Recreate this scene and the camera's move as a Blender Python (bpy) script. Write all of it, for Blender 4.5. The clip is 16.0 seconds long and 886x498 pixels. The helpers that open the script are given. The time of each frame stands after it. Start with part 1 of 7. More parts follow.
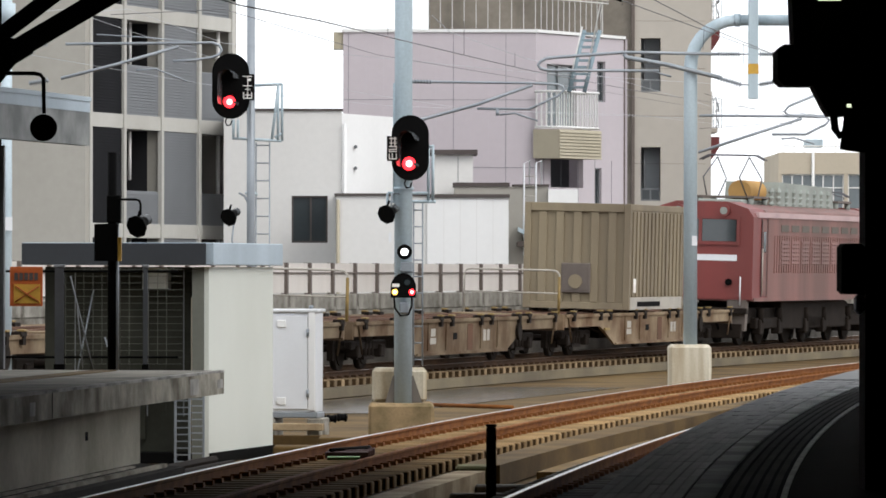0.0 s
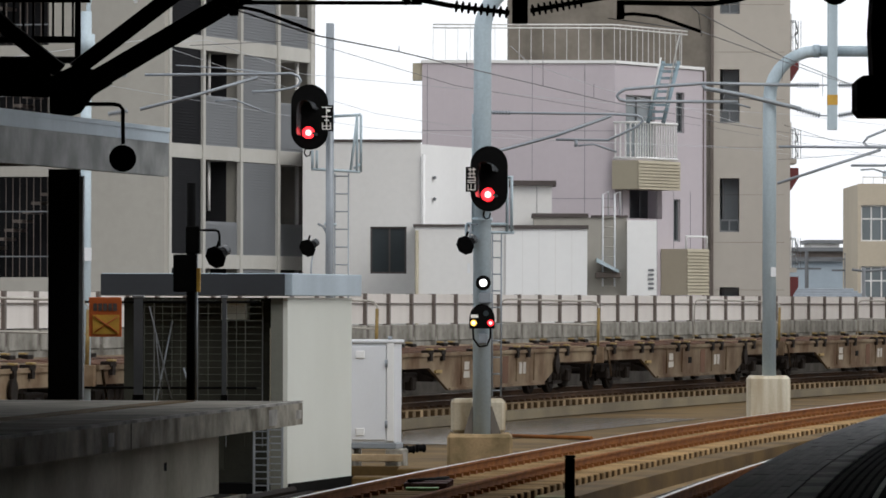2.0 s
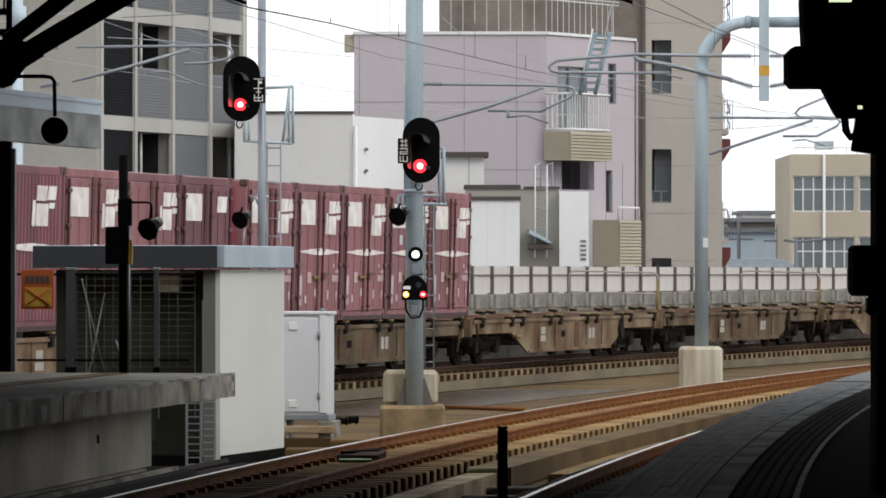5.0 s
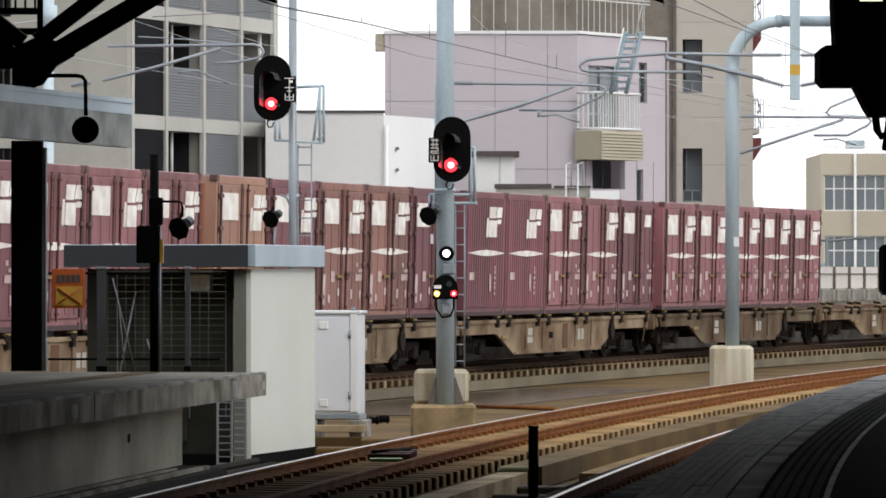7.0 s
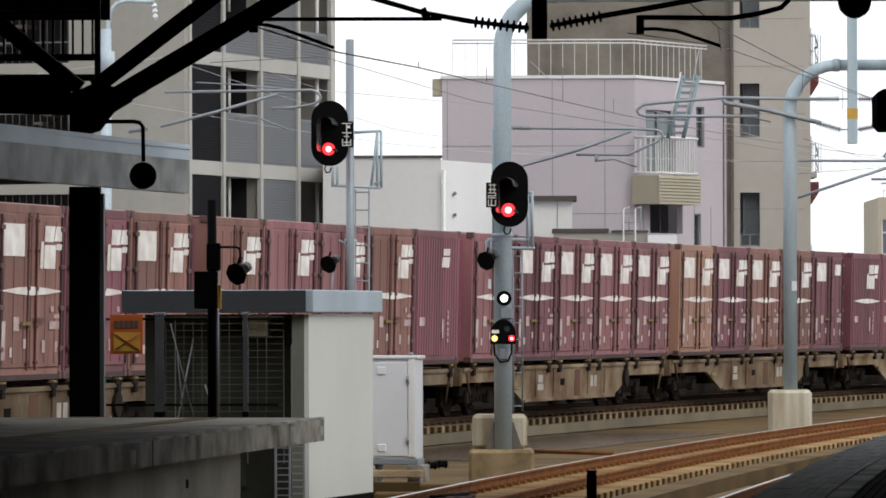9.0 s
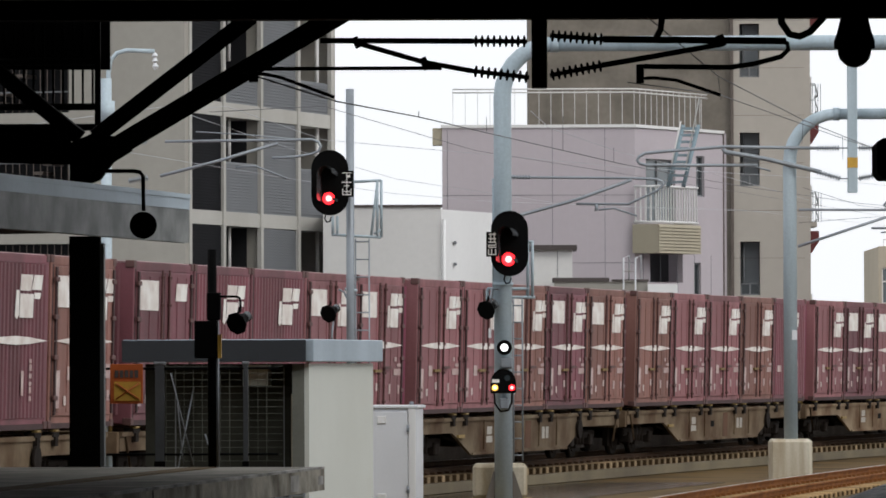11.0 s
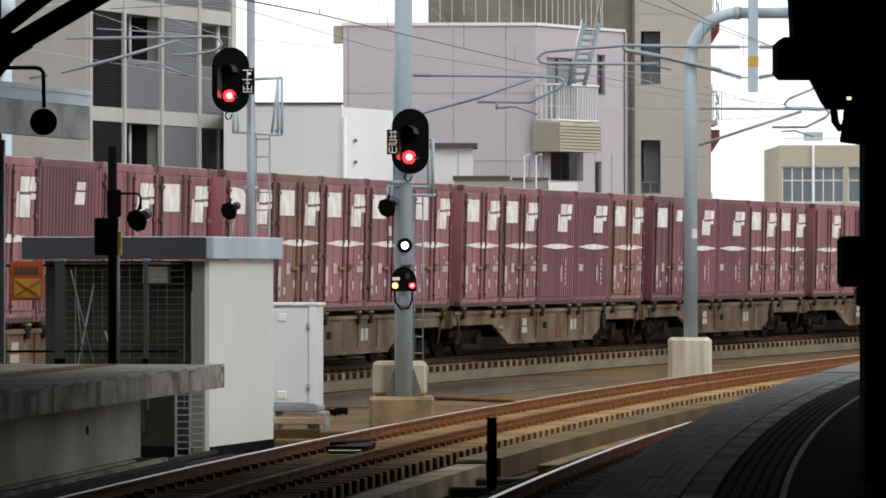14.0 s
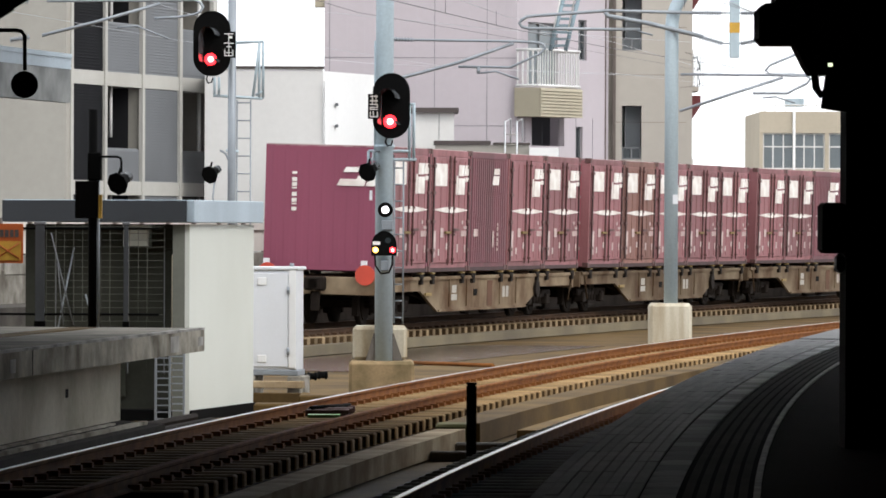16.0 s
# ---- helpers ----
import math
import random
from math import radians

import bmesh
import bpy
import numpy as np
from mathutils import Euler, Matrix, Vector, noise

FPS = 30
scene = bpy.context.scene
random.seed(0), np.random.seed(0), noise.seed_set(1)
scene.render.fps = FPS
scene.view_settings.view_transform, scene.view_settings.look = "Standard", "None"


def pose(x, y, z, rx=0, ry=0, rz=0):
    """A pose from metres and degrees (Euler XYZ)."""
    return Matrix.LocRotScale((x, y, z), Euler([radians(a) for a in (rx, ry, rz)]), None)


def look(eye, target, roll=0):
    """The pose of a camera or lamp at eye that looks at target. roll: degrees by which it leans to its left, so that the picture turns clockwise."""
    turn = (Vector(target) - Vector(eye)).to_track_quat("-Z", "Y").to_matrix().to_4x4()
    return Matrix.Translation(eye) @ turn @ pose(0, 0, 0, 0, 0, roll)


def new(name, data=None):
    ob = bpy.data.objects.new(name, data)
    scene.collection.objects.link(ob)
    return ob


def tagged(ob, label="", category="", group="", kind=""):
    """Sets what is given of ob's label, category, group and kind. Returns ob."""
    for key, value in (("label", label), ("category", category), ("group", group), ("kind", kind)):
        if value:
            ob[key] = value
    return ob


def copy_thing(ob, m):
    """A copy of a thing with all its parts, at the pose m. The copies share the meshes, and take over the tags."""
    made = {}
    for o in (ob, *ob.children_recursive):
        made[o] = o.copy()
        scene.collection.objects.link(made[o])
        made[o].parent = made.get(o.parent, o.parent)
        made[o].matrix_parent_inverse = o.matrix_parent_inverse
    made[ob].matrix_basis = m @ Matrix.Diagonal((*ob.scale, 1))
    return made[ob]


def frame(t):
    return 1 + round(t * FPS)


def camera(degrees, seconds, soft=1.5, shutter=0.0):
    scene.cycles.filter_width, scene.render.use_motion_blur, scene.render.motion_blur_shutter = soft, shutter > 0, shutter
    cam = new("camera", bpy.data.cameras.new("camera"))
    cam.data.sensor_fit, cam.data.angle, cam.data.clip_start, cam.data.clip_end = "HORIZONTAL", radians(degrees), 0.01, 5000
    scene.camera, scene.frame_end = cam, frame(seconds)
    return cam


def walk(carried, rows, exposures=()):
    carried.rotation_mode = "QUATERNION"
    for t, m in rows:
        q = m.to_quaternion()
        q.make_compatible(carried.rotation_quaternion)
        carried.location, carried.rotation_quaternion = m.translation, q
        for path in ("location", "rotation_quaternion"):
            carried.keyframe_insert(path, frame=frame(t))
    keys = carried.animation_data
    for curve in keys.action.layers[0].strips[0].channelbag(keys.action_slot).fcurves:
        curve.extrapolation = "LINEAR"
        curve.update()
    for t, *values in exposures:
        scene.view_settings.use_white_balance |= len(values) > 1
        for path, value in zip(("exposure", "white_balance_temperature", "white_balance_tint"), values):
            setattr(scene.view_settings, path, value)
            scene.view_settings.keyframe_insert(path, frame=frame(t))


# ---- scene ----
# ---------- camera: handheld on the platform, turning only ----------
EYE = (0.0, 0.0, 2.0)
cam = camera(8.965, 16.0, soft=1.7)
TURNS = [
    (0.0, -0.4249, 0.2194, -0.075),
    (0.5, 0.0019, 0.2942, -0.054),
    (1.0, -0.0455, 0.3807, -0.136),
    (1.5, 0.3786, 0.3910, -0.146),
    (2.0, 0.3731, 0.5312, -0.125),
    (2.5, 0.0627, 0.5152, -0.015),
    (3.0, 0.1473, 0.4947, 0.113),
    (3.5, -0.0800, 0.4450, 0.020),
    (4.0, -0.2906, 0.4034, -0.129),
    (4.2, -0.3433, 0.3012, -0.012),
    (6.3, -0.2290, 0.2249, -0.014),
    (6.5, -0.1013, 0.2257, 0.003),
    (7.0, 0.0001, 0.2347, 0.007),
    (7.5, 0.1690, 0.3846, 0.153),
    (8.0, 0.3343, 0.4655, 0.097),
    (8.5, 0.3918, 0.5968, 0.123),
    (9.0, 0.5857, 0.6909, 0.151),
    (9.2, 0.6652, 0.6888, 0.005),
    (11.3, 0.5132, 1.2201, 0.277),
    (11.5, 0.3908, 1.1797, 0.385),
    (12.0, 0.0436, 1.0097, 0.397),
    (12.5, -0.2869, 0.7733, -0.079),
    (13.0, -0.7525, 0.5029, -0.139),
    (13.5, -0.7075, 0.4062, -0.135),
    (14.0, -0.4222, 0.1527, 0.040),
    (14.5, -0.2117, -0.0395, -0.354),
    (15.0, -0.2966, -0.0792, -0.252),
    (15.5, -0.4961, -0.2705, -0.266),
    (16.0, -0.6200, -0.2055, -0.229),
]
EXPOSURES = [(0.0, 0.33), (0.5, 0.0), (1.0, 0.0), (2.5, -0.18), (4.0, -0.12), (7.0, 0.22), (8.0, 0.12), (9.0, -0.05), (11.5, -0.26), (12.2, -0.28), (13.0, 0.0), (14.0, 0.06), (14.5, 0.22), (15.5, 0.38), (16.0, 0.5)]
walk(cam, [(t, pose(*EYE, 90 + p, r, w)) for t, w, p, r in TURNS], EXPOSURES)

# ---------- overcast daylight ----------
world = bpy.data.worlds.new("world")
scene.world = world
world.use_nodes = True
wn = world.node_tree
sky = wn.nodes.new("ShaderNodeTexSky")
sky.sky_type = "NISHITA"
sky.sun_disc = False
sky.sun_elevation, sky.sun_rotation = radians(52), radians(150)
sky.dust_density = 4.0
veil = wn.nodes.new("ShaderNodeMix")
veil.data_type = "RGBA"
veil.inputs[0].default_value = 0.90
veil.inputs[7].default_value = (12.0, 12.3, 12.8, 1)
wn.links.new(sky.outputs[0], veil.inputs[6])
wn.links.new(veil.outputs[2], wn.nodes["Background"].inputs[0])
wn.nodes["Background"].inputs[1].default_value = 0.105
sun = new("sun", bpy.data.lights.new("sun", "SUN"))
sun.data.energy, sun.data.angle, sun.data.color = 1.0, radians(25), (1.0, 0.97, 0.93)
sun.matrix_world = look((90, 20, 90), (0, 100, 0))


# ---------- materials ----------
def mat(name, base, rough=0.8, metal=0.0, var=0.25, scale=1.2, fine=30.0, bump=0.15, second=None, amount=0.5, streak=False, rand=0.0):
    m = bpy.data.materials.new(name)
    m.use_nodes = True
    nt = m.node_tree
    bs = nt.nodes["Principled BSDF"]
    tc = nt.nodes.new("ShaderNodeTexCoord")
    mp = nt.nodes.new("ShaderNodeMapping")
    nt.links.new(tc.outputs["Object"], mp.inputs[0])
    if streak:
        mp.inputs["Scale"].default_value = (1, 0.1, 1) if streak == "along" else (1, 1, 0.12)
    n1 = nt.nodes.new("ShaderNodeTexNoise")
    n1.inputs["Scale"].default_value, n1.inputs["Detail"].default_value = scale, 5
    n2 = nt.nodes.new("ShaderNodeTexNoise")
    n2.inputs["Scale"].default_value, n2.inputs["Detail"].default_value = fine, 3
    nt.links.new(mp.outputs[0], n1.inputs["Vector"])
    nt.links.new((mp if streak == "along" else tc).outputs[0 if streak == "along" else "Object"], n2.inputs["Vector"])
    ramp = nt.nodes.new("ShaderNodeValToRGB")
    ramp.color_ramp.elements[0].position, ramp.color_ramp.elements[1].position = 0.36, 0.66
    nt.links.new(n1.outputs[0], ramp.inputs[0])
    mix = nt.nodes.new("ShaderNodeMix")
    mix.data_type = "RGBA"
    dark = second or tuple(c * (1 - var) for c in base)
    far = tuple(b + (d - b) * (amount if second else 1.0) for b, d in zip(base, dark))
    mix.inputs[6].default_value, mix.inputs[7].default_value = (*base, 1), (*far, 1)
    nt.links.new(ramp.outputs[0], mix.inputs[0])
    hsv = nt.nodes.new("ShaderNodeHueSaturation")
    mr = nt.nodes.new("ShaderNodeMapRange")
    mr.inputs[3].default_value, mr.inputs[4].default_value = 1 - var * 0.5, 1 + var * 0.5
    nt.links.new(n2.outputs[0], mr.inputs[0])
    if rand:
        oi = nt.nodes.new("ShaderNodeObjectInfo")
        r2 = nt.nodes.new("ShaderNodeMapRange")
        r2.inputs[3].default_value, r2.inputs[4].default_value = 1 - rand, 1 + rand
        nt.links.new(oi.outputs["Random"], r2.inputs[0])
        mul = nt.nodes.new("ShaderNodeMath")
        mul.operation = "MULTIPLY"
        nt.links.new(mr.outputs[0], mul.inputs[0])
        nt.links.new(r2.outputs[0], mul.inputs[1])
        nt.links.new(mul.outputs[0], hsv.inputs["Value"])
    else:
        nt.links.new(mr.outputs[0], hsv.inputs["Value"])
    nt.links.new(mix.outputs[2], hsv.inputs["Color"])
    nt.links.new(hsv.outputs[0], bs.inputs["Base Color"])
    bs.inputs["Roughness"].default_value, bs.inputs["Metallic"].default_value = rough, metal
    if rough >= 0.8:
        bs.inputs["Specular IOR Level"].default_value = 0.12
    if bump:
        bp = nt.nodes.new("ShaderNodeBump")
        bp.inputs["Strength"].default_value, bp.inputs["Distance"].default_value = bump, 0.01
        nt.links.new(n2.outputs[0], bp.inputs["Height"])
        nt.links.new(bp.outputs[0], bs.inputs["Normal"])
    return m


def glow(name, col, power):
    m = bpy.data.materials.new(name)
    m.use_nodes = True
    bs = m.node_tree.nodes["Principled BSDF"]
    bs.inputs["Base Color"].default_value = (*col, 1)
    bs.inputs["Emission Color"].default_value = (*col, 1)
    bs.inputs["Emission Strength"].default_value = power
    return m


def glassy(name, col, rough=0.08):
    m = mat(name, col, rough, 0, 0.2, 0.6, 8, 0)
    m.node_tree.nodes["Principled BSDF"].inputs["Specular IOR Level"].default_value = 0.8
    return m


M_CONC = mat("concrete", (0.46, 0.44, 0.39), 0.9, 0, 0.5, 3.5, 24, 0.4, (0.12, 0.105, 0.08), 0.95)
M_PARAPET = mat("stained parapet concrete", (0.29, 0.275, 0.24), 0.9, 0, 0.45, 1.6, 24, 0.3, (0.085, 0.075, 0.06), 0.95)
M_PALEC = mat("pale painted concrete", (0.62, 0.585, 0.485), 0.85, 0, 0.3, 0.8, 14, 0.2, (0.36, 0.33, 0.25), 0.9)
M_BEAM = mat("weathered beam concrete", (0.56, 0.52, 0.43), 0.9, 0, 0.5, 1.6, 18, 0.35, (0.15, 0.132, 0.10), 0.95)
M_LIP = mat("worn pale edge concrete", (0.60, 0.58, 0.54), 0.85, 0, 0.3, 2.0, 20, 0.2, (0.22, 0.21, 0.19), 0.9)
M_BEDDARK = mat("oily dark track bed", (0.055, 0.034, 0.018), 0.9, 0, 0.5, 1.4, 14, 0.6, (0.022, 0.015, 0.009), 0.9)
M_SLEEPERC = mat("dusty pale sleeper end", (0.23, 0.165, 0.095), 0.9, 0, 0.4, 2.5, 30, 0.3, (0.10, 0.07, 0.045), 0.8, rand=0.4)
M_RUSTDARK = mat("oily dark rail rust", (0.075, 0.042, 0.024), 0.85, 0, 0.4, 3, 40, 0.2, (0.035, 0.022, 0.014), 0.8)
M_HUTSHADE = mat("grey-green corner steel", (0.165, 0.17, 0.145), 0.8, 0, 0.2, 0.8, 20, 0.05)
M_ASPHALT = mat("dull platform paving", (0.33, 0.305, 0.255), 0.9, 0, 0.4, 1.2, 30, 0.3, (0.14, 0.13, 0.115), 0.8)
M_UNDERSHADE = mat("sooty walkway concrete", (0.085, 0.078, 0.068), 0.9, 0, 0.4, 1.2, 30, 0.3, (0.03, 0.027, 0.024), 0.9)
M_BEDWALL = mat("damp tan bed wall", (0.165, 0.132, 0.072), 0.7, 0, 0.35, 0.5, 20, 0.3, (0.085, 0.064, 0.034), 0.9)
M_PEDLOW = mat("rusty lower pedestal", (0.33, 0.235, 0.13), 0.9, 0, 0.4, 3.0, 26, 0.3, (0.15, 0.115, 0.06), 0.95)
M_KERBC = mat("stained kerb concrete", (0.50, 0.40, 0.26), 0.9, 0, 0.45, 1.6, 22, 0.4, (0.25, 0.175, 0.10), 0.95)
M_DECK = mat("rusty deck concrete", (0.135, 0.085, 0.031), 0.8, 0, 0.5, 0.5, 12, 0.4, (0.055, 0.034, 0.013), 0.9)
M_LID = mat("rusty low kerb concrete", (0.20, 0.125, 0.045), 0.8, 0, 0.5, 0.7, 20, 0.3, (0.10, 0.06, 0.022), 0.9)
M_BED = mat("rusty track bed", (0.050, 0.025, 0.009), 0.9, 0, 0.5, 1.4, 14, 0.6, (0.024, 0.012, 0.005), 0.9)
M_PED = mat("stained pedestal concrete", (0.57, 0.53, 0.43), 0.9, 0, 0.35, 3.2, 30, 0.3, (0.27, 0.20, 0.11), 0.9, True)
M_FLANKSHADE = mat("oily sleeper flank", (0.075, 0.046, 0.022), 0.9, 0, 0.4, 2.0, 30, 0.3, (0.035, 0.022, 0.011), 0.8)
M_RUST = mat("rail rust", (0.225, 0.088, 0.025), 0.86, 0, 0.4, 3, 40, 0.2, (0.115, 0.041, 0.013), 0.8)
M_STEEL = mat("polished rail head", (0.62, 0.60, 0.58), 0.28, 1.0, 0.15, 2, 60, 0.02)
M_SLEEPER = mat("dusty sleeper concrete", (0.32, 0.21, 0.10), 0.9, 0, 0.4, 2.5, 30, 0.3, (0.16, 0.10, 0.045), 0.8, rand=0.3)
M_TIMBER = mat("grey weathered sleeper", (0.21, 0.195, 0.17), 0.9, 0, 0.4, 3, 40, 0.4, rand=0.3)
# asphalt taken to near black, so the roof's shade sits in its colour
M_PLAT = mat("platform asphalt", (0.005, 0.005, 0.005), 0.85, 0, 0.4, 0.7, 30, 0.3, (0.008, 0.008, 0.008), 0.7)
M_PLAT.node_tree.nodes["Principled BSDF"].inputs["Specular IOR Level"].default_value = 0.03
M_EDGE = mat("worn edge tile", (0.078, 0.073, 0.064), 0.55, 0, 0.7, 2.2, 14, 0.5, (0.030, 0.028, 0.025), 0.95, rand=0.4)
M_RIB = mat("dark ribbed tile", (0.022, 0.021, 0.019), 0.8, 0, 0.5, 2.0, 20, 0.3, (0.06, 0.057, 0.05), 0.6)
M_LIGHTTILE = mat("pale worn tile", (0.34, 0.33, 0.30), 0.6, 0, 0.6, 5.0, 20, 0.3, (0.13, 0.125, 0.115), 0.9, rand=0.45)
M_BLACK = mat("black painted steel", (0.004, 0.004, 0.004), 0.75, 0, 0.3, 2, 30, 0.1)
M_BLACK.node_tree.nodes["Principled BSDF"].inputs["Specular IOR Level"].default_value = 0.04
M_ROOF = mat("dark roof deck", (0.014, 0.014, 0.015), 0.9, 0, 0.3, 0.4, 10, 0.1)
M_GALV = mat("galvanised steel", (0.47, 0.56, 0.61), 0.55, 0.1, 0.28, 2.4, 25, 0.08, (0.30, 0.375, 0.42), 0.9, True)
M_PIPE = mat("grey pipe", (0.30, 0.33, 0.36), 0.5, 0.4, 0.2, 2, 30, 0.05)
M_WIRE = mat("wire", (0.10, 0.10, 0.11), 0.5, 0.5, 0.1, 1, 10, 0)
M_WIRE_PALE = mat("pale wire", (0.5, 0.52, 0.55), 0.5, 0.3, 0.1, 1, 10, 0)
M_WHITE = mat("white painted steel", (0.72, 0.74, 0.77), 0.55, 0, 0.06, 0.6, 30, 0.04, (0.65, 0.66, 0.67), 0.8)
M_CREAM = mat("cream hut panel", (0.60, 0.62, 0.57), 0.6, 0, 0.06, 0.35, 25, 0.04, (0.53, 0.545, 0.49), 0.8)
M_MARK = mat("white marking paint", (0.86, 0.84, 0.80), 0.6, 0, 0.16, 2.4, 40, 0.03, (0.55, 0.45, 0.40), 0.7)
M_FADED = mat("faded marking paint", (0.60, 0.50, 0.47), 0.6, 0, 0.3, 2.4, 40, 0.03, (0.34, 0.20, 0.19), 0.9)
M_MAROON = mat("maroon container paint", (0.20, 0.062, 0.080), 0.6, 0, 0.3, 1.3, 30, 0.08, (0.115, 0.037, 0.044), 0.9, True, 0.2)
M_ROSE = mat("faded rose container paint", (0.30, 0.123, 0.135), 0.65, 0, 0.35, 1.5, 30, 0.08, (0.165, 0.060, 0.062), 0.9, True, 0.22)
M_BROWNISH = mat("browned rose container paint", (0.285, 0.135, 0.112), 0.65, 0, 0.35, 1.6, 30, 0.08, (0.135, 0.055, 0.038), 0.9, True, 0.25)
M_ORANGE = mat("weathered tan container paint", (0.40, 0.225, 0.15), 0.65, 0, 0.25, 0.9, 30, 0.08, (0.27, 0.14, 0.10), 0.8, True, 0.1)
M_PURPLE = mat("purple container paint", (0.22, 0.045, 0.085), 0.5, 0, 0.12, 0.8, 30, 0.06, None, 0.5, True)
M_MAGENTA = mat("deep magenta container paint", (0.26, 0.022, 0.045), 0.5, 0, 0.15, 0.8, 30, 0.06, (0.20, 0.02, 0.04), 0.8, True)
M_RUSTEND = mat("rusty orange container paint", (0.30, 0.10, 0.045), 0.65, 0, 0.3, 0.9, 30, 0.08, (0.19, 0.055, 0.03), 0.9, True)
M_SEAM = mat("dirty dark seam steel", (0.05, 0.02, 0.02), 0.7, 0, 0.3, 3, 40, 0.1)
M_ROD = mat("lock rod steel", (0.12, 0.055, 0.05), 0.6, 0.2, 0.3, 3, 40, 0.1)
M_OLIVE = mat("olive brown container paint", (0.24, 0.195, 0.125), 0.7, 0, 0.25, 0.8, 30, 0.08, (0.135, 0.105, 0.07), 0.8, True)
M_WAGON = mat("tan wagon steel with rust", (0.245, 0.19, 0.125), 0.8, 0, 0.4, 0.8, 9, 0.1, (0.085, 0.046, 0.024), 0.95, False, 0.35)
M_DIRT = mat("brake dusted steel", (0.018, 0.013, 0.010), 0.85, 0, 0.4, 3, 40, 0.2)
M_WDECK = mat("rusty wagon deck", (0.13, 0.07, 0.046), 0.85, 0, 0.4, 1.2, 25, 0.2, (0.06, 0.036, 0.026), 0.9)
M_YELLOW = mat("yellow paint", (0.62, 0.36, 0.05), 0.6, 0, 0.25, 4, 40, 0.05)
M_LOCKY = mat("grimy yellow lock", (0.26, 0.175, 0.055), 0.7, 0, 0.4, 4, 40, 0.1)
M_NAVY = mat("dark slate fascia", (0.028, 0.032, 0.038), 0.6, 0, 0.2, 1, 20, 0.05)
M_LOCO = mat("faded red locomotive paint", (0.21, 0.095, 0.082), 0.65, 0, 0.25, 1.0, 30, 0.05, (0.125, 0.062, 0.05), 0.9, True)
M_LOCOFRONT = mat("red cab paint", (0.20, 0.038, 0.034), 0.55, 0, 0.2, 0.8, 30, 0.03, (0.13, 0.03, 0.026), 0.8, True)
M_PINKGREY = mat("dusty pink roof edge", (0.50, 0.36, 0.36), 0.7, 0, 0.2, 1, 30, 0.05)
M_GLASS = glassy("window glass", (0.04, 0.05, 0.055))
M_GLASSPALE = glassy("pale window glass", (0.12, 0.145, 0.155), 0.15)
M_GREYG = mat("grey green roof gear", (0.30, 0.33, 0.30), 0.7, 0, 0.3, 1, 30, 0.1)
M_OCHRE = mat("ochre roof gear", (0.42, 0.24, 0.07), 0.7, 0, 0.3, 1, 30, 0.1)
M_VALANCE = mat("dark red valance", (0.13, 0.02, 0.02), 0.6, 0, 0.2, 2, 20, 0.02)
M_RED = mat("red disc paint", (0.55, 0.06, 0.03), 0.5, 0, 0.15, 3, 30, 0.02)
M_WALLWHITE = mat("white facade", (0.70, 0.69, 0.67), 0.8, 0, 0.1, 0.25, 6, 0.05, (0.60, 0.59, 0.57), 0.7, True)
# siding white, also the lit-side tone of the white house
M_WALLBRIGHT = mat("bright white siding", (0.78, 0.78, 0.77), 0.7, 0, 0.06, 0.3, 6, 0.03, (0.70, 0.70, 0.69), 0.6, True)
M_WALLGREIGE = mat("greige render wall", (0.375, 0.357, 0.318), 0.9, 0, 0.14, 0.3, 5, 0.05, (0.31, 0.293, 0.258), 0.8, True)
M_FRAMEW = mat("off-white frame paint", (0.48, 0.47, 0.435), 0.8, 0, 0.12, 0.4, 6, 0.03, (0.40, 0.385, 0.35), 0.8, True)
M_STAIR = mat("blue-grey stair steel", (0.22, 0.30, 0.34), 0.6, 0.1, 0.2, 1, 10, 0.03)
M_MAUVE = mat("mauve metal siding", (0.51, 0.46, 0.49), 0.7, 0, 0.08, 0.2, 5, 0.03, (0.44, 0.40, 0.425), 0.8, True)
M_MAUVEPALE = mat("pale mauve siding", (0.52, 0.48, 0.51), 0.7, 0, 0.08, 0.2, 5, 0.03, (0.46, 0.43, 0.45), 0.8, True)
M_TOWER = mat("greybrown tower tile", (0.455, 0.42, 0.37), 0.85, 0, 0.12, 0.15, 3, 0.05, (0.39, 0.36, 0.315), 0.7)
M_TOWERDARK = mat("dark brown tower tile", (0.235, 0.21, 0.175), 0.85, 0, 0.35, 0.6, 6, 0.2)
M_BEIGE = mat("beige office wall", (0.47, 0.41, 0.32), 0.85, 0, 0.12, 0.2, 5, 0.05)
M_BROWNLINE = mat("dark brown coping", (0.075, 0.06, 0.055), 0.7, 0, 0.2, 1, 20, 0.03)
M_LOUVRE = mat("grey louvre", (0.155, 0.163, 0.172), 0.65, 0, 0.1, 0.5, 10, 0.02)
M_LOUVREDARK = mat("dark louvre", (0.014, 0.014, 0.016), 0.7, 0, 0.2, 0.5, 10, 0.02)
M_LOUVREDARK.node_tree.nodes["Principled BSDF"].inputs["Specular IOR Level"].default_value = 0.06
# wall tone with the shade of recesses and rooms already in it
M_RECESS_SHADE = mat("dark balcony recess", (0.022, 0.022, 0.024), 0.9, 0, 0.2, 0.5, 8, 0)
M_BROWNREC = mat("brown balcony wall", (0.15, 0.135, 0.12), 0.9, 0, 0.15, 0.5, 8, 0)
M_SIDING = mat("tan lap siding", (0.42, 0.38, 0.29), 0.8, 0, 0.1, 0.5, 8, 0.03)
M_FASCIA = mat("brushed metal fascia", (0.24, 0.25, 0.24), 0.5, 0.2, 0.35, 1.8, 14, 0.06, (0.055, 0.062, 0.062), 0.95)
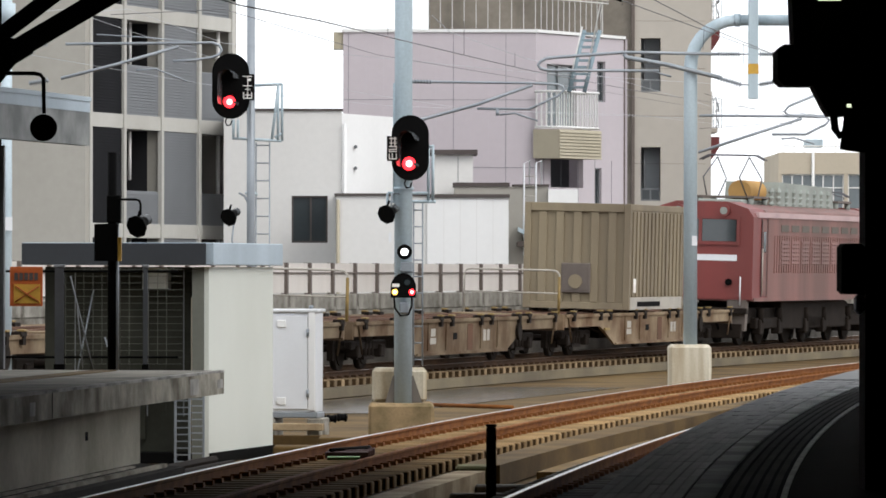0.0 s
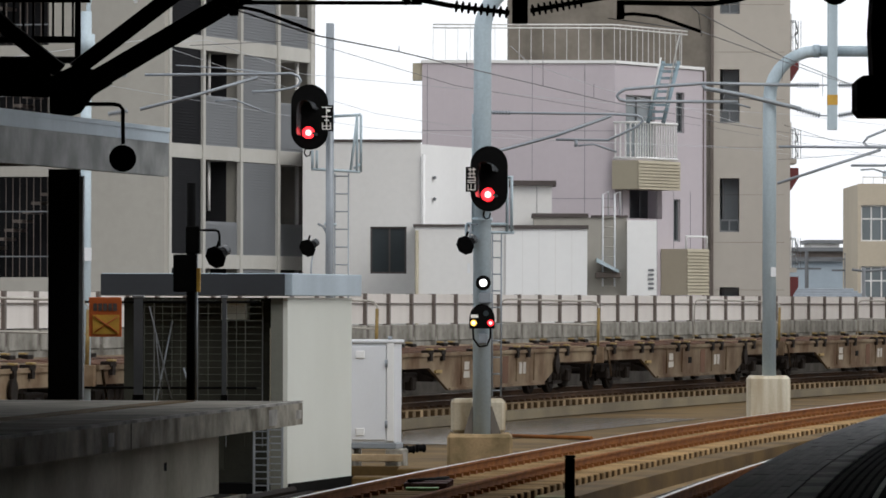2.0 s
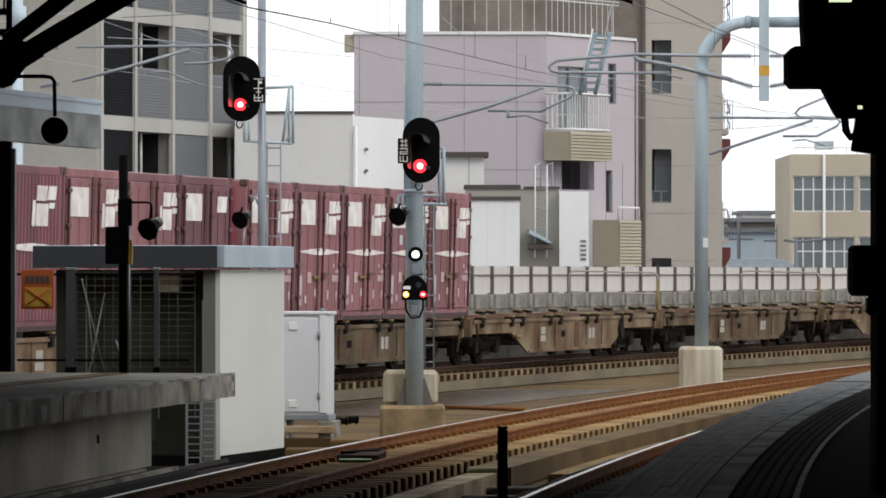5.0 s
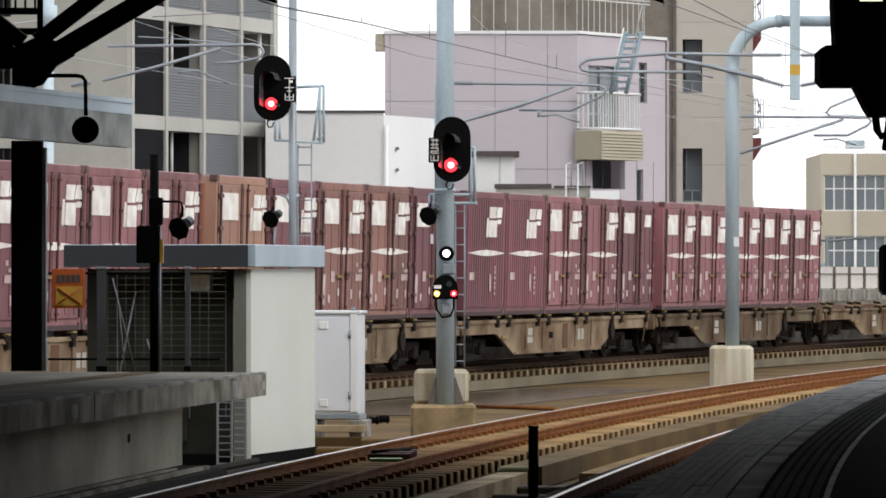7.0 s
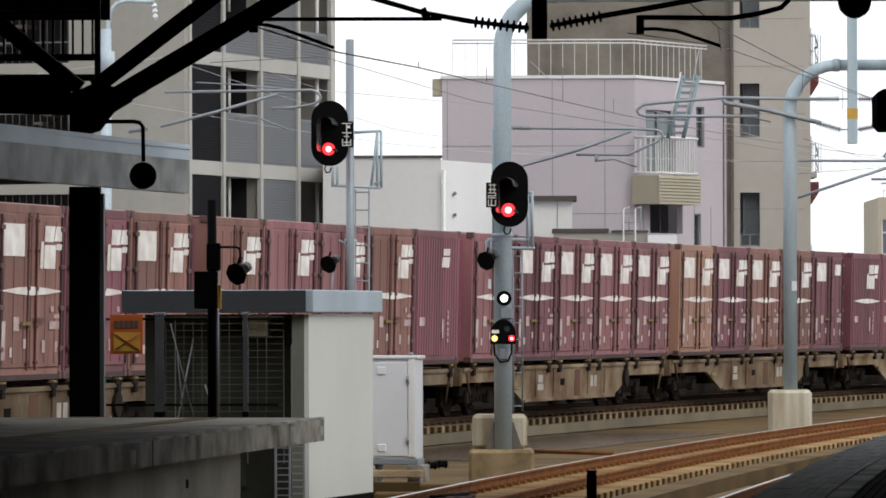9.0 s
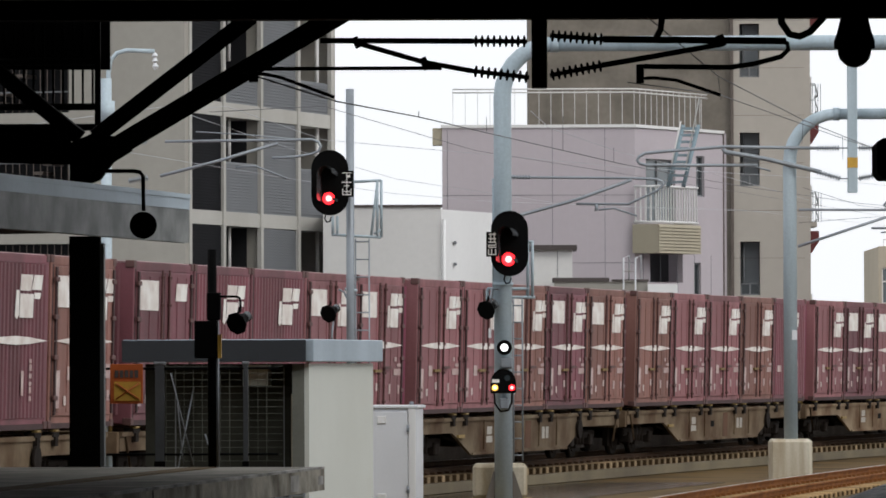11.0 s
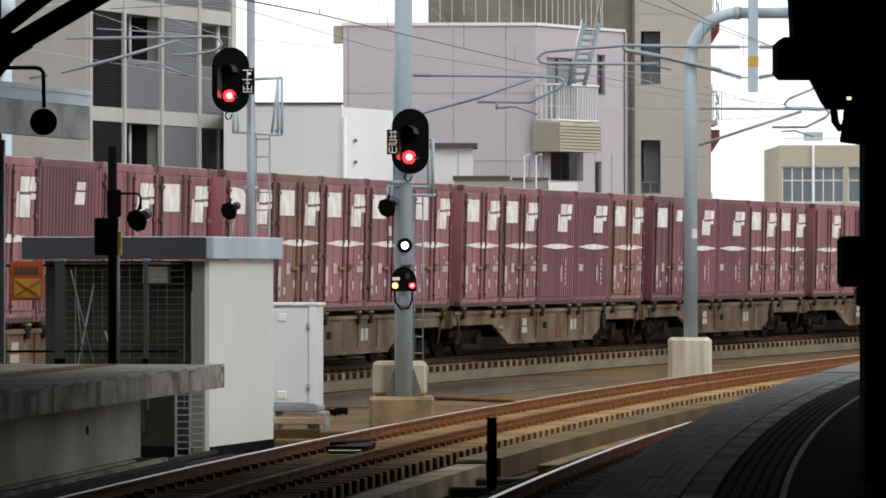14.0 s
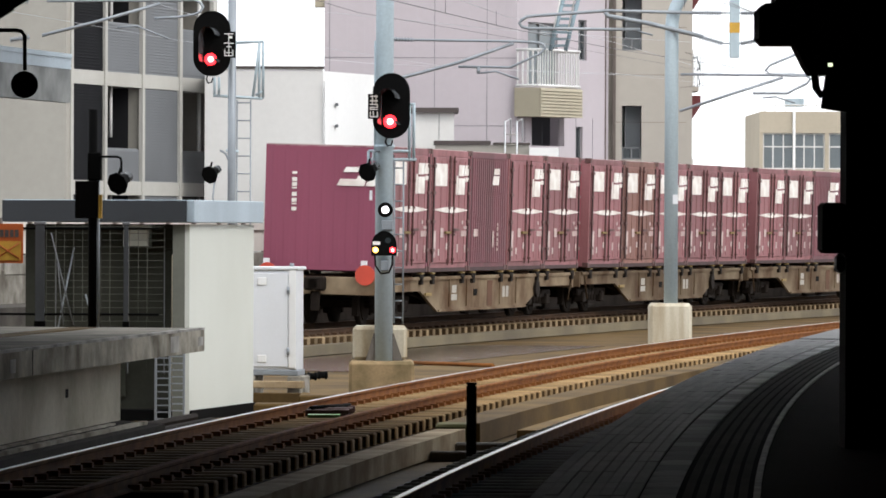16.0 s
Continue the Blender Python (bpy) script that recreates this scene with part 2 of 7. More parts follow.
M_ROOFBLUE = mat("pale blue metal edge", (0.42, 0.50, 0.56), 0.5, 0.3, 0.2, 0.8, 20, 0.05, (0.30, 0.36, 0.41), 0.8, True)
M_PANEL = mat("pale fence panel", (0.62, 0.58, 0.54), 0.7, 0, 0.1, 0.7, 12, 0.03, (0.50, 0.46, 0.42), 0.7, True, 0.06)
M_POSTB = mat("brown fence post", (0.13, 0.105, 0.09), 0.7, 0, 0.2, 2, 20, 0.05)
M_SIGN = mat("orange sign", (0.48, 0.10, 0.015), 0.6, 0, 0.15, 3, 20, 0.03)
M_RAILPALE = mat("pale pipe paint", (0.42, 0.39, 0.34), 0.6, 0.1, 0.25, 2, 30, 0.05)
M_BLUEGREY = mat("distant bluegrey roof", (0.36, 0.42, 0.47), 0.8, 0, 0.15, 0.2, 3, 0)
M_CITY = mat("city ground", (0.17, 0.17, 0.165), 0.9, 0, 0.3, 0.03, 0.6, 0)
M_VISOR = mat("satin black visor", (0.075, 0.08, 0.086), 0.25, 0, 0.2, 2, 20, 0.02)
M_WATER = mat("brown standing water", (0.075, 0.056, 0.030), 0.2, 0, 0.3, 0.3, 3, 0.05)
M_SHADEPANEL = mat("dull olive-grey panel", (0.050, 0.051, 0.040), 0.8, 0.2, 0.3, 2, 20, 0.05)
M_RED_ON = glow("red lamp", (1.0, 0.02, 0.03), 3.0)
M_RED_CORE = glow("red lamp core", (1.0, 0.62, 0.58), 2.0)
M_MOSS = mat("mossy concrete", (0.20, 0.18, 0.09), 0.9, 0, 0.4, 2.5, 20, 0.3, (0.09, 0.09, 0.035), 0.9)
M_INNER = mat("pale recess wall", (0.34, 0.365, 0.38), 0.8, 0, 0.1, 0.4, 6, 0)
M_AMBER_ON = glow("amber lamp", (1.0, 0.58, 0.10), 1.7)
M_AMBER_CORE = glow("amber lamp core", (1.0, 0.88, 0.62), 2.0)
M_WHITE_ON = glow("white lamp", (1.0, 1.0, 1.0), 2.2)
M_TUBE = glow("fluorescent tube", (0.80, 0.90, 0.62), 1.0)


# ---------- mesh helpers ----------
def finish(name, bm, material, parent=None, smooth=False):
    me = bpy.data.meshes.new(name)
    bm.to_mesh(me)
    bm.free()
    for m in (material if isinstance(material, (list, tuple)) else [material]):
        me.materials.append(m)
    if smooth:
        for p in me.polygons:
            p.use_smooth = True
    ob = new(name, me)
    if parent:
        ob.parent = parent
    return ob


def part(name, bm, material, parent, label=""):
    ob = finish(name, bm, material, parent)
    return tagged(ob, label) if label else ob


def again(ob, parent, m=None):
    """Another object on the same mesh, with its sub-parts."""
    o = new(ob.name.split(".")[0], ob.data)
    o.parent = parent
    o.matrix_basis = m if m is not None else ob.matrix_basis.copy()
    for k in ("label",):
        if k in ob:
            o[k] = ob[k]
    for c in ob.children:
        again(c, o)
    return o


def box(x0, x1, y0, y1, z0, z1, bevel=0.0, bm=None, mi=0):
    bm = bm or bmesh.new()
    vs = [bm.verts.new((x, y, z)) for z in (z0, z1) for y in (y0, y1) for x in (x0, x1)]
    fs = [bm.faces.new([vs[i] for i in f]) for f in ((0, 2, 3, 1), (4, 5, 7, 6), (0, 1, 5, 4), (2, 6, 7, 3), (0, 4, 6, 2), (1, 3, 7, 5))]
    for f in fs:
        f.material_index = mi
    if bevel:
        es = list({e for f in fs for e in f.edges})
        bmesh.ops.bevel(bm, geom=es, offset=bevel, segments=1, affect="EDGES")
    return bm


def tube(points, r, sides=8, bm=None, caps=True, r1=None):
    """A round bar through points, swept with mitred rings."""
    bm = bm or bmesh.new()
    pts = [Vector(p) for p in points]
    rings = []
    ref = None
    for i, p in enumerate(pts):
        d = (pts[min(i + 1, len(pts) - 1)] - pts[max(i - 1, 0)]).normalized()
        if ref is None:
            ref = d.orthogonal().normalized()
        ref = (ref - d * ref.dot(d)).normalized()
        side = d.cross(ref)
        rr = r if r1 is None else r + (r1 - r) * i / max(1, len(pts) - 1)
        rings.append([bm.verts.new(p + (ref * math.cos(a) + side * math.sin(a)) * rr) for a in [2 * math.pi * k / sides for k in range(sides)]])
    for a, b in zip(rings, rings[1:]):
        for k in range(sides):
            f = bm.faces.new((a[k], a[(k + 1) % sides], b[(k + 1) % sides], b[k]))
            f.smooth = True
    if caps:
        bm.faces.new(rings[0][::-1])
        bm.faces.new(rings[-1])
    return bm


def lathe(a, b, steps, sides=10):
    """A round body on the line a-b through (share of the length, radius) steps."""
    a, b = Vector(a), Vector(b)
    d = (b - a).normalized()
    ref = d.orthogonal().normalized()
    side = d.cross(ref)
    bm = bmesh.new()
    rings = [[bm.verts.new(a + (b - a) * f + (ref * math.cos(2 * math.pi * k / sides) + side * math.sin(2 * math.pi * k / sides)) * r) for k in range(sides)] for f, r in steps]
    for p, q in zip(rings, rings[1:]):
        for k in range(sides):
            bm.faces.new((p[k], p[(k + 1) % sides], q[(k + 1) % sides], q[k]))
    bm.faces.new(rings[0][::-1])
    bm.faces.new(rings[-1])
    bmesh.ops.recalc_face_normals(bm, faces=bm.faces[:])
    return bm


def prism(outline, d0, d1, axis="y", bm=None, mi=0):
    """An outline in a plane, drawn out along an axis from d0 to d1."""
    bm = bm or bmesh.new()
    put = {"y": lambda a, b, d: (a, d, b), "x": lambda a, b, d: (d, a, b), "z": lambda a, b, d: (a, b, d)}[axis]
    r0 = [bm.verts.new(put(a, b, d0)) for a, b in outline]
    r1 = [bm.verts.new(put(a, b, d1)) for a, b in outline]
    n = len(outline)
    fs = [bm.faces.new(r0[::-1]), bm.faces.new(r1)] + [bm.faces.new((r0[i], r0[(i + 1) % n], r1[(i + 1) % n], r1[i])) for i in range(n)]
    for f in fs:
        f.material_index = mi
    bmesh.ops.recalc_face_normals(bm, faces=fs)
    return bm


def arc(cx, cz, r, a0, a1, n):
    return [(cx + r * math.cos(radians(a0 + (a1 - a0) * i / n)), cz + r * math.sin(radians(a0 + (a1 - a0) * i / n))) for i in range(n + 1)]


class Way:
    """A gently curving line in plan: x = a + b (y - y0) + c (y - y0)^2, straight on before y1."""

    def __init__(self, a, b, c, y0, y1=-400.0):
        self.k = (a, b, c, y0, y1)
        self.ys = np.linspace(-380, 520, 9001)
        xs = np.array([self.x(y) for y in self.ys])
        self.s = np.concatenate([[0], np.cumsum(np.hypot(np.diff(xs), np.diff(self.ys)))])
        self.s -= np.interp(y0, self.ys, self.s)

    def x(self, y):
        a, b, c, y0, y1 = self.k
        q = max(y, y1)
        return a + b * (q - y0) + c * (q - y0) ** 2 + (y - q) * self.slope(q)

    def slope(self, y):
        a, b, c, y0, y1 = self.k
        return b + 2 * c * (max(y, y1) - y0)

    def at(self, y, off=0.0):
        """The plan point at y, moved off metres to the right of the way."""
        sl = self.slope(y)
        n = math.hypot(1, sl)
        return self.x(y) + off / n, y - off * sl / n

    def run(self, s, off=0.0):
        """Plan point and heading (degrees for a thing whose front is +y) at s metres along."""
        y = float(np.interp(s, self.s, self.ys))
        return (*self.at(y, off), -math.degrees(math.atan(self.slope(y))))


def sweep(way, profile, y0, y1, step=2.0, closed=True, bm=None, mats=None):
    """Draws a profile of (offset, height) along a way."""
    bm = bm or bmesh.new()
    n = max(2, int((y1 - y0) / step) + 1)
    rings = []
    for i in range(n):
        y = y0 + (y1 - y0) * i / (n - 1)
        rings.append([bm.verts.new((*way.at(y, o), z)) for o, z in profile])
    m = len(profile)
    for a, b in zip(rings, rings[1:]):
        for k in range(m if closed else m - 1):
            f = bm.faces.new((a[k], b[k], b[(k + 1) % m], a[(k + 1) % m]))
            if mats:
                f.material_index = mats[k]
    if closed:
        bm.faces.new(rings[0])
        bm.faces.new(rings[-1][::-1])
    bmesh.ops.recalc_face_normals(bm, faces=bm.faces[:])
    return bm


def empty(name, m=None):
    o = new(name)
    if m is not None:
        o.matrix_basis = m
    return o


# ---------- the ways of the three tracks and the platform edge ----------
WAY_C = Way(0.21, 0.2475, 0.00065, 120.3)        # freight line, centre
WAY_B = Way(1.348, 0.16223, 0.000845, 80.0, 45.0)   # rusty middle line, far rail
WAY_A = Way(1.52, 0.1175, 0.000741, 55.0, 20.0)   # platform line, far rail
WAY_P = Way(1.99, 0.1018, 0.001025, 40.0, 5.0)   # platform edge

# ---------- ground and viaduct ----------
GROUND_Z = -8.0
g = box(-1500, 1500, -600, 3500, GROUND_Z - 0.5, GROUND_Z)
tagged(finish("ground", g, M_CITY), "grey city ground below the viaduct", "ground", kind="structure")
FLOOR_Z = -0.45
deck = sweep(WAY_C, [(-5.6, FLOOR_Z - 0.02), (40, FLOOR_Z - 0.02), (40, -1.8), (-5.6, -1.8)], -340, 440, 10)
tagged(finish("viaduct_deck", deck, M_DECK), "rust-stained concrete deck of the railway viaduct", "viaduct deck", kind="structure")


# ---------- tracks ----------
def rail_profile(c, z):
    return [(c - 0.06, z - 0.14), (c + 0.06, z - 0.14), (c + 0.06, z - 0.125), (c + 0.012, z - 0.11), (c + 0.012, z - 0.04), (c + 0.033, z - 0.03), (c + 0.033, z - 0.004), (c + 0.026, z), (c - 0.026, z), (c - 0.033, z - 0.004), (c - 0.033, z - 0.03), (c - 0.012, z - 0.04), (c - 0.012, z - 0.11), (c - 0.06, z - 0.125)]


def track(name, way, rails, y0, y1, sl0, sl1, label, bed, sleeper_mat, half):
    top = empty(name)
    tagged(top, label, "railway track", kind="structure")
    for c in rails:
        part("rail", sweep(way, rail_profile(c, 0.056 if way is WAY_C and c < 0 else 0.0), y0, y1, 2.0, mats=[0, 0, 0, 0, 0, 0, 0, 1, 0, 0, 0, 0, 0, 0]), [M_RUSTDARK if way is WAY_C else M_RUST, M_RUST if way is WAY_B and c > 0 else M_STEEL], top)
    mid = sum(rails) / 2
    # the freight bed's colour is darkened for the shade of the train
    part("track_bed", sweep(way, [(mid - bed, FLOOR_Z), (mid - bed, -0.27), (mid + bed, -0.27), (mid + bed, FLOOR_Z)], y0, y1, 3.0), M_BEDDARK if way is WAY_C else M_BED, top, "rust-brown concrete track bed")
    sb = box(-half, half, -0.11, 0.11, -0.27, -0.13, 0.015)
    # front and back faces carry the gap shade as a darker brown
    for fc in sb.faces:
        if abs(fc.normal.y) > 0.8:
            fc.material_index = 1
    first = None
    clip = bmesh.new()
    for c in (-0.6335, -0.4335, 0.4335, 0.6335):
        box(c - 0.05, c + 0.05, -0.06, 0.06, -0.132, -0.085, 0, clip)
    y = sl0
    while y < sl1:
        x, yy = way.at(y, mid)
        m = pose(x, yy, 0, 0, 0, -math.degrees(math.atan(way.slope(y))) + random.uniform(-0.4, 0.4))
        if first is None:
            first = part("sleeper", sb, [sleeper_mat, M_FLANKSHADE], top)
            first.matrix_basis = m
            part("rail_clip", clip, M_RUSTDARK if way is WAY_C else M_RUST, first)
        else:
            again(first, top, m)
        y += 0.6 / math.hypot(1, way.slope(y))
    return top


track("track_freight", WAY_C, (-0.5335, 0.5335), -330, 430, 82, 190, "freight track with dusty sleepers on a raised bed", 1.16, M_SLEEPERC, 1.0)
track("track_middle", WAY_B, (0.0, 1.14), -60, 240, 46, 165, "rust-orange track curving past the signals", 1.35, M_SLEEPER, 1.06)
track("track_platform", WAY_A, (0.0, 1.067), -60, 200, 36, 90, "track beside the curved platform", 1.3, M_TIMBER, 1.0)

# low cable kerbs between the tracks
for nm, way, o0, o1, z, y0, y1, lb in (
        ("kerb", WAY_B, 2.45, 2.72, -0.31, 65.2, 77.5, "short low concrete kerb stained with rust"),
        ("edge_kerb", WAY_B, 1.74, 2.06, -0.24, 30, 63.5, "stained concrete kerb along the track bed"),
        ("far_edge_kerb", WAY_B, 1.66, 2.12, -0.205, 64.4, 165, "rust-brown concrete strip along the track bed"),
        ("bed_wall", WAY_C, 1.16, 1.32, -0.25, 60, 300, "damp tan concrete wall edging the freight track bed")):
    paint = {"bed_wall": M_BEDWALL, "edge_kerb": M_KERBC, "kerb": M_LID}.get(nm, M_DECK)
    tagged(finish(nm, sweep(way, [(o0, FLOOR_Z), (o0, z), (o1, z), (o1, FLOOR_Z)], y0, y1, 2.0), paint), lb, nm.replace("_", " "), kind="structure")

# ---------- platforms ----------
PZ = 0.84
plat = empty("platform_curved")
tagged(plat, "dark ribbed platform surface curving away under the roof", "platform", kind="structure")
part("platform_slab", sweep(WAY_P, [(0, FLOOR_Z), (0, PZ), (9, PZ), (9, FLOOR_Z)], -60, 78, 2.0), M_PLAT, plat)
# edge tiles in rows, laid piece by piece along the curve
TILE = None
y = 19.0
while y < 60.0:
    for i in range(8):
        x_, y_ = WAY_P.at(y, 0.0265 + i * 0.058)
        m = pose(x_, y_, random.uniform(-0.0015, 0.0015), 0, 0, -math.degrees(math.atan(WAY_P.slope(y))))
        if TILE is None:
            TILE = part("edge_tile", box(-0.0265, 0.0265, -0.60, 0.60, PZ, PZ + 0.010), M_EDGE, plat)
            TILE.matrix_basis = m
        else:
            again(TILE, plat, m)
    y += 1.21
part("edge_course", sweep(WAY_P, [(0.0, PZ), (0.0, PZ + 0.009), (0.46, PZ + 0.009), (0.46, PZ)], 60, 78, 2.0), M_EDGE, plat)
PALE = None
y = 19.0
while y < 77.0:
    x_, y_ = WAY_P.at(y, 0.545)
    m = pose(x_, y_, 0, 0, 0, -math.degrees(math.atan(WAY_P.slope(y))))
    if PALE is None:
        PALE = part("pale_tile", box(-0.075, 0.075, -0.295, 0.295, PZ, PZ + 0.008), M_LIGHTTILE, plat)
        PALE.matrix_basis = m
    else:
        again(PALE, plat, m)
    y += 0.6
for i in range(5):
    o = 0.65 + i * 0.06
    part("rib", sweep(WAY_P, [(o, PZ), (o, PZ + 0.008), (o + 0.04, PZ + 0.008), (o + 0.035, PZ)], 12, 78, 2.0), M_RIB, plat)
part("edge_line", sweep(WAY_P, [(0.955, PZ), (0.955, PZ + 0.01), (0.985, PZ + 0.01), (0.985, PZ)], 12, 78, 2.0), M_LIGHTTILE, plat)

# opposite platform, cut off short, with its fascia beam
left = empty("platform_opposite")
tagged(left, "end of the opposite concrete platform with a stained fascia", "platform", kind="structure")
WAY_L = Way(-2.245, 0.1192, 0.00032, 64.0, 20.0)
part("platform_slab", sweep(WAY_L, [(-0.10, PZ - 0.06), (-0.10, PZ), (-5.6, PZ), (-5.6, PZ - 0.06)], -40, 65.5, 2.0), M_ASPHALT, left)
part("fascia", sweep(WAY_L, [(0, PZ - 0.27), (0, PZ + 0.0), (-0.10, PZ + 0.0), (-0.10, PZ - 0.27)], -40, 65.6, 2.0), M_BEAM, left, "stained concrete platform edge beam")
part("edge_lip", sweep(WAY_L, [(0.006, PZ - 0.022), (0.006, PZ + 0.006), (-0.05, PZ + 0.006), (-0.05, PZ - 0.022)], -40, 65.61, 2.0), M_LIP, left, "pale top edge")
for y in (30.4, 38.4, 46.4, 54.4):
    part("beam_joint", sweep(WAY_L, [(0.003, PZ - 0.268), (0.003, PZ - 0.024), (-0.02, PZ - 0.024), (-0.02, PZ - 0.268)], y, y + 0.05, 0.03), M_DIRT, left)
part("end_beam", sweep(WAY_L, [(-0.10, PZ - 0.27), (-0.10, PZ - 0.06), (-5.6, PZ - 0.06), (-5.6, PZ - 0.27)], 65.1, 65.6, 0.4), M_BEAM, left)
part("support_wall", sweep(WAY_L, [(-0.45, FLOOR_Z), (-0.45, PZ - 0.27), (-0.75, PZ - 0.27), (-0.75, FLOOR_Z)], -40, 62.4, 2.0), M_PALEC, left, "pale concrete wall under the platform")
for y, w_, z0, z1 in ((44.5, 0.25, 0.66, 0.76), (53.2, 0.3, 0.62, 0.75), (63.1, 0.6, 0.60, 0.78), (65.1, 0.4, 0.64, 0.74)):
    part("mortar_patch", sweep(WAY_L, [(0.003, z0), (0.003, z1), (-0.02, z1), (-0.02, z0)], y, y + w_, 0.2), M_LIP, left, "pale mortar patch")
for y in (48.6, 58.9):
    part("drain_hole", sweep(WAY_L, [(-0.447, 0.22), (-0.447, 0.31), (-0.47, 0.31), (-0.47, 0.22)], y, y + 0.16, 0.1), M_BLACK, left)
part("yellow_line", sweep(WAY_L, [(-1.15, PZ), (-1.15, PZ + 0.012), (-1.45, PZ + 0.012), (-1.45, PZ)], -40, 65.0, 2.0), M_DECK, left, "dull brown tactile strip")

# low cable ledge along the foot of the wall, with two ducts on it
part("cable_ledge", sweep(WAY_L, [(0.05, FLOOR_Z), (0.05, -0.17), (-0.45, -0.13), (-0.45, FLOOR_Z)], -40, 62.4, 2.0), M_DIRT, left, "dark grimy ledge at the wall's foot")
for o, e in ((-0.30, 61.2), (-0.08, 62.0)):
    part("cable_duct", sweep(WAY_L, [(o, -0.19), (o, -0.12), (o - 0.07, -0.12), (o - 0.07, -0.19)], 40, e, 2.0), M_BEAM, left, "stained concrete cable duct")

tagged(finish("ground_pipe", tube([(0.59, 102.35, FLOOR_Z + 0.02), (1.3, 101.5, FLOOR_Z + 0.02), (1.99, 100.55, FLOOR_Z + 0.02)], 0.035, 8), M_RUST), "thin rusty pipe lying on the deck", "pipe")

# ---------- parapet and fence behind the freight track ----------
fence = empty("parapet_fence")
tagged(fence, "pale panel fence with brown posts on a concrete parapet", "fence", kind="structure")
FO = -5.0
part("parapet", sweep(WAY_C, [(FO - 0.25, -1.8), (FO - 0.25, 1.15), (FO + 0.1, 1.15), (FO + 0.1, -1.8)], -100, 430, 3.0), M_PARAPET, fence, "stained concrete parapet")
# walkway concrete coloured dark to give the shade beneath the wagons
part("far_kerb", sweep(WAY_C, [(FO + 0.1, FLOOR_Z), (FO + 0.1, 0.5), (FO + 1.6, 0.5), (FO + 1.6, FLOOR_Z)], -100, 430, 3.0), M_UNDERSHADE, fence, "raised concrete walkway edge darkened as train shade")
pn = post = cap = None
s = -48.0
while s < 120:
    x, y, h = WAY_C.run(s, FO)
    m = pose(x, y, 0, 0, 0, h)
    if pn is None:
        pn = part("panel", box(-0.02, 0.02, 0.05, 1.95, 1.48, 2.17), M_PANEL, fence)
        pn.matrix_basis = m
        bm = box(-0.07, 0.09, -0.06, 0.06, 1.15, 2.18)
        post = part("post", bm, M_POSTB, fence)
        post.matrix_basis = m
        rl = part("rail", box(0.03, 0.06, 0.06, 1.94, 1.93, 1.96), M_POSTB, fence)
        rl.matrix_basis = m
        blk = part("parapet_block", box(-0.25, 0.13, 0.12, 1.88, 1.06, 1.45, 0.02), M_PARAPET, fence)
        blk.matrix_basis = m
    else:
        for o in (pn, post, rl, blk):
            again(o, fence, m)
    s += 2.0

pw = sweep(WAY_C, [(1.5, FLOOR_Z - 0.02), (1.5, FLOOR_Z - 0.004), (4.7, FLOOR_Z - 0.004), (4.7, FLOOR_Z - 0.02)], 98, 120, 2.0)
tagged(finish("standing_water", pw, M_WATER), "shallow brown standing water on the deck between the tracks", "water", kind="structure")

for o, z in ((-1.75, FLOOR_Z + 0.04), (-1.92, FLOOR_Z + 0.05), (-2.15, FLOOR_Z + 0.10)):
    duct = sweep(WAY_B, [(o + 0.05 * math.cos(a), z + 0.05 * math.sin(a)) for a in [k * math.pi / 3 for k in range(6)]], 44, 70, 1.5)
    tagged(finish("cable_duct", duct, M_DIRT), "grey cable duct lying along the platform foot", "cable duct", kind="structure")

# ---------- the freight train ----------
TRAIN_S0, SPEED, SLOWING, CANT = -86.37, 17.256, -0.0163, 1.4


def ride(ob, u, z=0.0):
    """The keys of a vehicle or load whose middle lies u metres ahead of the first loaded wagon's front."""
    rows = []
    for i in range(33):
        t = i * 0.5
        x, y, h = WAY_C.run(TRAIN_S0 + SPEED * t + SLOWING * (t - 8) ** 2 + u)
        rows.append((t, pose(x, y, 0.03, 0, 0, h) @ pose(0, 0, 0, 0, CANT, 0) @ pose(0, 0, z)))
    return ob, rows


RIDES = []
CZ, CH, CL, CW = 1.10, 2.56, 3.62, 1.28


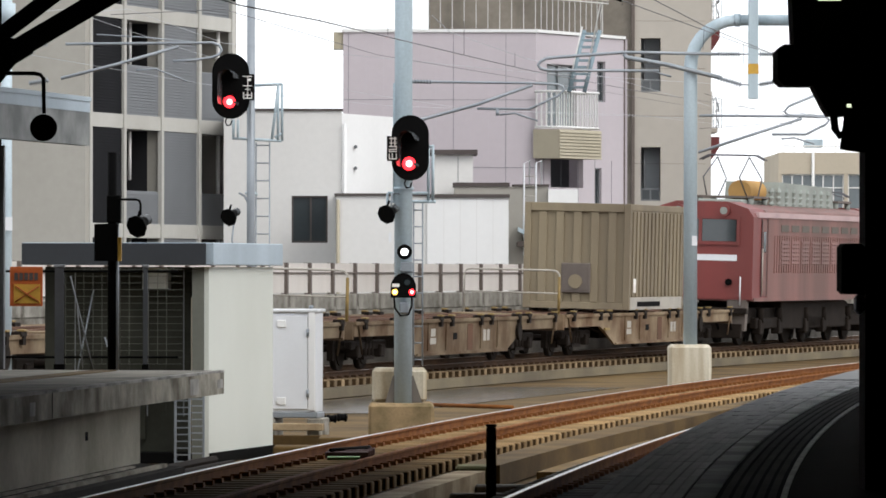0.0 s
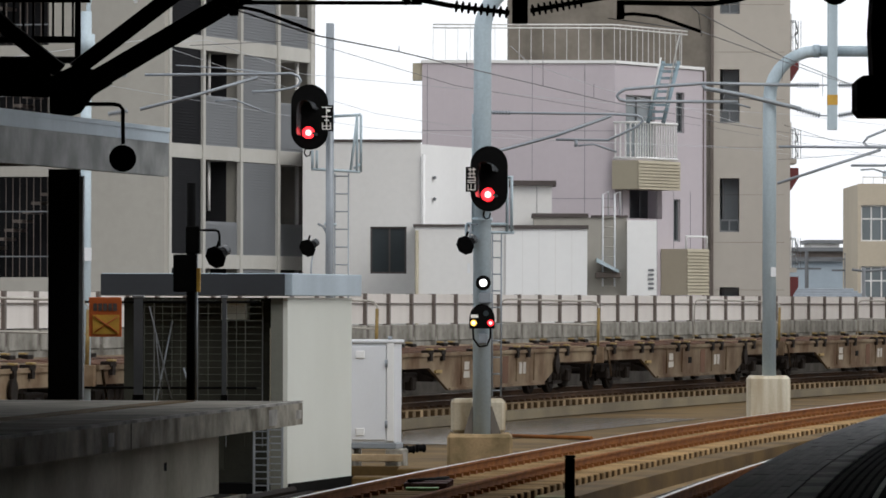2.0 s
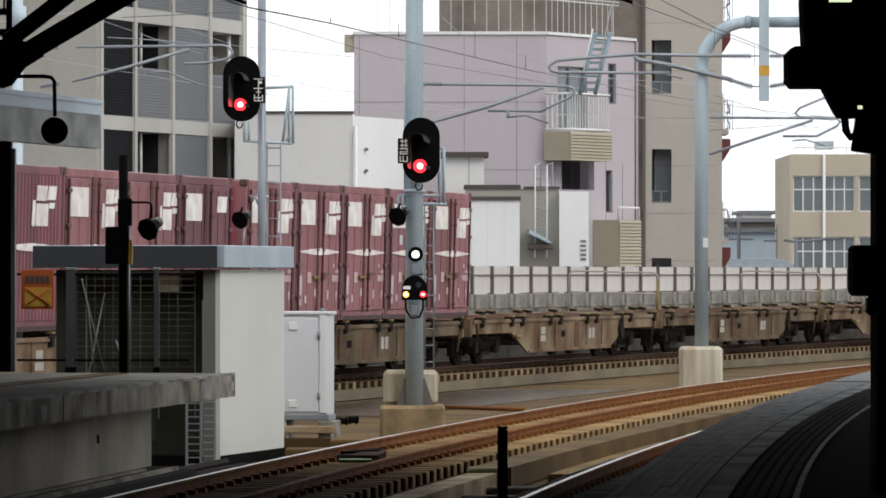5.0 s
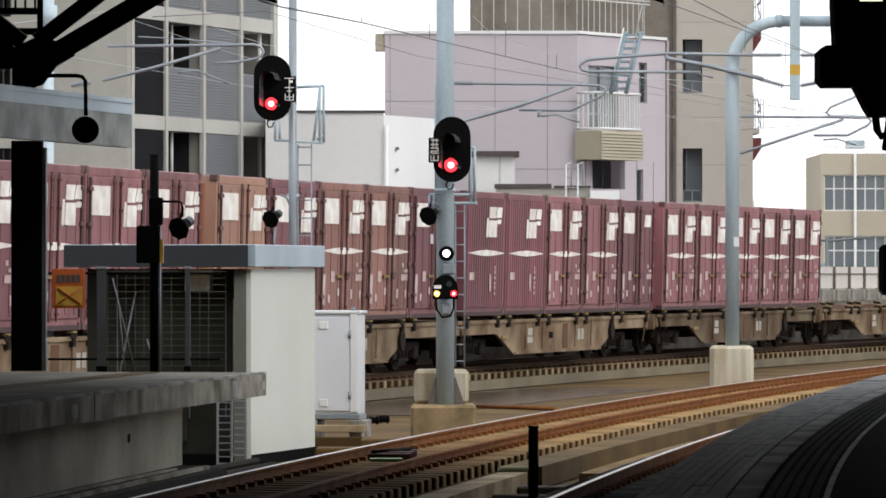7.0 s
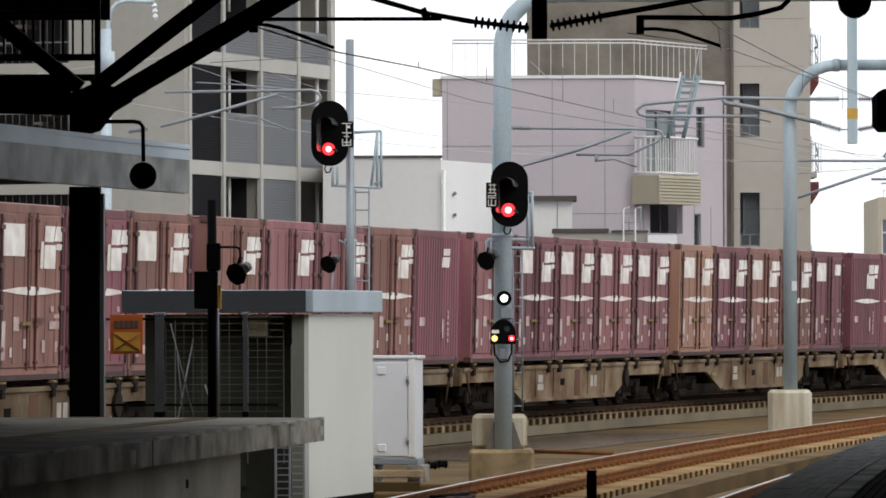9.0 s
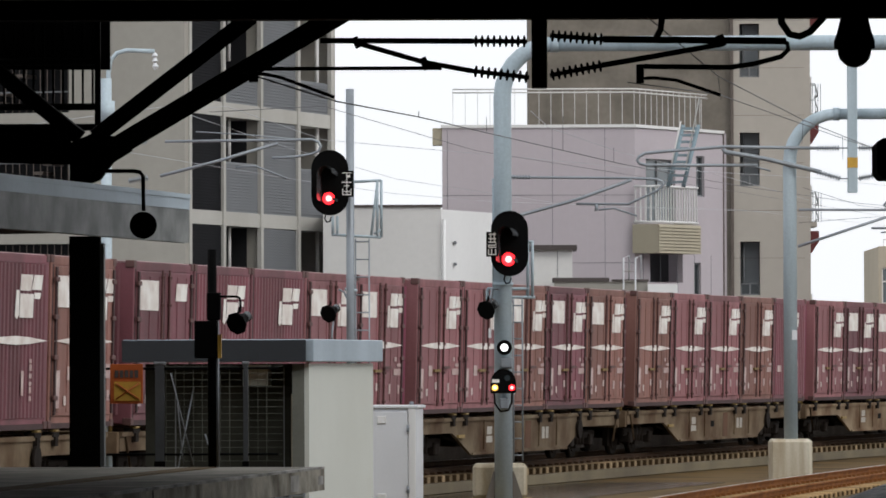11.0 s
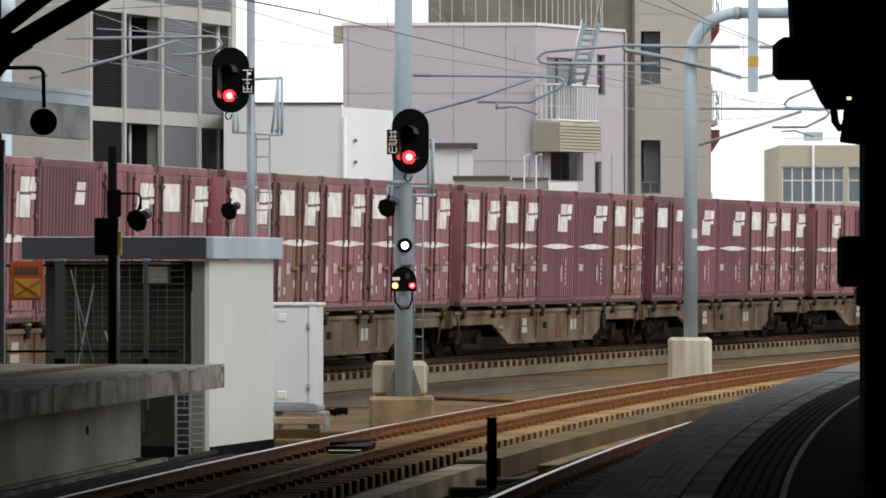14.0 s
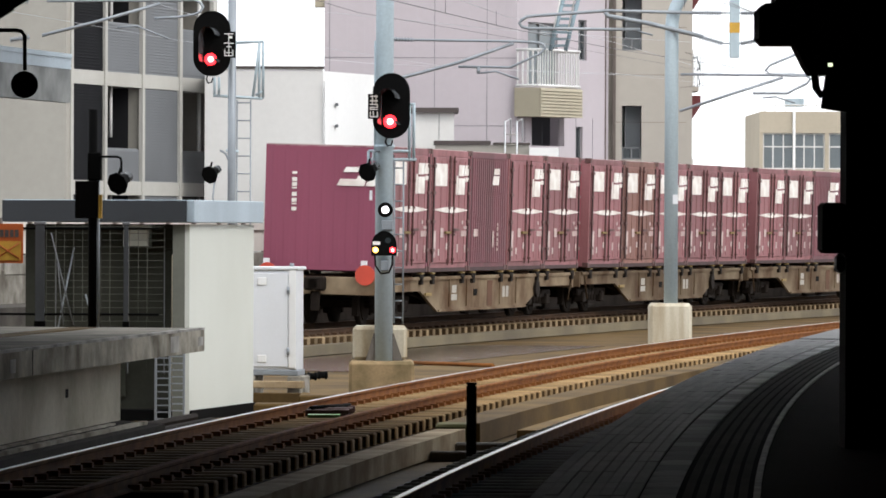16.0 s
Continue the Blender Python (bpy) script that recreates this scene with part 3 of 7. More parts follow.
def container(kind, paint, label, tail=False, panel=True, stripe=True, small=False, end_paint=None):
    top = empty("freight_container")
    tagged(top, label, "freight container", "containers on the freight train")
    end_paint = end_paint or M_PURPLE
    h = CL / 2
    b = box(-CW, CW, -h + 0.03, h - 0.03, 0.06, CH - 0.03, 0.02)
    for y in (-h, h - 0.14):
        part("corner_frame", box(-CW - 0.012, CW + 0.012, y + (0.0 if y > 0 else 0.02), y + (0.12 if y > 0 else 0.14), 0.02, CH, 0.01), M_PURPLE if tail else paint, top)
    # sill darkened for base grime and for the shaded gap above the wagon
    part("bottom_sill", box(-CW - 0.012, CW + 0.012, -h + 0.14, h - 0.14, 0.0, 0.08), M_SEAM, top)
    part("top_rail", box(-CW - 0.012, CW + 0.012, -h + 0.14, h - 0.14, CH - 0.13, CH - 0.005), paint, top)
    for y, e in ((-h + 0.018, -1), (h - 0.018, 1)):
        r = bmesh.new()
        line = []
        for i in range(9):
            x = -CW + 0.12 + i * 0.26
            dp = 0.006 if tail else 0.025
            line += [(x, y), (x + 0.03, y + e * dp), (x + 0.13, y + e * dp), (x + 0.16, y)]
        lo = [r.verts.new((p, q, 0.16)) for p, q in line]
        hi = [r.verts.new((p, q, CH - 0.14)) for p, q in line]
        for k in range(len(line) - 1):
            r.faces.new((lo[k], lo[k + 1], hi[k + 1], hi[k]))
        part("end_panel", r, end_paint, top, "purple corrugated end" if end_paint is M_PURPLE else "corrugated end")
    part("body", b, paint, top)
    if not tail:
        part("seam", box(CW - 0.03, CW + 0.015, -h + 0.10, -h + 0.165, 0.12, CH - 0.12), M_SEAM, top)
    part("roof", box(-CW + 0.02, CW - 0.02, -h + 0.02, h - 0.02, CH - 0.03, CH + 0.01), M_PINKGREY, top, "dusty pale roof edge")
    for y in (-h - 0.006, h - 0.164):
        for z in (0.0, CH - 0.10):
            part("corner_casting", box(CW - 0.12, CW + 0.022, y, y + 0.17, z, z + 0.115, 0.008), M_ROD, top)
    if kind == "door":
        for y0, y1 in ((-h + 0.16, -0.02), (0.02, h - 0.16)):
            d = box(CW, CW + 0.03, y0, y1, 0.18, CH - 0.15, 0.01)
            if y1 - y0 > 1.1:
                for k in range(3):
                    yy = y0 + (k + 0.5) * (y1 - y0) / 3
                    box(CW + 0.03, CW + 0.042, yy - 0.08, yy + 0.08, 0.24, CH - 0.22, 0.006, d)
            part("door", d, paint, top)
        for y in (-0.22, 0.22):
            steps = [(0.0, 0.018)]
            for f in (0.05, 0.28, 0.52, 0.76, 0.95):
                steps += [(f - 0.012, 0.018), (f - 0.01, 0.042), (f + 0.01, 0.042), (f + 0.012, 0.018)]
            part("lock_rod", lathe((CW + 0.055, y, 0.14), (CW + 0.055, y, CH - 0.12), steps + [(1.0, 0.018)], 6), M_ROD, top)
        for y in (-h + 0.18, h - 0.25):
            part("hinge_bar", box(CW + 0.03, CW + 0.06, y, y + 0.07, 0.2, CH - 0.16), M_SEAM, top)
            for z in (0.42, 1.02, 1.62, 2.18):
                part("hinge", box(CW + 0.03, CW + 0.075, y - 0.07, y + 0.13, z, z + 0.07, 0.008), M_ROD, top)
        part("door_gap", box(CW + 0.002, CW + 0.034, -0.02, 0.02, 0.2, CH - 0.16), M_SEAM, top)
        part("handle", box(CW + 0.06, CW + 0.10, 0.12, 0.62, 0.86, 0.91), M_ROD, top)
        part("handle", box(CW + 0.06, CW + 0.10, -0.62, -0.12, 0.80, 0.85), M_LOCKY, top)
    elif kind == "ribbed":
        r = bmesh.new()
        line = []
        for i in range(17):
            y = -h + 0.17 + i * 0.196
            line += [(CW, y), (CW + 0.035, y + 0.03), (CW + 0.035, y + 0.12), (CW, y + 0.15)]
        lo = [r.verts.new((p, q, 0.17)) for p, q in line]
        hi = [r.verts.new((p, q, CH - 0.14)) for p, q in line]
        for k in range(len(line) - 1):
            r.faces.new((lo[k], lo[k + 1], hi[k + 1], hi[k]))
        part("corrugated_side", r, paint, top)
    x0, x1 = CW + 0.043, CW + 0.05

    def mark(name, outline):
        part(name, prism(outline, x0, x1, "x"), M_FADED if name == "data_plate" else M_MARK, top)

    # plain shapes where the lettering and emblem stand
    def emblem(y, z, k=1.0):
        """Plain blocks in two rows, cut by thin slits."""
        for pts in ([(-0.62, -0.36), (-0.52, -0.40), (-0.44, -0.34), (-0.44, 0.02), (-0.56, 0.02)],
                    [(-0.41, -0.38), (0.20, -0.38), (0.22, -0.03), (-0.39, -0.03)],
                    [(0.25, -0.10), (0.52, -0.10), (0.55, -0.01), (0.26, -0.01)],
                    [(-0.39, 0.015), (0.08, 0.015), (0.18, 0.25), (-0.36, 0.25)],
                    [(0.13, 0.03), (0.57, 0.03), (0.64, 0.25), (0.25, 0.25)]):
            mark("emblem", [(y + a * k, z + b) for a, b in pts])

    def plate(y0, y1, z0, z1):
        mark("data_plate", [(y0, z0), (y1, z0), (y1, z1), (y0, z1)])

    diamond = [(-1.66, 1.30), (-0.7, 1.25), (0.0, 1.235), (0.7, 1.25), (1.66, 1.30), (0.7, 1.35), (0.0, 1.365), (-0.7, 1.35)]
    if stripe and kind != "plain":
        mark("stripe", diamond)
    if kind == "door":
        if panel:
            mark("marking_panel", [(-1.50, 1.80), (-0.42, 1.80), (-0.42, 2.27), (-1.50, 2.27)])
        if small:
            mark("marking_panel", [(0.62, 1.96), (1.28, 1.96), (1.34, 2.24), (0.68, 2.24)])
        else:
            emblem(1.02, 2.01)
        plate(-1.60, -1.34, 0.30, 0.86)
        plate(0.98, 1.50, 0.74, 0.86)
        plate(1.22, 1.50, 0.90, 0.96)
        plate(0.60, 0.74, 0.40, 0.58)
        plate(1.30, 1.44, 0.40, 0.56)
        plate(-0.92, -0.64, 0.72, 0.92)
        plate(-1.10, -0.98, 0.34, 0.48)
        plate(1.02, 1.18, 1.00, 1.08)
        plate(-0.40, -0.26, 0.46, 0.60)
    else:
        if small:
            mark("marking_panel", [(0.20, 1.86), (0.78, 1.86), (0.84, 2.06), (0.26, 2.06)])
            mark("marking_panel", [(0.30, 2.09), (0.82, 2.09), (0.86, 2.22), (0.34, 2.22)])
        else:
            emblem(0.62, 2.01, 1.15)
        for i in range(6):
            plate(0.72, 0.84, 0.42 + i * 0.11, 0.42 + i * 0.11 + (0.07, 0.09, 0.06)[i % 3])
        plate(-1.50, -1.10, 0.74, 0.90)
        plate(0.30, 0.42, 0.50, 0.86)
    return top


def tail_container():
    top = container("door", M_ROSE, "rose freight container with a clean purple end closing the train", True)
    # end-face lettering as bars, and an emblem of plain slanted shapes
    y0, y1 = -CL / 2 - 0.018, -CL / 2 - 0.008
    for i, (w, z) in enumerate(((0.10, 1.98), (0.16, 1.86), (0.16, 1.76), (0.06, 1.66), (0.16, 1.56), (0.16, 1.44), (0.06, 1.34), (0.15, 1.26))):
        part("number_bar", box(-0.72, -0.62, y0, y1, z - w / 2 + 0.03, z + 0.03), M_MARK, top)
    for p in ([(0.62, 1.74), (0.98, 1.74), (1.03, 1.92), (0.90, 1.92), (0.88, 1.86), (0.66, 1.86)], [(1.0, 1.74), (1.16, 1.74), (1.18, 1.97), (1.07, 1.97)], [(0.70, 1.98), (1.17, 1.99), (1.18, 2.08), (0.74, 2.07)]):
        part("emblem", prism([((a - 0.62) * 1.55 + 0.22, (b - 1.9) * 1.15 + 1.93) for a, b in p], y0, y1, "y"), M_MARK, top)
    return top


C_TAIL = tail_container()
C_DOOR = container("door", M_ROSE, "faded rose freight container with side doors and white markings", end_paint=M_MAGENTA)
C_EMBLEM = container("door", M_ROSE, "faded rose freight container with a lone white emblem", panel=False)
C_BROWN = container("door", M_BROWNISH, "browned rose freight container with side doors and white markings")
C_BROWN_EMBLEM = container("door", M_BROWNISH, "browned rose freight container with a lone white emblem", panel=False, end_paint=M_MAROON)
C_RIB = container("ribbed", M_MAROON, "maroon corrugated freight container with a white stripe", end_paint=M_MAROON)
C_RIB_SMALL = container("ribbed", M_MAROON, "maroon corrugated freight container with a small white emblem", stripe=False, small=True)
C_TAN = container("door", M_ORANGE, "weathered tan freight container with side doors", end_paint=M_RUSTEND)
C_DARK = container("door", M_MAROON, "dark maroon freight container with side doors and white markings")
C_UNSTRIPED = container("door", M_MAROON, "maroon freight container with a white panel and no stripe", stripe=False, small=True, end_paint=M_MAROON)


def loco():
    """A twin-cab electric locomotive, seen from behind."""
    top = empty("electric_locomotive")
    tagged(top, "faded red electric locomotive leading the freight train", "locomotive")
    H, L = 1.42, 8.9
    sec = [(-H, 1.28), (-H, 3.42), (-H + 0.12, 3.62), (-0.7, 3.78), (0.7, 3.78), (H - 0.12, 3.62), (H, 3.42), (H, 1.28)]
    part("body", prism(sec, -L + 1.75, L - 1.75, "y"), M_LOCO, top, "dusty faded red body side")
    for e in (-1, 1):
        y0, y1 = sorted((e * (L - 1.75), e * L))
        cabsec = [(-H + 0.01, 1.24), (-H + 0.01, 3.42), (-H + 0.16, 3.64), (-0.7, 3.82), (0.7, 3.82), (H - 0.16, 3.64), (H - 0.01, 3.42), (H - 0.01, 1.24)]
        cab_ = part("cab", prism(cabsec, y0, y1, "y"), M_LOCOFRONT, top, "red driving cab")
        f0, f1 = sorted((e * L, e * (L + 0.05)))
        fr = box(-1.05, 1.05, f0, f1, 2.68, 2.76)
        box(-1.05, 1.05, f0, f1, 3.36, 3.44, 0, fr)
        for x in (-1.05, -0.06, 0.97):
            box(x, x + 0.08, f0, f1, 2.76, 3.36, 0, fr)
        part("window_frame", fr, M_LOCOFRONT, cab_)
        g0, g1 = sorted((e * L, e * (L + 0.012)))
        for x in (-0.97, 0.02):
            part("windscreen", box(x, x + 0.95 - 0.02, g0, g1, 2.77, 3.35), M_GLASS, cab_)
        part("white_band", box(-0.95, 0.98, *sorted((e * (L + 0.002), e * (L + 0.014))), 2.26, 2.42), M_WHITE, cab_, "white stripe across the cab front")
        for x in (-0.62, 0.62):
            hl = tube([(x * 0.0 + x, e * (L - 0.02), 3.58), (x, e * (L + 0.12), 3.58)], 0.16, 14)
            part("headlight", hl, M_LOCOFRONT, cab_)
            part("lens", tube([(x, e * (L + 0.12), 3.58), (x, e * (L + 0.13), 3.58)], 0.10, 14), M_GREYG, cab_)
            part("tail_light", tube([(x * 1.25, e * L, 1.7), (x * 1.25, e * (L + 0.07), 1.7)], 0.09, 12), M_BLACK, cab_)
        part("step_plate", box(-1.3, 1.3, *sorted((e * (L - 0.05), e * (L + 0.18))), 0.86, 1.02, 0.02), M_DIRT, top)
        part("plough", box(-1.15, 1.15, *sorted((e * (L - 0.1), e * (L + 0.1))), 0.22, 0.6, 0.02), M_DIRT, top)
        part("coupler", box(-0.15, 0.15, *sorted((e * (L + 0.1), e * (L + 0.7))), 0.72, 1.02, 0.03), M_DIRT, top)
        for x in (-0.9, 0.5, 0.85):
            part("brake_hose", tube([(x, e * (L + 0.1), 0.95), (x, e * (L + 0.2), 0.7), (x + 0.05, e * (L + 0.1), 0.45)], 0.035, 6), M_BLACK, top)
        for x in (-1.1, 1.1):
            part("grab_rail", tube([(x, e * (L + 0.06), 1.1), (x, e * (L + 0.06), 1.85)], 0.02, 6), M_WHITE, top)
        # diamond pantograph
        yc = e * 5.4
        lift = 0.85 if e < 0 else 0.0
        pg = part("pantograph", box(-0.8, 0.8, yc - 0.9, yc + 0.9, 3.94, 4.00), M_POSTB, top)
        for x in (-0.55, 0.55):
            for pts in ([(x, yc - 0.7, 4.0), (x * 0.9, yc - 1.35, 4.10 + lift * 0.45), (x * 0.8, yc, 4.20 + lift)], [(x, yc + 0.7, 4.0), (x * 0.9, yc + 1.35, 4.10 + lift * 0.45), (x * 0.8, yc, 4.20 + lift)]):
                part("arm", tube(pts, 0.02, 6), M_WIRE, pg)
        for y in (-0.16, 0.16):
            part("collector", tube([(-0.9, yc + y, 4.12 + lift), (-0.65, yc + y, 4.25 + lift), (0.65, yc + y, 4.25 + lift), (0.9, yc + y, 4.12 + lift)], 0.022, 6), M_WIRE, pg)
        for x in (-0.7, 0.7):
            for y in (-0.8, 0.8):
                part("roof_insulator", tube([(x, yc + y, 3.70), (x, yc + y, 3.96)], 0.08, 8), M_GREYG, pg)
    # louvres along the side
    for i in range(9):
        y = -5.6 + i * 1.28
        part("side_window", box(H, H + 0.014, y, y + 0.9, 3.06, 3.24), M_BROWNREC, top)
        part("louvre", slats_block(H + 0.004, y, y + 0.95, 2.2, 2.85), M_LOCO, top)
    for e in (-1, 1):
        y0, y1 = sorted((e * (L - 1.62), e * (L - 0.92)))
        part("crew_door", box(H - 0.004, H + 0.012, y0, y1, 1.34, 3.34), M_LOCO, top, "crew door with painted recess shade")
        # dark strips paint the shade at the edges of a recessed door
        for yy in (y0, y1 - 0.09):
            part("door_shadow_gap", box(H, H + 0.016, yy, yy + 0.09, 1.32, 3.38), M_SEAM, top)
        part("door_window", box(H + 0.013, H + 0.02, y0 + 0.18, y1 - 0.18, 2.5, 3.05), M_GLASS, top)
        part("handrail", tube([(H + 0.07, y0 - 0.1, 1.4), (H + 0.07, y0 - 0.1, 2.6)], 0.02, 6), M_RAILPALE, top)
        for x in (-1.0, 1.0):
            part("skirt", prism([(x - 0.22, 0.42), (x + 0.22, 0.42), (x + 0.26, 1.24), (x - 0.26, 1.24)], *sorted((e * (L - 0.3), e * (L - 0.02))), "y"), M_POSTB, top, "grimy brown front skirt")
    for i in range(44):
        y = -6.4 + i * 0.295
        part("side_rib", box(H, H + 0.018, y, y + 0.08, 1.95, 2.95), M_LOCO, top)
    for i in range(9):
        part("roof_insulator", lathe((0.75, -4.0 + i * 0.9, 3.72), (0.75, -4.0 + i * 0.9, 4.25), [(0, 0.05), (0.2, 0.09), (0.3, 0.05), (0.5, 0.09), (0.6, 0.05), (0.8, 0.09), (1, 0.05)], 8), M_GREYG, top)
    part("gutter", box(H - 0.1, H + 0.03, -L + 0.5, L - 0.5, 3.42, 3.56), M_PINKGREY, top, "dusty pale gutter along the roof")
    part("sill", box(-H - 0.02, H + 0.02, -L + 0.1, L - 0.1, 1.20, 1.29), M_LOCO, top)
    part("underfloor_box", box(-1.15, 1.15, -4.2, 4.2, 0.42, 1.18, 0.03), M_DIRT, top)
    part("tank", tube([(0.1, -5.0, 4.12), (0.1, -1.0, 4.12)], 0.32, 14), M_OCHRE, top, "ochre roof tank")
    part("equipment_box", prism([(-3.2, 3.7), (-3.0, 4.42), (3.8, 4.35), (4.1, 3.7)], -0.75, 0.75, "x"), M_GREYG, top, "grey roof equipment cover")
    part("equipment_box", box(-0.6, 0.6, -6.9, -4.3, 3.75, 3.9, 0.03), M_GREYG, top)
    bt = None
    for y in (-5.6, 0.0, 5.6):
        bg = bmesh.new()
        for sx in (-1, 1):
            box(sx * 1.05 - 0.1, sx * 1.05 + 0.1, -1.6, 1.6, 0.45, 0.75, 0.03, bg)
            for q in (-1.15, 1.15):
                box(sx * 1.1 - 0.12, sx * 1.1 + 0.12, q - 0.22, q + 0.22, 0.3, 0.7, 0.03, bg)
                tube([(sx * 1.15, q, 0.62), (sx * 1.15, q, 1.0)], 0.11, 8, bg)
        if bt is None:
            bt = part("bogie", bg, M_DIRT, top)
            ws = bmesh.new()
            for x in (-0.55, 0.55):
                tube([(x - 0.06, 0, 0), (x + 0.06, 0, 0)], 0.56, 24, ws)
            tube([(-1.0, 0, 0), (1.0, 0, 0)], 0.09, 10, ws)
            w_ = part("wheelset", ws, M_DIRT, bt)
            w_.matrix_basis = pose(0, -1.15, 0.56)
            again(w_, bt, pose(0, 1.15, 0.56))
            bt.matrix_basis = pose(0, y, 0)
        else:
            bg.free()
            again(bt, top, pose(0, y, 0))
    part("underframe", box(-1.0, 1.0, -8.2, 8.2, 0.6, 1.0), M_DIRT, top)
    return top


def slats_block(x, y0, y1, z0, z1):
    bm = bmesh.new()
    for i in range(6):
        z = z0 + (z1 - z0) * i / 6
        prism([(x, z), (x + 0.025, z), (x, z + 0.09)], y0, y1, "y", bm)
    return bm


def olive_container():
    top = empty("ribbed_container")
    tagged(top, "weathered olive-brown ribbed bulk container with an end hatch", "freight container")
    h, w, ht = 3.03, 1.29, 2.54
    part("body", box(-w, w, -h + 0.06, h - 0.06, 0.06, ht - 0.04), M_OLIVE, top)
    for y in (-h, h - 0.16):
        for x in (-w - 0.02, w - 0.14):
            part("corner_post", box(x, x + 0.16, y, y + 0.16, 0, ht, 0.01), M_OLIVE, top)
    for i in range(5):
        x = -0.96 + i * 0.43
        part("end_rib", box(x, x + 0.20, -h - 0.0, -h + 0.06, 0.16, ht - 0.2, 0.015), M_OLIVE, top)
    for z0, z1 in ((0.0, 0.16), (ht - 0.2, ht)):
        part("end_rail", box(-w + 0.14, w - 0.14, -h - 0.02, -h + 0.08, z0, z1, 0.01), M_OLIVE, top)
    for i in range(14):
        y = -h + 0.3 + i * 0.41
        part("side_rib", box(w, w + 0.035, y, y + 0.15, 0.32, ht - 0.18, 0.012), M_OLIVE, top)
    for z0, z1 in ((0.0, 0.3), (ht - 0.16, ht)):
        part("side_rail", box(w - 0.03, w + 0.02, -h + 0.16, h - 0.16, z0, z1, 0.01), M_RAILPALE if z0 == 0 else M_OLIVE, top)
    ft = part("hatch_frame", box(-0.36, 0.36, -h - 0.06, -h + 0.0, 0.38, 1.10, 0.02), M_POSTB, top)
    # flat dark plate paints the shade of the hatch recess
    part("hatch", box(-0.29, 0.29, -h - 0.075, -h - 0.06, 0.45, 1.03), M_POSTB, ft, "dark hatch panel with recess shade in its colour")
    part("hatch_lid", tube([(0, -h - 0.10, 0.66), (0, -h - 0.07, 0.66)], 0.17, 16), M_OLIVE, ft)
    part("plate", box(w + 0.04, w + 0.046, -h + 0.35, -h + 0.62, 0.42, 0.75), M_MARK, top)
    part("slot", box(w + 0.022, w + 0.03, -h + 0.9, -h + 3.4, 0.08, 0.2), M_BLACK, top)
    return top


def wagon():
    top = empty("container_wagon")
    tagged(top, "rusty tan flat container wagon with fish-bellied sills", "flat wagon", "wagons of the freight train")
    L = 9.30
    d = bmesh.new()
    for x0, x1 in ((-1.2, -0.98), (0.98, 1.2), (-0.32, -0.18), (0.18, 0.32)):
        box(x0, x1, -L, L, 0.86, 0.98, 0, d)
    for i in range(14):
        y = -L + 0.15 + i * (2 * L - 0.6) / 13
        box(-1.19, 1.19, y, y + 0.30, 0.88, 0.965, 0, d)
    part("deck_frame", d, M_WDECK, top, "rust-brown open deck frame")
    sill = None
    for x in (1.20, -1.26):
        s_ = prism([(-L, 0.99), (-L, 0.70), (-5.75, 0.70), (-4.15, 0.25), (4.15, 0.25), (5.75, 0.70), (L, 0.70), (L, 0.99)], x, x + 0.06, "x")
        box(x + (0.055 if x > 0 else -0.045), x + (0.10 if x > 0 else 0.005), -L, L, 0.93, 1.0, 0, s_)
        box(x + (0.055 if x > 0 else -0.045), x + (0.10 if x > 0 else 0.005), -4.15, 4.15, 0.25, 0.30, 0, s_)
        for y in (-3.2, -1.6, 1.6, 3.2):
            box(x + (0.055 if x > 0 else -0.03), x + (0.085 if x > 0 else 0.005), y, y + 0.07, 0.35, 0.93, 0, s_)
        sill = part("side_sill", s_, M_WAGON, top, "rust-streaked tan fish-bellied sill")
    for y0, y1, z0, z1 in ((-2.9, -2.5, 0.64, 0.80), (-2.95, -2.45, 0.48, 0.61), (1.9, 2.15, 0.50, 0.74), (2.25, 2.5, 0.50, 0.74)):
        part("data_panel", box(1.262, 1.266, y0, y1, z0, z1), M_RAILPALE, top)
    part("placard", box(1.262, 1.268, -0.9, -0.55, 0.56, 0.70), M_BLACK, top)
    # container brackets
    br = None
    for c in range(5):
        for e in (-1.35, 1.35):
            y = (c - 2) * 3.70 + 0.2 + e
            if br is None:
                b = box(1.15, 1.32, -0.17, 0.17, 0.97, 1.05, 0.01)
                box(1.26, 1.33, -0.08, 0.08, 0.84, 0.98, 0, b)
                br = part("container_bracket", b, M_DIRT, top)
                part("twist_lock", box(1.22, 1.34, -0.10, 0.10, 1.05, 1.085, 0.01), M_LOCKY, br)
                br.matrix_basis = pose(0, y, 0)
            else:
                again(br, top, pose(0, y, 0))
            again(br, top, pose(0, y, 0, 0, 0, 180))
    # bogies
    bg = box(0.80, 0.95, -1.45, 1.45, 0.42, 0.60, 0.03)
    box(-0.95, -0.80, -1.45, 1.45, 0.42, 0.60, 0.03, bg)
    box(-0.95, 0.95, -0.25, 0.25, 0.50, 0.86, 0.03, bg)
    for sx in (-1, 1):
        for y in (-0.93, 0.93):
            box(sx * 0.88 - 0.13, sx * 0.88 + 0.13, y - 0.17, y + 0.17, 0.26, 0.52, 0.03, bg)
        for y in (-0.28, 0.0, 0.28):
            tube([(sx * 0.9, y, 0.28), (sx * 0.9, y, 0.6)], 0.08, 8, bg)
        box(sx * 0.9 - 0.06, sx * 0.9 + 0.06, -0.42, 0.42, 0.22, 0.30, 0, bg)
        for y in (-1.5, 1.5, -0.40, 0.40):
            box(sx * 0.55 - 0.06, sx * 0.55 + 0.06, y - 0.07, y + 0.07, 0.2, 0.6, 0, bg)
    bogie = part("bogie", bg, M_DIRT, top)
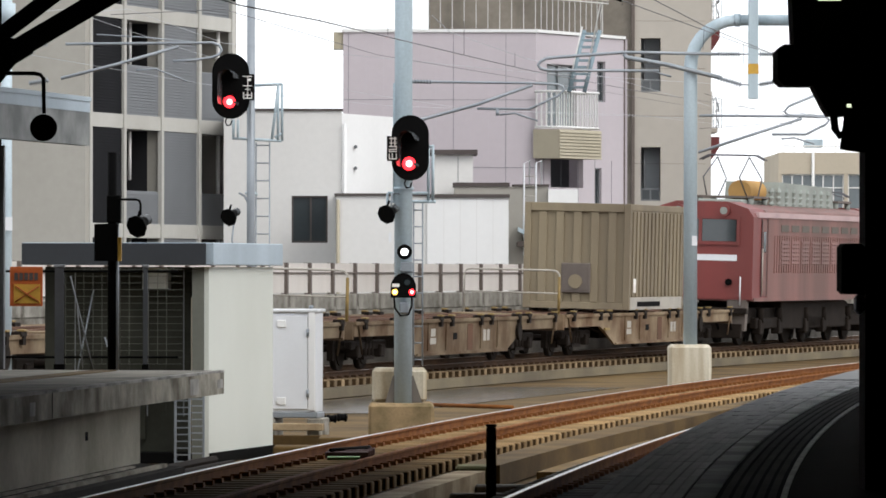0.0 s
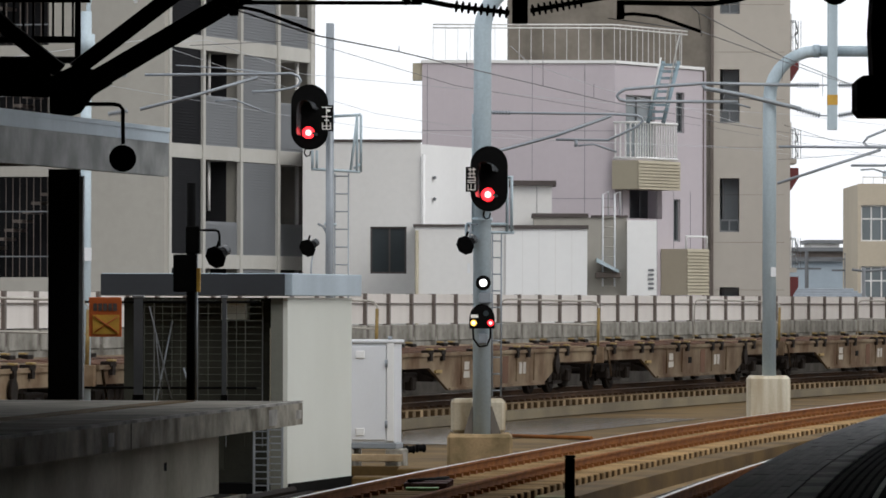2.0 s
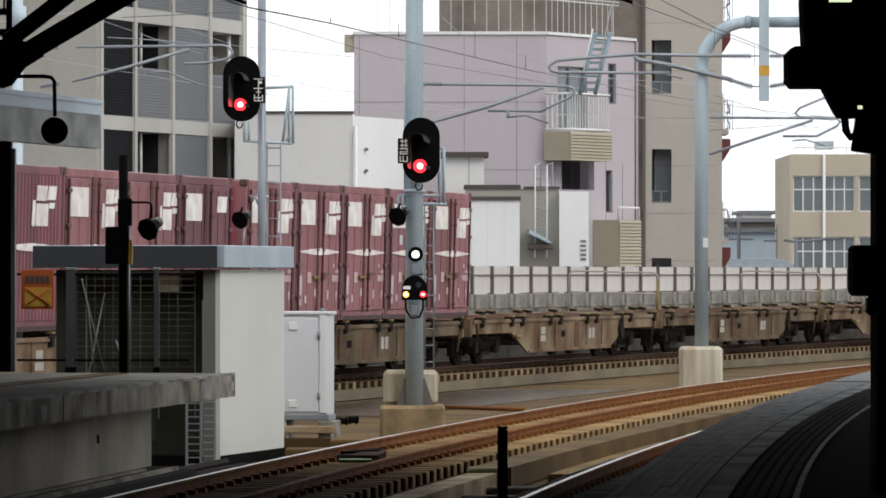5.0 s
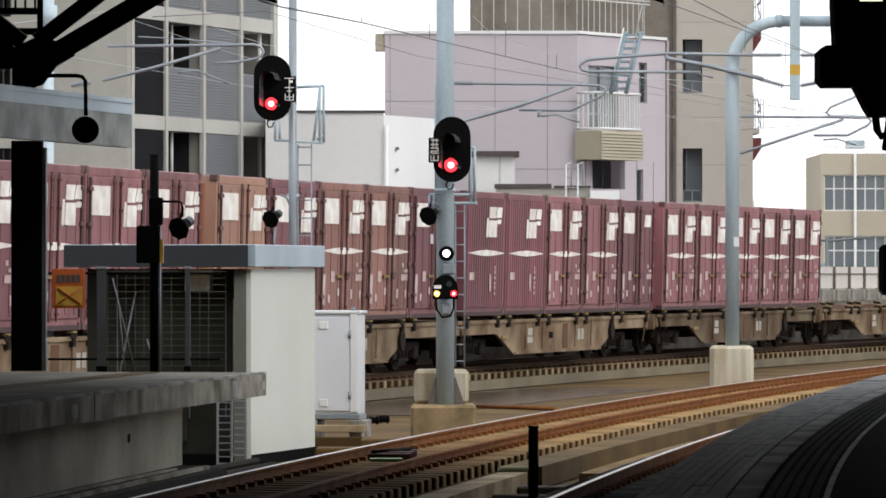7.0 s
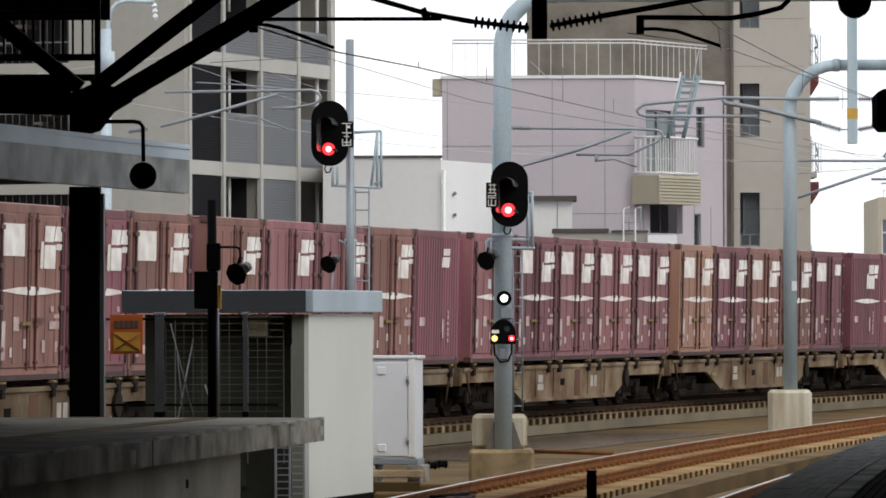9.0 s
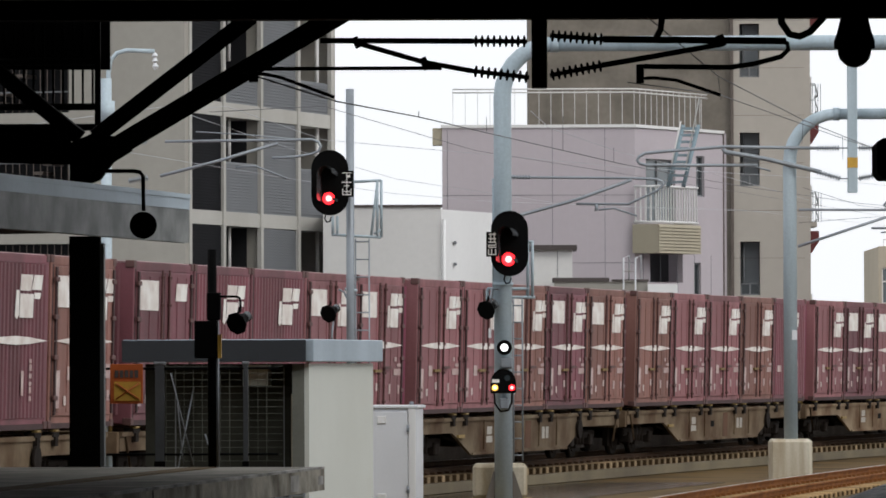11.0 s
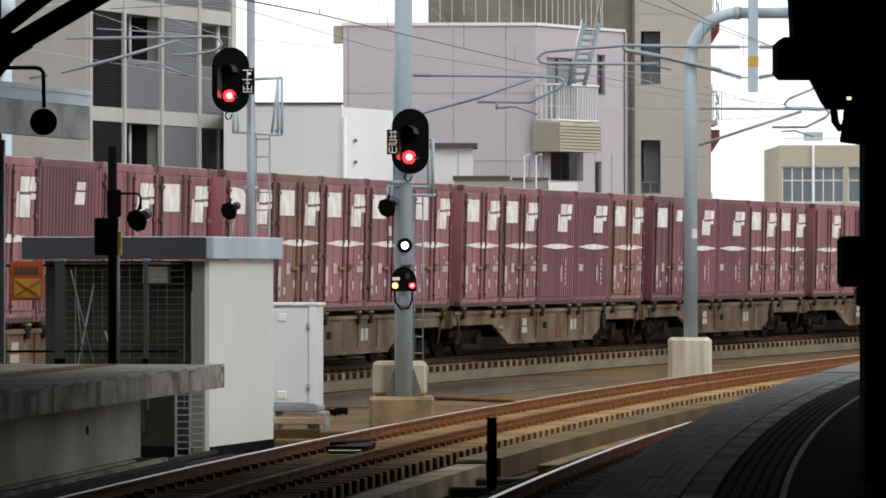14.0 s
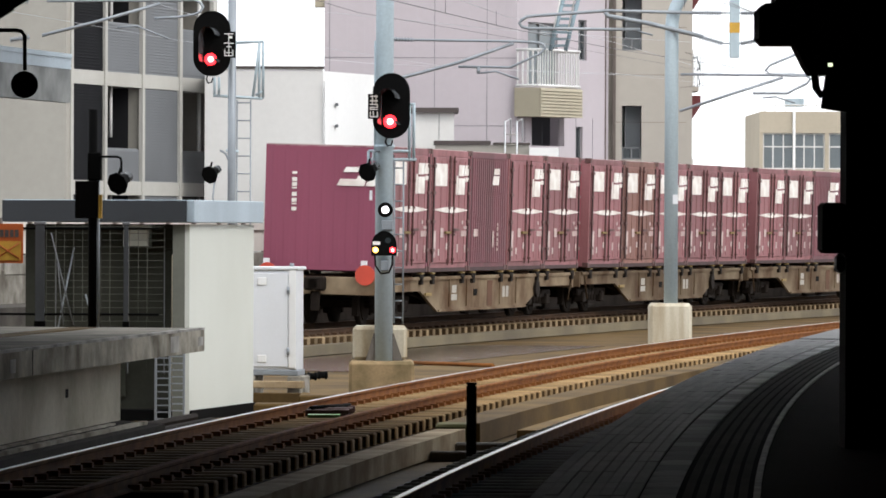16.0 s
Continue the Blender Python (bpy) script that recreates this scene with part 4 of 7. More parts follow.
    wh = bmesh.new()
    for x in (-0.53, 0.53):
        tube([(x - 0.06, 0, 0), (x + 0.055, 0, 0)], 0.43, 24, wh)
        s1 = 0.055 if x > 0 else -0.06
        tube([(x + s1, 0, 0), (x + s1 * 1.4, 0, 0)], 0.33, 20, wh)
    tube([(-0.9, 0, 0), (0.9, 0, 0)], 0.075, 10, wh)
    w = part("wheelset", wh, M_DIRT, bogie)
    w.matrix_basis = pose(0, -0.93, 0.43)
    again(w, bogie, pose(0, 0.93, 0.43))
    bogie.matrix_basis = pose(0, -6.85, 0)
    again(bogie, top, pose(0, 6.85, 0))
    # under-floor gear
    ub = tube([(0.55, -1.5, 0.52), (0.55, 0.3, 0.52)], 0.2, 12)
    box(-0.9, -0.3, 0.8, 2.2, 0.3, 0.8, 0.02, ub)
    box(0.3, 0.9, 1.0, 2.4, 0.28, 0.75, 0.02, ub)
    part("brake_gear", ub, M_DIRT, top)
    for x in (1.02, -1.02):
        part("brake_pipe", tube([(x, -5.6, 0.62), (x, -4.3, 0.5), (x, 4.3, 0.5), (x, 5.6, 0.62)], 0.03, 6), M_DIRT, top)
    part("hand_brake_wheel", tube([(1.29, 5.2, 0.66), (1.34, 5.2, 0.66)], 0.2, 16), M_DIRT, top)
    part("release_lever", box(1.27, 1.31, -5.4, -4.9, 0.60, 0.66), M_LOCKY, top)
    part("patch_plate", box(1.262, 1.267, 0.4, 0.9, 0.32, 0.88), M_WDECK, top, "rust-brown patch plate")
    for e in (-1, 1):
        cp = box(-0.12, 0.12, min(e * L, e * 9.73), max(e * L, e * 9.73), 0.74, 0.98, 0.03)
        box(-0.2, 0.2, e * 9.55 - 0.18, e * 9.55 + 0.18, 0.72, 1.0, 0.04, cp)
        box(-0.09, 0.09, e * 9.5 - 0.05, e * 9.5 + 0.05, 0.3, 0.7, 0.02, cp)
        part("coupler", cp, M_DIRT, top)
        part("end_beam", box(-1.25, 1.25, min(e * (L - 0.02), e * (L + 0.1)), max(e * (L - 0.02), e * (L + 0.1)), 0.64, 1.0, 0.01), M_WAGON, top)
        st = tube([(1.28, e * 9.05, 0.95), (1.28, e * 8.7, 0.36), (1.28, e * 8.7, 0.36), (1.28, e * 9.05, 0.95)], 0.022, 6)
        part("step", st, M_WAGON, top)
    hr = tube([(1.12, -9.36, 0.95), (1.12, -9.36, 1.90), (1.06, -9.36, 1.98), (0.96, -9.36, 2.0), (-0.96, -9.36, 2.0), (-1.06, -9.36, 1.98), (-1.12, -9.36, 1.90), (-1.12, -9.36, 0.95)], 0.022, 6)
    tube([(1.10, -9.36, 1.48), (-1.10, -9.36, 1.48)], 0.018, 6, hr)
    rail_ = part("handrail", hr, M_RAILPALE, top, "pale pipe handrail across the wagon end")
    part("post_sleeve", tube([(1.12, -9.36, 0.98), (1.12, -9.36, 1.86)], 0.034, 8), M_LOCKY, rail_, "worn yellow rail post")
    return top


WAGON = wagon()
USED = set()


def take(mould):
    """The mould itself the first time, then copies of it."""
    if mould.name in USED:
        return copy_thing(mould, Matrix())
    USED.add(mould.name)
    return mould


PITCH, STEP = 19.457, 3.70
D, E, B, F, R, T, K, U, Q = C_DOOR, C_EMBLEM, C_BROWN, C_BROWN_EMBLEM, C_RIB, C_TAN, C_DARK, C_UNSTRIPED, C_RIB_SMALL
# the loads of the ten loaded wagons, each from its front to its rear end
LOADS = [(D, D, D, D, D), (U, E, D, R, R), (U, B, B, K, T), (D, D, D, K, E), (Q, F, E, E, F),
         (B, K, B, E, E), (D, D, R, R, U), (B, R, R, D, D), (D, D, D, B, D), (D, E, Q, D, C_TAIL)]
for k in range(-6, 10):
    u = -PITCH * (k + 1) + 9.2
    RIDES.append(ride(take(WAGON), u - 0.2))
    if k < 0:
        continue
    for c, src in enumerate(LOADS[k]):
        RIDES.append(ride(take(src), u + (2 - c) * STEP, CZ))
    if k == 9:
        # the last wagon: no end rail, two red tail discs
        last = RIDES[-6][0]
        for ch in [c_ for c_ in last.children if c_.name.startswith("handrail")]:
            for sub in list(ch.children):
                bpy.data.objects.remove(sub)
            bpy.data.objects.remove(ch)
        for x in (-1.02, 1.02):
            dsc = part("tail_disc", tube([(x, -9.47, 1.05), (x, -9.50, 1.05)], 0.205, 24), M_RED, last, "round red tail disc")
            part("clip", box(x - 0.1, x + 0.02, -9.46, -9.40, 1.2, 1.34), M_WHITE, dsc)
            part("bracket", box(x - 0.03, x + 0.03, -9.49, -9.34, 0.88, 1.0), M_DIRT, dsc)
RIDES.append(ride(loco(), 126.2))
RIDES.append(ride(olive_container(), 106.3, 1.06))

# ---------- buildings beyond the viaduct ----------
def pierced(x0, x1, z0, z1, holes, th=0.25):
    """A wall in its own x-z plane, front at y = 0, with rectangular openings through it."""
    xs = sorted({x0, x1, *[h[0] for h in holes], *[h[1] for h in holes]})
    zs = sorted({z0, z1, *[h[2] for h in holes], *[h[3] for h in holes]})
    bm = bmesh.new()
    vs = {(i, j, k): bm.verts.new((x, k * th, z)) for i, x in enumerate(xs) for j, z in enumerate(zs) for k in (0, 1)}

    def solid(i, j):
        if not (0 <= i < len(xs) - 1 and 0 <= j < len(zs) - 1):
            return False
        cx, cz = (xs[i] + xs[i + 1]) / 2, (zs[j] + zs[j + 1]) / 2
        return not any(a < cx < b and c < cz < d for a, b, c, d in holes)

    for i in range(len(xs) - 1):
        for j in range(len(zs) - 1):
            if not solid(i, j):
                continue
            for k in (0, 1):
                bm.faces.new([vs[q] for q in ((i, j, k), (i + 1, j, k), (i + 1, j + 1, k), (i, j + 1, k))])
            for di, dj, e in ((-1, 0, ((i, j), (i, j + 1))), (1, 0, ((i + 1, j), (i + 1, j + 1))), (0, -1, ((i, j), (i + 1, j))), (0, 1, ((i, j + 1), (i + 1, j + 1)))):
                if not solid(i + di, j + dj):
                    (a, b), (c, d) = e
                    bm.faces.new([vs[q] for q in ((a, b, 0), (c, d, 0), (c, d, 1), (a, b, 1))])
    loose = [v for v in bm.verts if not v.link_faces]
    bmesh.ops.delete(bm, geom=loose, context="VERTS")
    bmesh.ops.recalc_face_normals(bm, faces=bm.faces[:])
    return bm


def window(parent, x0, x1, z0, z1, depth=0.12, bars=(), rails=(), frame_m=None, pane_m=None, fw=0.05):
    """A framed window set into an opening of a wall."""
    fm, pm = frame_m or M_LOUVRE, pane_m or M_GLASS
    xs = [x0 + fw / 2, *bars, x1 - fw / 2]
    zs = [z0 + fw / 2, *rails, z1 - fw / 2]
    gaps = [(a + fw / 2, b - fw / 2, c + fw / 2, d - fw / 2) for a, b in zip(xs, xs[1:]) for c, d in zip(zs, zs[1:])]
    bm = pierced(x0, x1, z0, z1, gaps, 0.08)
    bmesh.ops.translate(bm, verts=bm.verts[:], vec=(0, depth - 0.05, 0))
    fr = part("window", bm, fm, parent)
    part("pane", box(x0 + 0.01, x1 - 0.01, depth, depth + 0.012, z0 + 0.01, z1 - 0.01), pm, fr)
    return fr


def slats(x0, x1, z0, z1, pitch, y=0.0, lean=0.03):
    bm = bmesh.new()
    z = z0
    while z < z1 - pitch * 0.5:
        a = [bm.verts.new(p) for p in ((x0, y, z), (x1, y, z), (x1, y + lean, z + pitch * 0.97), (x0, y + lean, z + pitch * 0.97))]
        b = [bm.verts.new(p) for p in ((x0, y + 0.02, z), (x1, y + 0.02, z), (x1, y + lean + 0.02, z + pitch * 0.97), (x0, y + lean + 0.02, z + pitch * 0.97))]
        bm.faces.new(a)
        bm.faces.new(b[::-1])
        for k in range(4):
            bm.faces.new((a[k], b[k], b[(k + 1) % 4], a[(k + 1) % 4]))
        z += pitch
    bmesh.ops.recalc_face_normals(bm, faces=bm.faces[:])
    return bm


def placed(name, label, x, y, turn):
    return tagged(empty(name, pose(x, y, 0, 0, 0, turn)), label, "building")


# apartment block with louvred balconies: its front runs along the viaduct
APT_TOP = 21.5
apt = placed("apartment_building", "greige apartment block with white frames and grey louvred balconies", -8.28, 150.0, 72.4)
for v0, v1 in ((0.0, 3.3), (5.9, 12.0)):
    part("wall", box(-0.3, -0.02, v0, v1, GROUND_Z, APT_TOP), M_WALLGREIGE, apt, "plain greige end wall")
# stairwell openings in the end wall, with bars and a flight of stairs behind
for k in range(-3, 6):
    zo = 5.31 + 3.1 * k
    part("stairwell_band", box(-0.298, -0.022, 3.3, 5.9, zo, min(APT_TOP, zo + 0.41)), M_WALLGREIGE, apt)
    if -1 <= k <= 2:
        for i in range(13):
            part("stairwell_bar", box(-0.2, -0.18, 3.36 + i * 0.2, 3.375 + i * 0.2, zo - 2.69, zo), M_POSTB, apt)
        for z in (zo - 0.95, zo - 2.15):
            part("stairwell_rail", box(-0.215, -0.175, 3.3, 5.9, z, z + 0.035), M_LOUVRE, apt)
        for i in range(9):
            part("stair_step", box(0.25, 1.1, 3.5 + i * 0.26, 3.76 + i * 0.26, zo - 0.5 - i * 0.24, zo - 0.42 - i * 0.24), M_POSTB, apt)
# inner walls near-black: stairwell shade put into their colour
part("wall", box(1.3, 11.6, 3.05, 12.0, GROUND_Z, APT_TOP), M_RECESS_SHADE, apt)
part("stairwell_side", box(-0.02, 1.3, 3.05, 3.2, GROUND_Z, APT_TOP), M_RECESS_SHADE, apt)
part("stairwell_side", box(-0.02, 1.3, 6.0, 12.0, GROUND_Z, APT_TOP), M_RECESS_SHADE, apt)
part("end_wall", box(11.6, 11.8, 0.0, 12.0, GROUND_Z, APT_TOP), M_WALLGREIGE, apt)
part("roof", box(-0.4, 11.9, -0.2, 12.1, APT_TOP, APT_TOP + 0.3), M_WALLGREIGE, apt)
for u0, u1 in ((-0.02, 0.16), (2.56, 2.74), (5.52, 5.70), (8.56, 8.76), (11.36, 11.6)):
    part("column", box(u0, u1, -0.04, 0.08, GROUND_Z, APT_TOP), M_FRAMEW, apt)
# party walls go near-black behind a pale front strip to paint recess shade
for u in (2.78, 5.75, 8.8):
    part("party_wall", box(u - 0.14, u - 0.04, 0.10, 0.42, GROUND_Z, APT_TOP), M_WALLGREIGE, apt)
    part("party_wall", box(u - 0.14, u - 0.04, 0.42, 3.0, GROUND_Z, APT_TOP), M_RECESS_SHADE, apt)
for k in range(-3, 7):
    zb = 2.88 + 2.95 * k
    part("floor_band", box(0.16, 11.36, 0.0, 3.0, zb, zb + 0.38), M_FRAMEW, apt, "white floor slab edge")
    zf, zt = zb + 0.38, zb + 2.95
    part("louvre", slats(0.17, 2.55, zf, zt, 0.08, 0.02), M_LOUVREDARK, apt, "dark louvre screen")
    part("backing", box(0.17, 2.55, 0.08, 0.10, zf, zt), M_LOUVREDARK, apt)
    part("louvre", slats(5.71, 8.55, zf, zt, 0.08, 0.02), M_LOUVRE, apt, "grey louvre screen")
    part("backing", box(5.71, 8.55, 0.08, 0.10, zf, zt), M_LOUVRE, apt)
    for u0, u1 in ((2.80, 5.43), (8.82, 11.26)):
        if k == 1:
            part("louvre", slats(u0, u1, zf, zf + 1.35, 0.08, 0.02), M_LOUVRE, apt)
            part("backing", box(u0, u1, 0.08, 0.10, zf, zf + 1.32), M_LOUVRE, apt)
        else:
            part("louvre", slats(u0, u1, zf, zf + 0.92, 0.08, 0.02), M_LOUVRE, apt)
            part("backing", box(u0, u1, 0.08, 0.10, zf, zf + 0.90), M_LOUVRE, apt)
    part("balcony_back", box(2.80, 5.43, 0.95, 1.05, zf, zt), M_RECESS_SHADE, apt)
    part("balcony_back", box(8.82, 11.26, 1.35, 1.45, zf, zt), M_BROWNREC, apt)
    part("drain_pipe", tube([(4.3, 0.45, zf + 1.2), (4.3, 0.45, zt)], 0.05, 8), M_WALLWHITE, apt)
    part("drain_pipe", tube([(11.0, 0.27, zf), (11.0, 0.27, zt)], 0.06, 8), M_WALLWHITE, apt)

# white house
WD = 158.0
wh = placed("white_house", "white two-storey house with a dark roof edge and a side window", -3.539, WD, 0)
wx = lambda v: v - -3.539
hz = 6.456
part("wall", pierced(wx(-4.961), wx(-1.659), GROUND_Z, hz, [(wx(-3.065), wx(-2.054), 2.774, 4.086)], 0.2), M_WALLWHITE, wh)
# side face takes a brighter white than the front: light put into colour
part("side_wall", prism([(wx(-1.659), 0), (wx(-0.19), 4.0), (wx(-0.19) - 0.2, 4.1), (wx(-1.659) - 0.15, 0.2)], GROUND_Z, hz - 0.06, "z"), M_WALLBRIGHT, wh, "side wall in a whiter tone for its lit face")
part("back_wall", box(wx(-4.961), wx(-1.659) + 1.2, 7.9, 8.1, GROUND_Z, hz), M_WALLWHITE, wh)
part("inner_wall", box(wx(-3.144), wx(-1.959), 1.2, 1.3, 0, 6), M_RECESS_SHADE, wh)
part("roof", prism([(wx(-4.961), 0.21), (wx(-1.659) - 0.02, 0.21), (wx(-0.19) - 0.22, 4.1), (wx(-0.19) - 0.22, 7.9), (wx(-4.961), 7.9)], hz - 0.3, hz - 0.1, "z"), M_WALLWHITE, wh)
part("coping", box(wx(-4.961) - 0.03, wx(-1.659) + 0.03, -0.05, 0.25, hz, hz + 0.07), M_BROWNLINE, wh, "dark brown coping")
window(wh, wx(-3.065), wx(-2.054), 2.774, 4.086, 0.1, (wx(-2.528),), (), M_BROWNLINE)
part("drain_pipe", tube([(wx(-1.58), -0.06, -2), (wx(-1.58), -0.06, 6.108)], 0.05, 8), M_WALLBRIGHT, wh)
for z in (5.476, 4.876):
    part("vent", tube([(wx(-1.28), 0.95, z), (wx(-1.28), 0.8, z)], 0.05, 8), M_LOUVRE, wh)

# low annex in front with a bright siding box
AD = 155.0
an = placed("annex", "low white annex with dark coping and bright siding", -1.782, AD, 0)
ax = lambda v: v - -1.782
az = 4.046
part("wall", box(0, ax(0.713), 0, 5.5, GROUND_Z, az), M_WALLWHITE, an)
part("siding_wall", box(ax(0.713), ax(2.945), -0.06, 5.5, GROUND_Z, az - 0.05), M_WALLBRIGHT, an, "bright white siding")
part("coping", box(-0.05, ax(0.697), -0.06, 5.56, az, az + 0.07), M_BROWNLINE, an)
part("coping", box(ax(0.697), ax(2.976), -0.12, 5.56, az - 0.05, az + 0.05), M_BROWNLINE, an)
part("drain_pipe", tube([(0.05, -0.07, -3), (0.05, -0.07, az - 0.1)], 0.05, 8), M_SIDING, an)
for i in range(1, 5):
    xx = ax(0.713) + i * 0.45
    part("seam", box(xx, xx + 0.012, -0.068, -0.061, -2, az - 0.06), M_WALLWHITE, an)
pent = placed("roof_penthouse", "small pale roof penthouse with a dark flat roof", 0.891, 162.0, 0)
part("wall", box(0, 1.166, 0, 1.8, 2.032, 5.321), M_WALLWHITE, pent)
part("roof", box(-0.2, 1.296, -0.2, 2.0, 5.321, 5.467), M_BROWNLINE, pent)
part("seam", box(0.729, 0.745, -0.012, -0.002, 4.138, 5.305), M_LOUVRE, pent)
low = placed("rear_annex", "grey lean-to annex with a dark parapet and wall ladder", 1.52, 160.0, 0)
lx = lambda v: v - 1.52
part("wall", box(0, lx(4.16), 0, 1.7, GROUND_Z, 4.384), M_WALLGREIGE, low)
part("coping", box(-0.05, lx(3.072), -0.06, 1.75, 4.384, 4.496), M_BROWNLINE, low)
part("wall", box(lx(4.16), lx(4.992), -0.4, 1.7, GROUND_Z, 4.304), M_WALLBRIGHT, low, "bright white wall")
part("coping", box(lx(3.168), lx(4.192), -0.07, 1.7, 4.384, 4.448), M_BROWNLINE, low)
for vx in (1001, 1022):
    part("ladder_rail", tube([(lx(3.472) + (vx - 1001) * 0.016, -0.25, 2.432), (lx(3.472) + (vx - 1001) * 0.016, -0.25, 5.04), (lx(3.472) + (vx - 1001) * 0.016 + 0.17, 0.3, 5.12), (lx(3.472) + (vx - 1001) * 0.016 + 0.17, 0.3, 4.4)], 0.025, 6), M_WHITE, low)
for i in range(9):
    z = 2.432 + i * 0.28
    part("rung", tube([(lx(3.472), -0.25, z), (lx(3.808), -0.25, z)], 0.014, 6), M_WALLGREIGE, low)
part("awning", prism([(0, 0), (0.62, -0.34), (0.62, -0.42), (0, -0.12)], 0.0, 0.9, "y"), M_GALV, low).matrix_basis = pose(lx(3.296), -0.9, 3.232)
part("ac_unit", box(lx(3.264), lx(3.984), -0.6, -0.02, 2.672, 2.832, 0.02), M_POSTB, low)
for i in range(5):
    part("vent", box(lx(4.752), lx(4.912), -0.43, -0.40, 2.352 + i * 0.128, 2.416 + i * 0.128), M_LOUVRE, low)

# mauve house with roof railing and corner balcony
MD = 168.0
mv = placed("mauve_house", "mauve metal-sided house with a corner balcony and roof railing", 3.998, MD, 0)
mx = lambda v: v - 3.998
mz = 9.09
part("front_wall", box(mx(-1.73), 0.0, 0.0, 0.2, GROUND_Z, mz), M_MAUVE, mv)
gx = mx(6.821)
gy = 5.0
ln = math.hypot(gx, gy)
side = part("side_wall", pierced(0, ln, GROUND_Z, mz - 0.02, [(0.95, 3.05, 4.499, 5.383), (3.8, 4.25, 3.83, 5.112), (0.7, 2.6, 6.318, 8.188), (3.95, 4.5, 7.13, 8.361)], 0.2), M_MAUVE, mv, "mauve side wall")
side.matrix_basis = pose(0, 0, 0, 0, 0, math.degrees(math.atan2(gy, gx)))
part("inner_wall", box(0.3, 4.6, 1.3, 1.4, -1, 8.5), M_LOUVRE, side)
window(side, 3.8, 4.25, 3.83, 5.112, 0.12)
window(side, 3.95, 4.5, 7.13, 8.361, 0.12)
window(side, 0.7, 2.6, 6.318, 8.188, 0.14, (1.6,), (), M_LOUVRE, M_GLASSPALE)
part("roof", prism([(mx(-1.73), 0.2), (0, 0.2), (gx - 0.1, gy + 0.2), (gx - 0.1, 12), (mx(-1.73), 12)], mz - 0.4, mz - 0.25, "z"), M_LOUVRE, mv)
part("coping", box(mx(-1.73) - 0.04, 0.03, -0.06, 0.25, mz, mz + 0.09), M_WALLBRIGHT, mv)
part("coping", box(-0.02, ln, -0.06, 0.25, mz, mz + 0.09), M_WALLBRIGHT, side)
part("rear_wall", box(mx(-1.73), gx, 12, 12.2, GROUND_Z, mz), M_MAUVE, mv)
part("end_wall", box(gx - 0.1, gx + 0.1, gy, 12, GROUND_Z, mz), M_MAUVE, mv)
part("dark_joint", box(ln - 0.02, ln + 0.10, -0.03, 0.1, GROUND_Z, mz), M_POSTB, side)
part("eave_box", box(mx(-2.016), mx(-1.73), 0.05, 0.8, 8.586, 9.09), M_SIDING, mv)
for i in range(11):
    xx = mx(-1.73) + 0.15 + i * 0.52
    part("panel_joint", box(xx, xx + 0.014, -0.008, 0.0, GROUND_Z, mz - 0.05), M_MAUVEPALE if i % 3 else M_LOUVRE, mv)
for z in (7.074, 5.058):
    part("panel_joint", box(mx(-1.73), 0, -0.008, 0.0, z, z + 0.014), M_LOUVRE, mv)
for i in range(5):
    part("panel_joint", box(0.5 + i * 1.1, 0.514 + i * 1.1, -0.008, 0.0, GROUND_Z, 5.349), M_LOUVRE, side)
# corner balcony
bal = part("balcony", box(-0.2, 2.45, -0.9, -0.02, 5.343, 6.2), M_SIDING, side, "tan lap-sided balcony with white railing")
for i in range(9):
    z = 5.343 + i * 0.095
    part("siding_board", prism([(-0.92, z), (-0.945, z), (-0.905, z + 0.085), (-0.9, z + 0.085)], -0.22, 2.47, "x"), M_SIDING, bal)
for z in (7.326, 6.267):
    part("top_rail", tube([(-0.15, -0.05, z), (-0.15, -0.85, z), (2.4, -0.85, z), (2.4, -0.05, z)], 0.04, 6), M_WALLBRIGHT, bal)
for i in range(16):
    part("baluster", box(-0.15 + i * 0.165, -0.128 + i * 0.165, -0.87, -0.83, 6.234, 7.326), M_WALLBRIGHT, bal)
for i in range(5):
    part("baluster", box(-0.17, -0.13, -0.8 + i * 0.17, -0.765 + i * 0.17, 6.234, 7.326), M_WALLBRIGHT, bal)
b2 = part("lower_balcony", box(2.95, 4.35, -0.9, -0.02, 2.204, 3.598), M_SIDING, side, "tan lap-sided lower balcony")
for i in range(14):
    z = 2.204 + i * 0.1
    part("siding_board", prism([(-0.92, z), (-0.945, z), (-0.905, z + 0.09), (-0.9, z + 0.09)], 2.94, 4.36, "x"), M_SIDING, b2)
part("top_rail", tube([(2.98, -0.86, 3.598), (2.98, -0.86, 3.972), (4.32, -0.86, 3.972), (4.32, -0.86, 3.598)], 0.035, 6), M_WALLBRIGHT, b2)
# roof railing
rails = [(mx(-1.411), 0.5), (mx(0.806), 0.5), (0.0, 0.5), (gx * 0.82, gy * 0.82 + 0.5)]
for z in (9.862, 9.963):
    pts = [(a, b, z + 0.3) for i, (a, b) in enumerate(rails)]
    part("roof_rail", tube(pts, 0.022, 6), M_WALLWHITE, mv)
for (a, b), (c, d) in zip(rails, rails[1:]):
    n = int(math.hypot(c - a, d - b) / 0.34)
    for i in range(n):
        f = i / n
        part("baluster", box(-0.009, 0.009, -0.009, 0.009, mz + 0.0, 9.963 + 0.3), M_WALLWHITE, mv).matrix_basis = pose(a + (c - a) * f, b + (d - b) * f, 0)
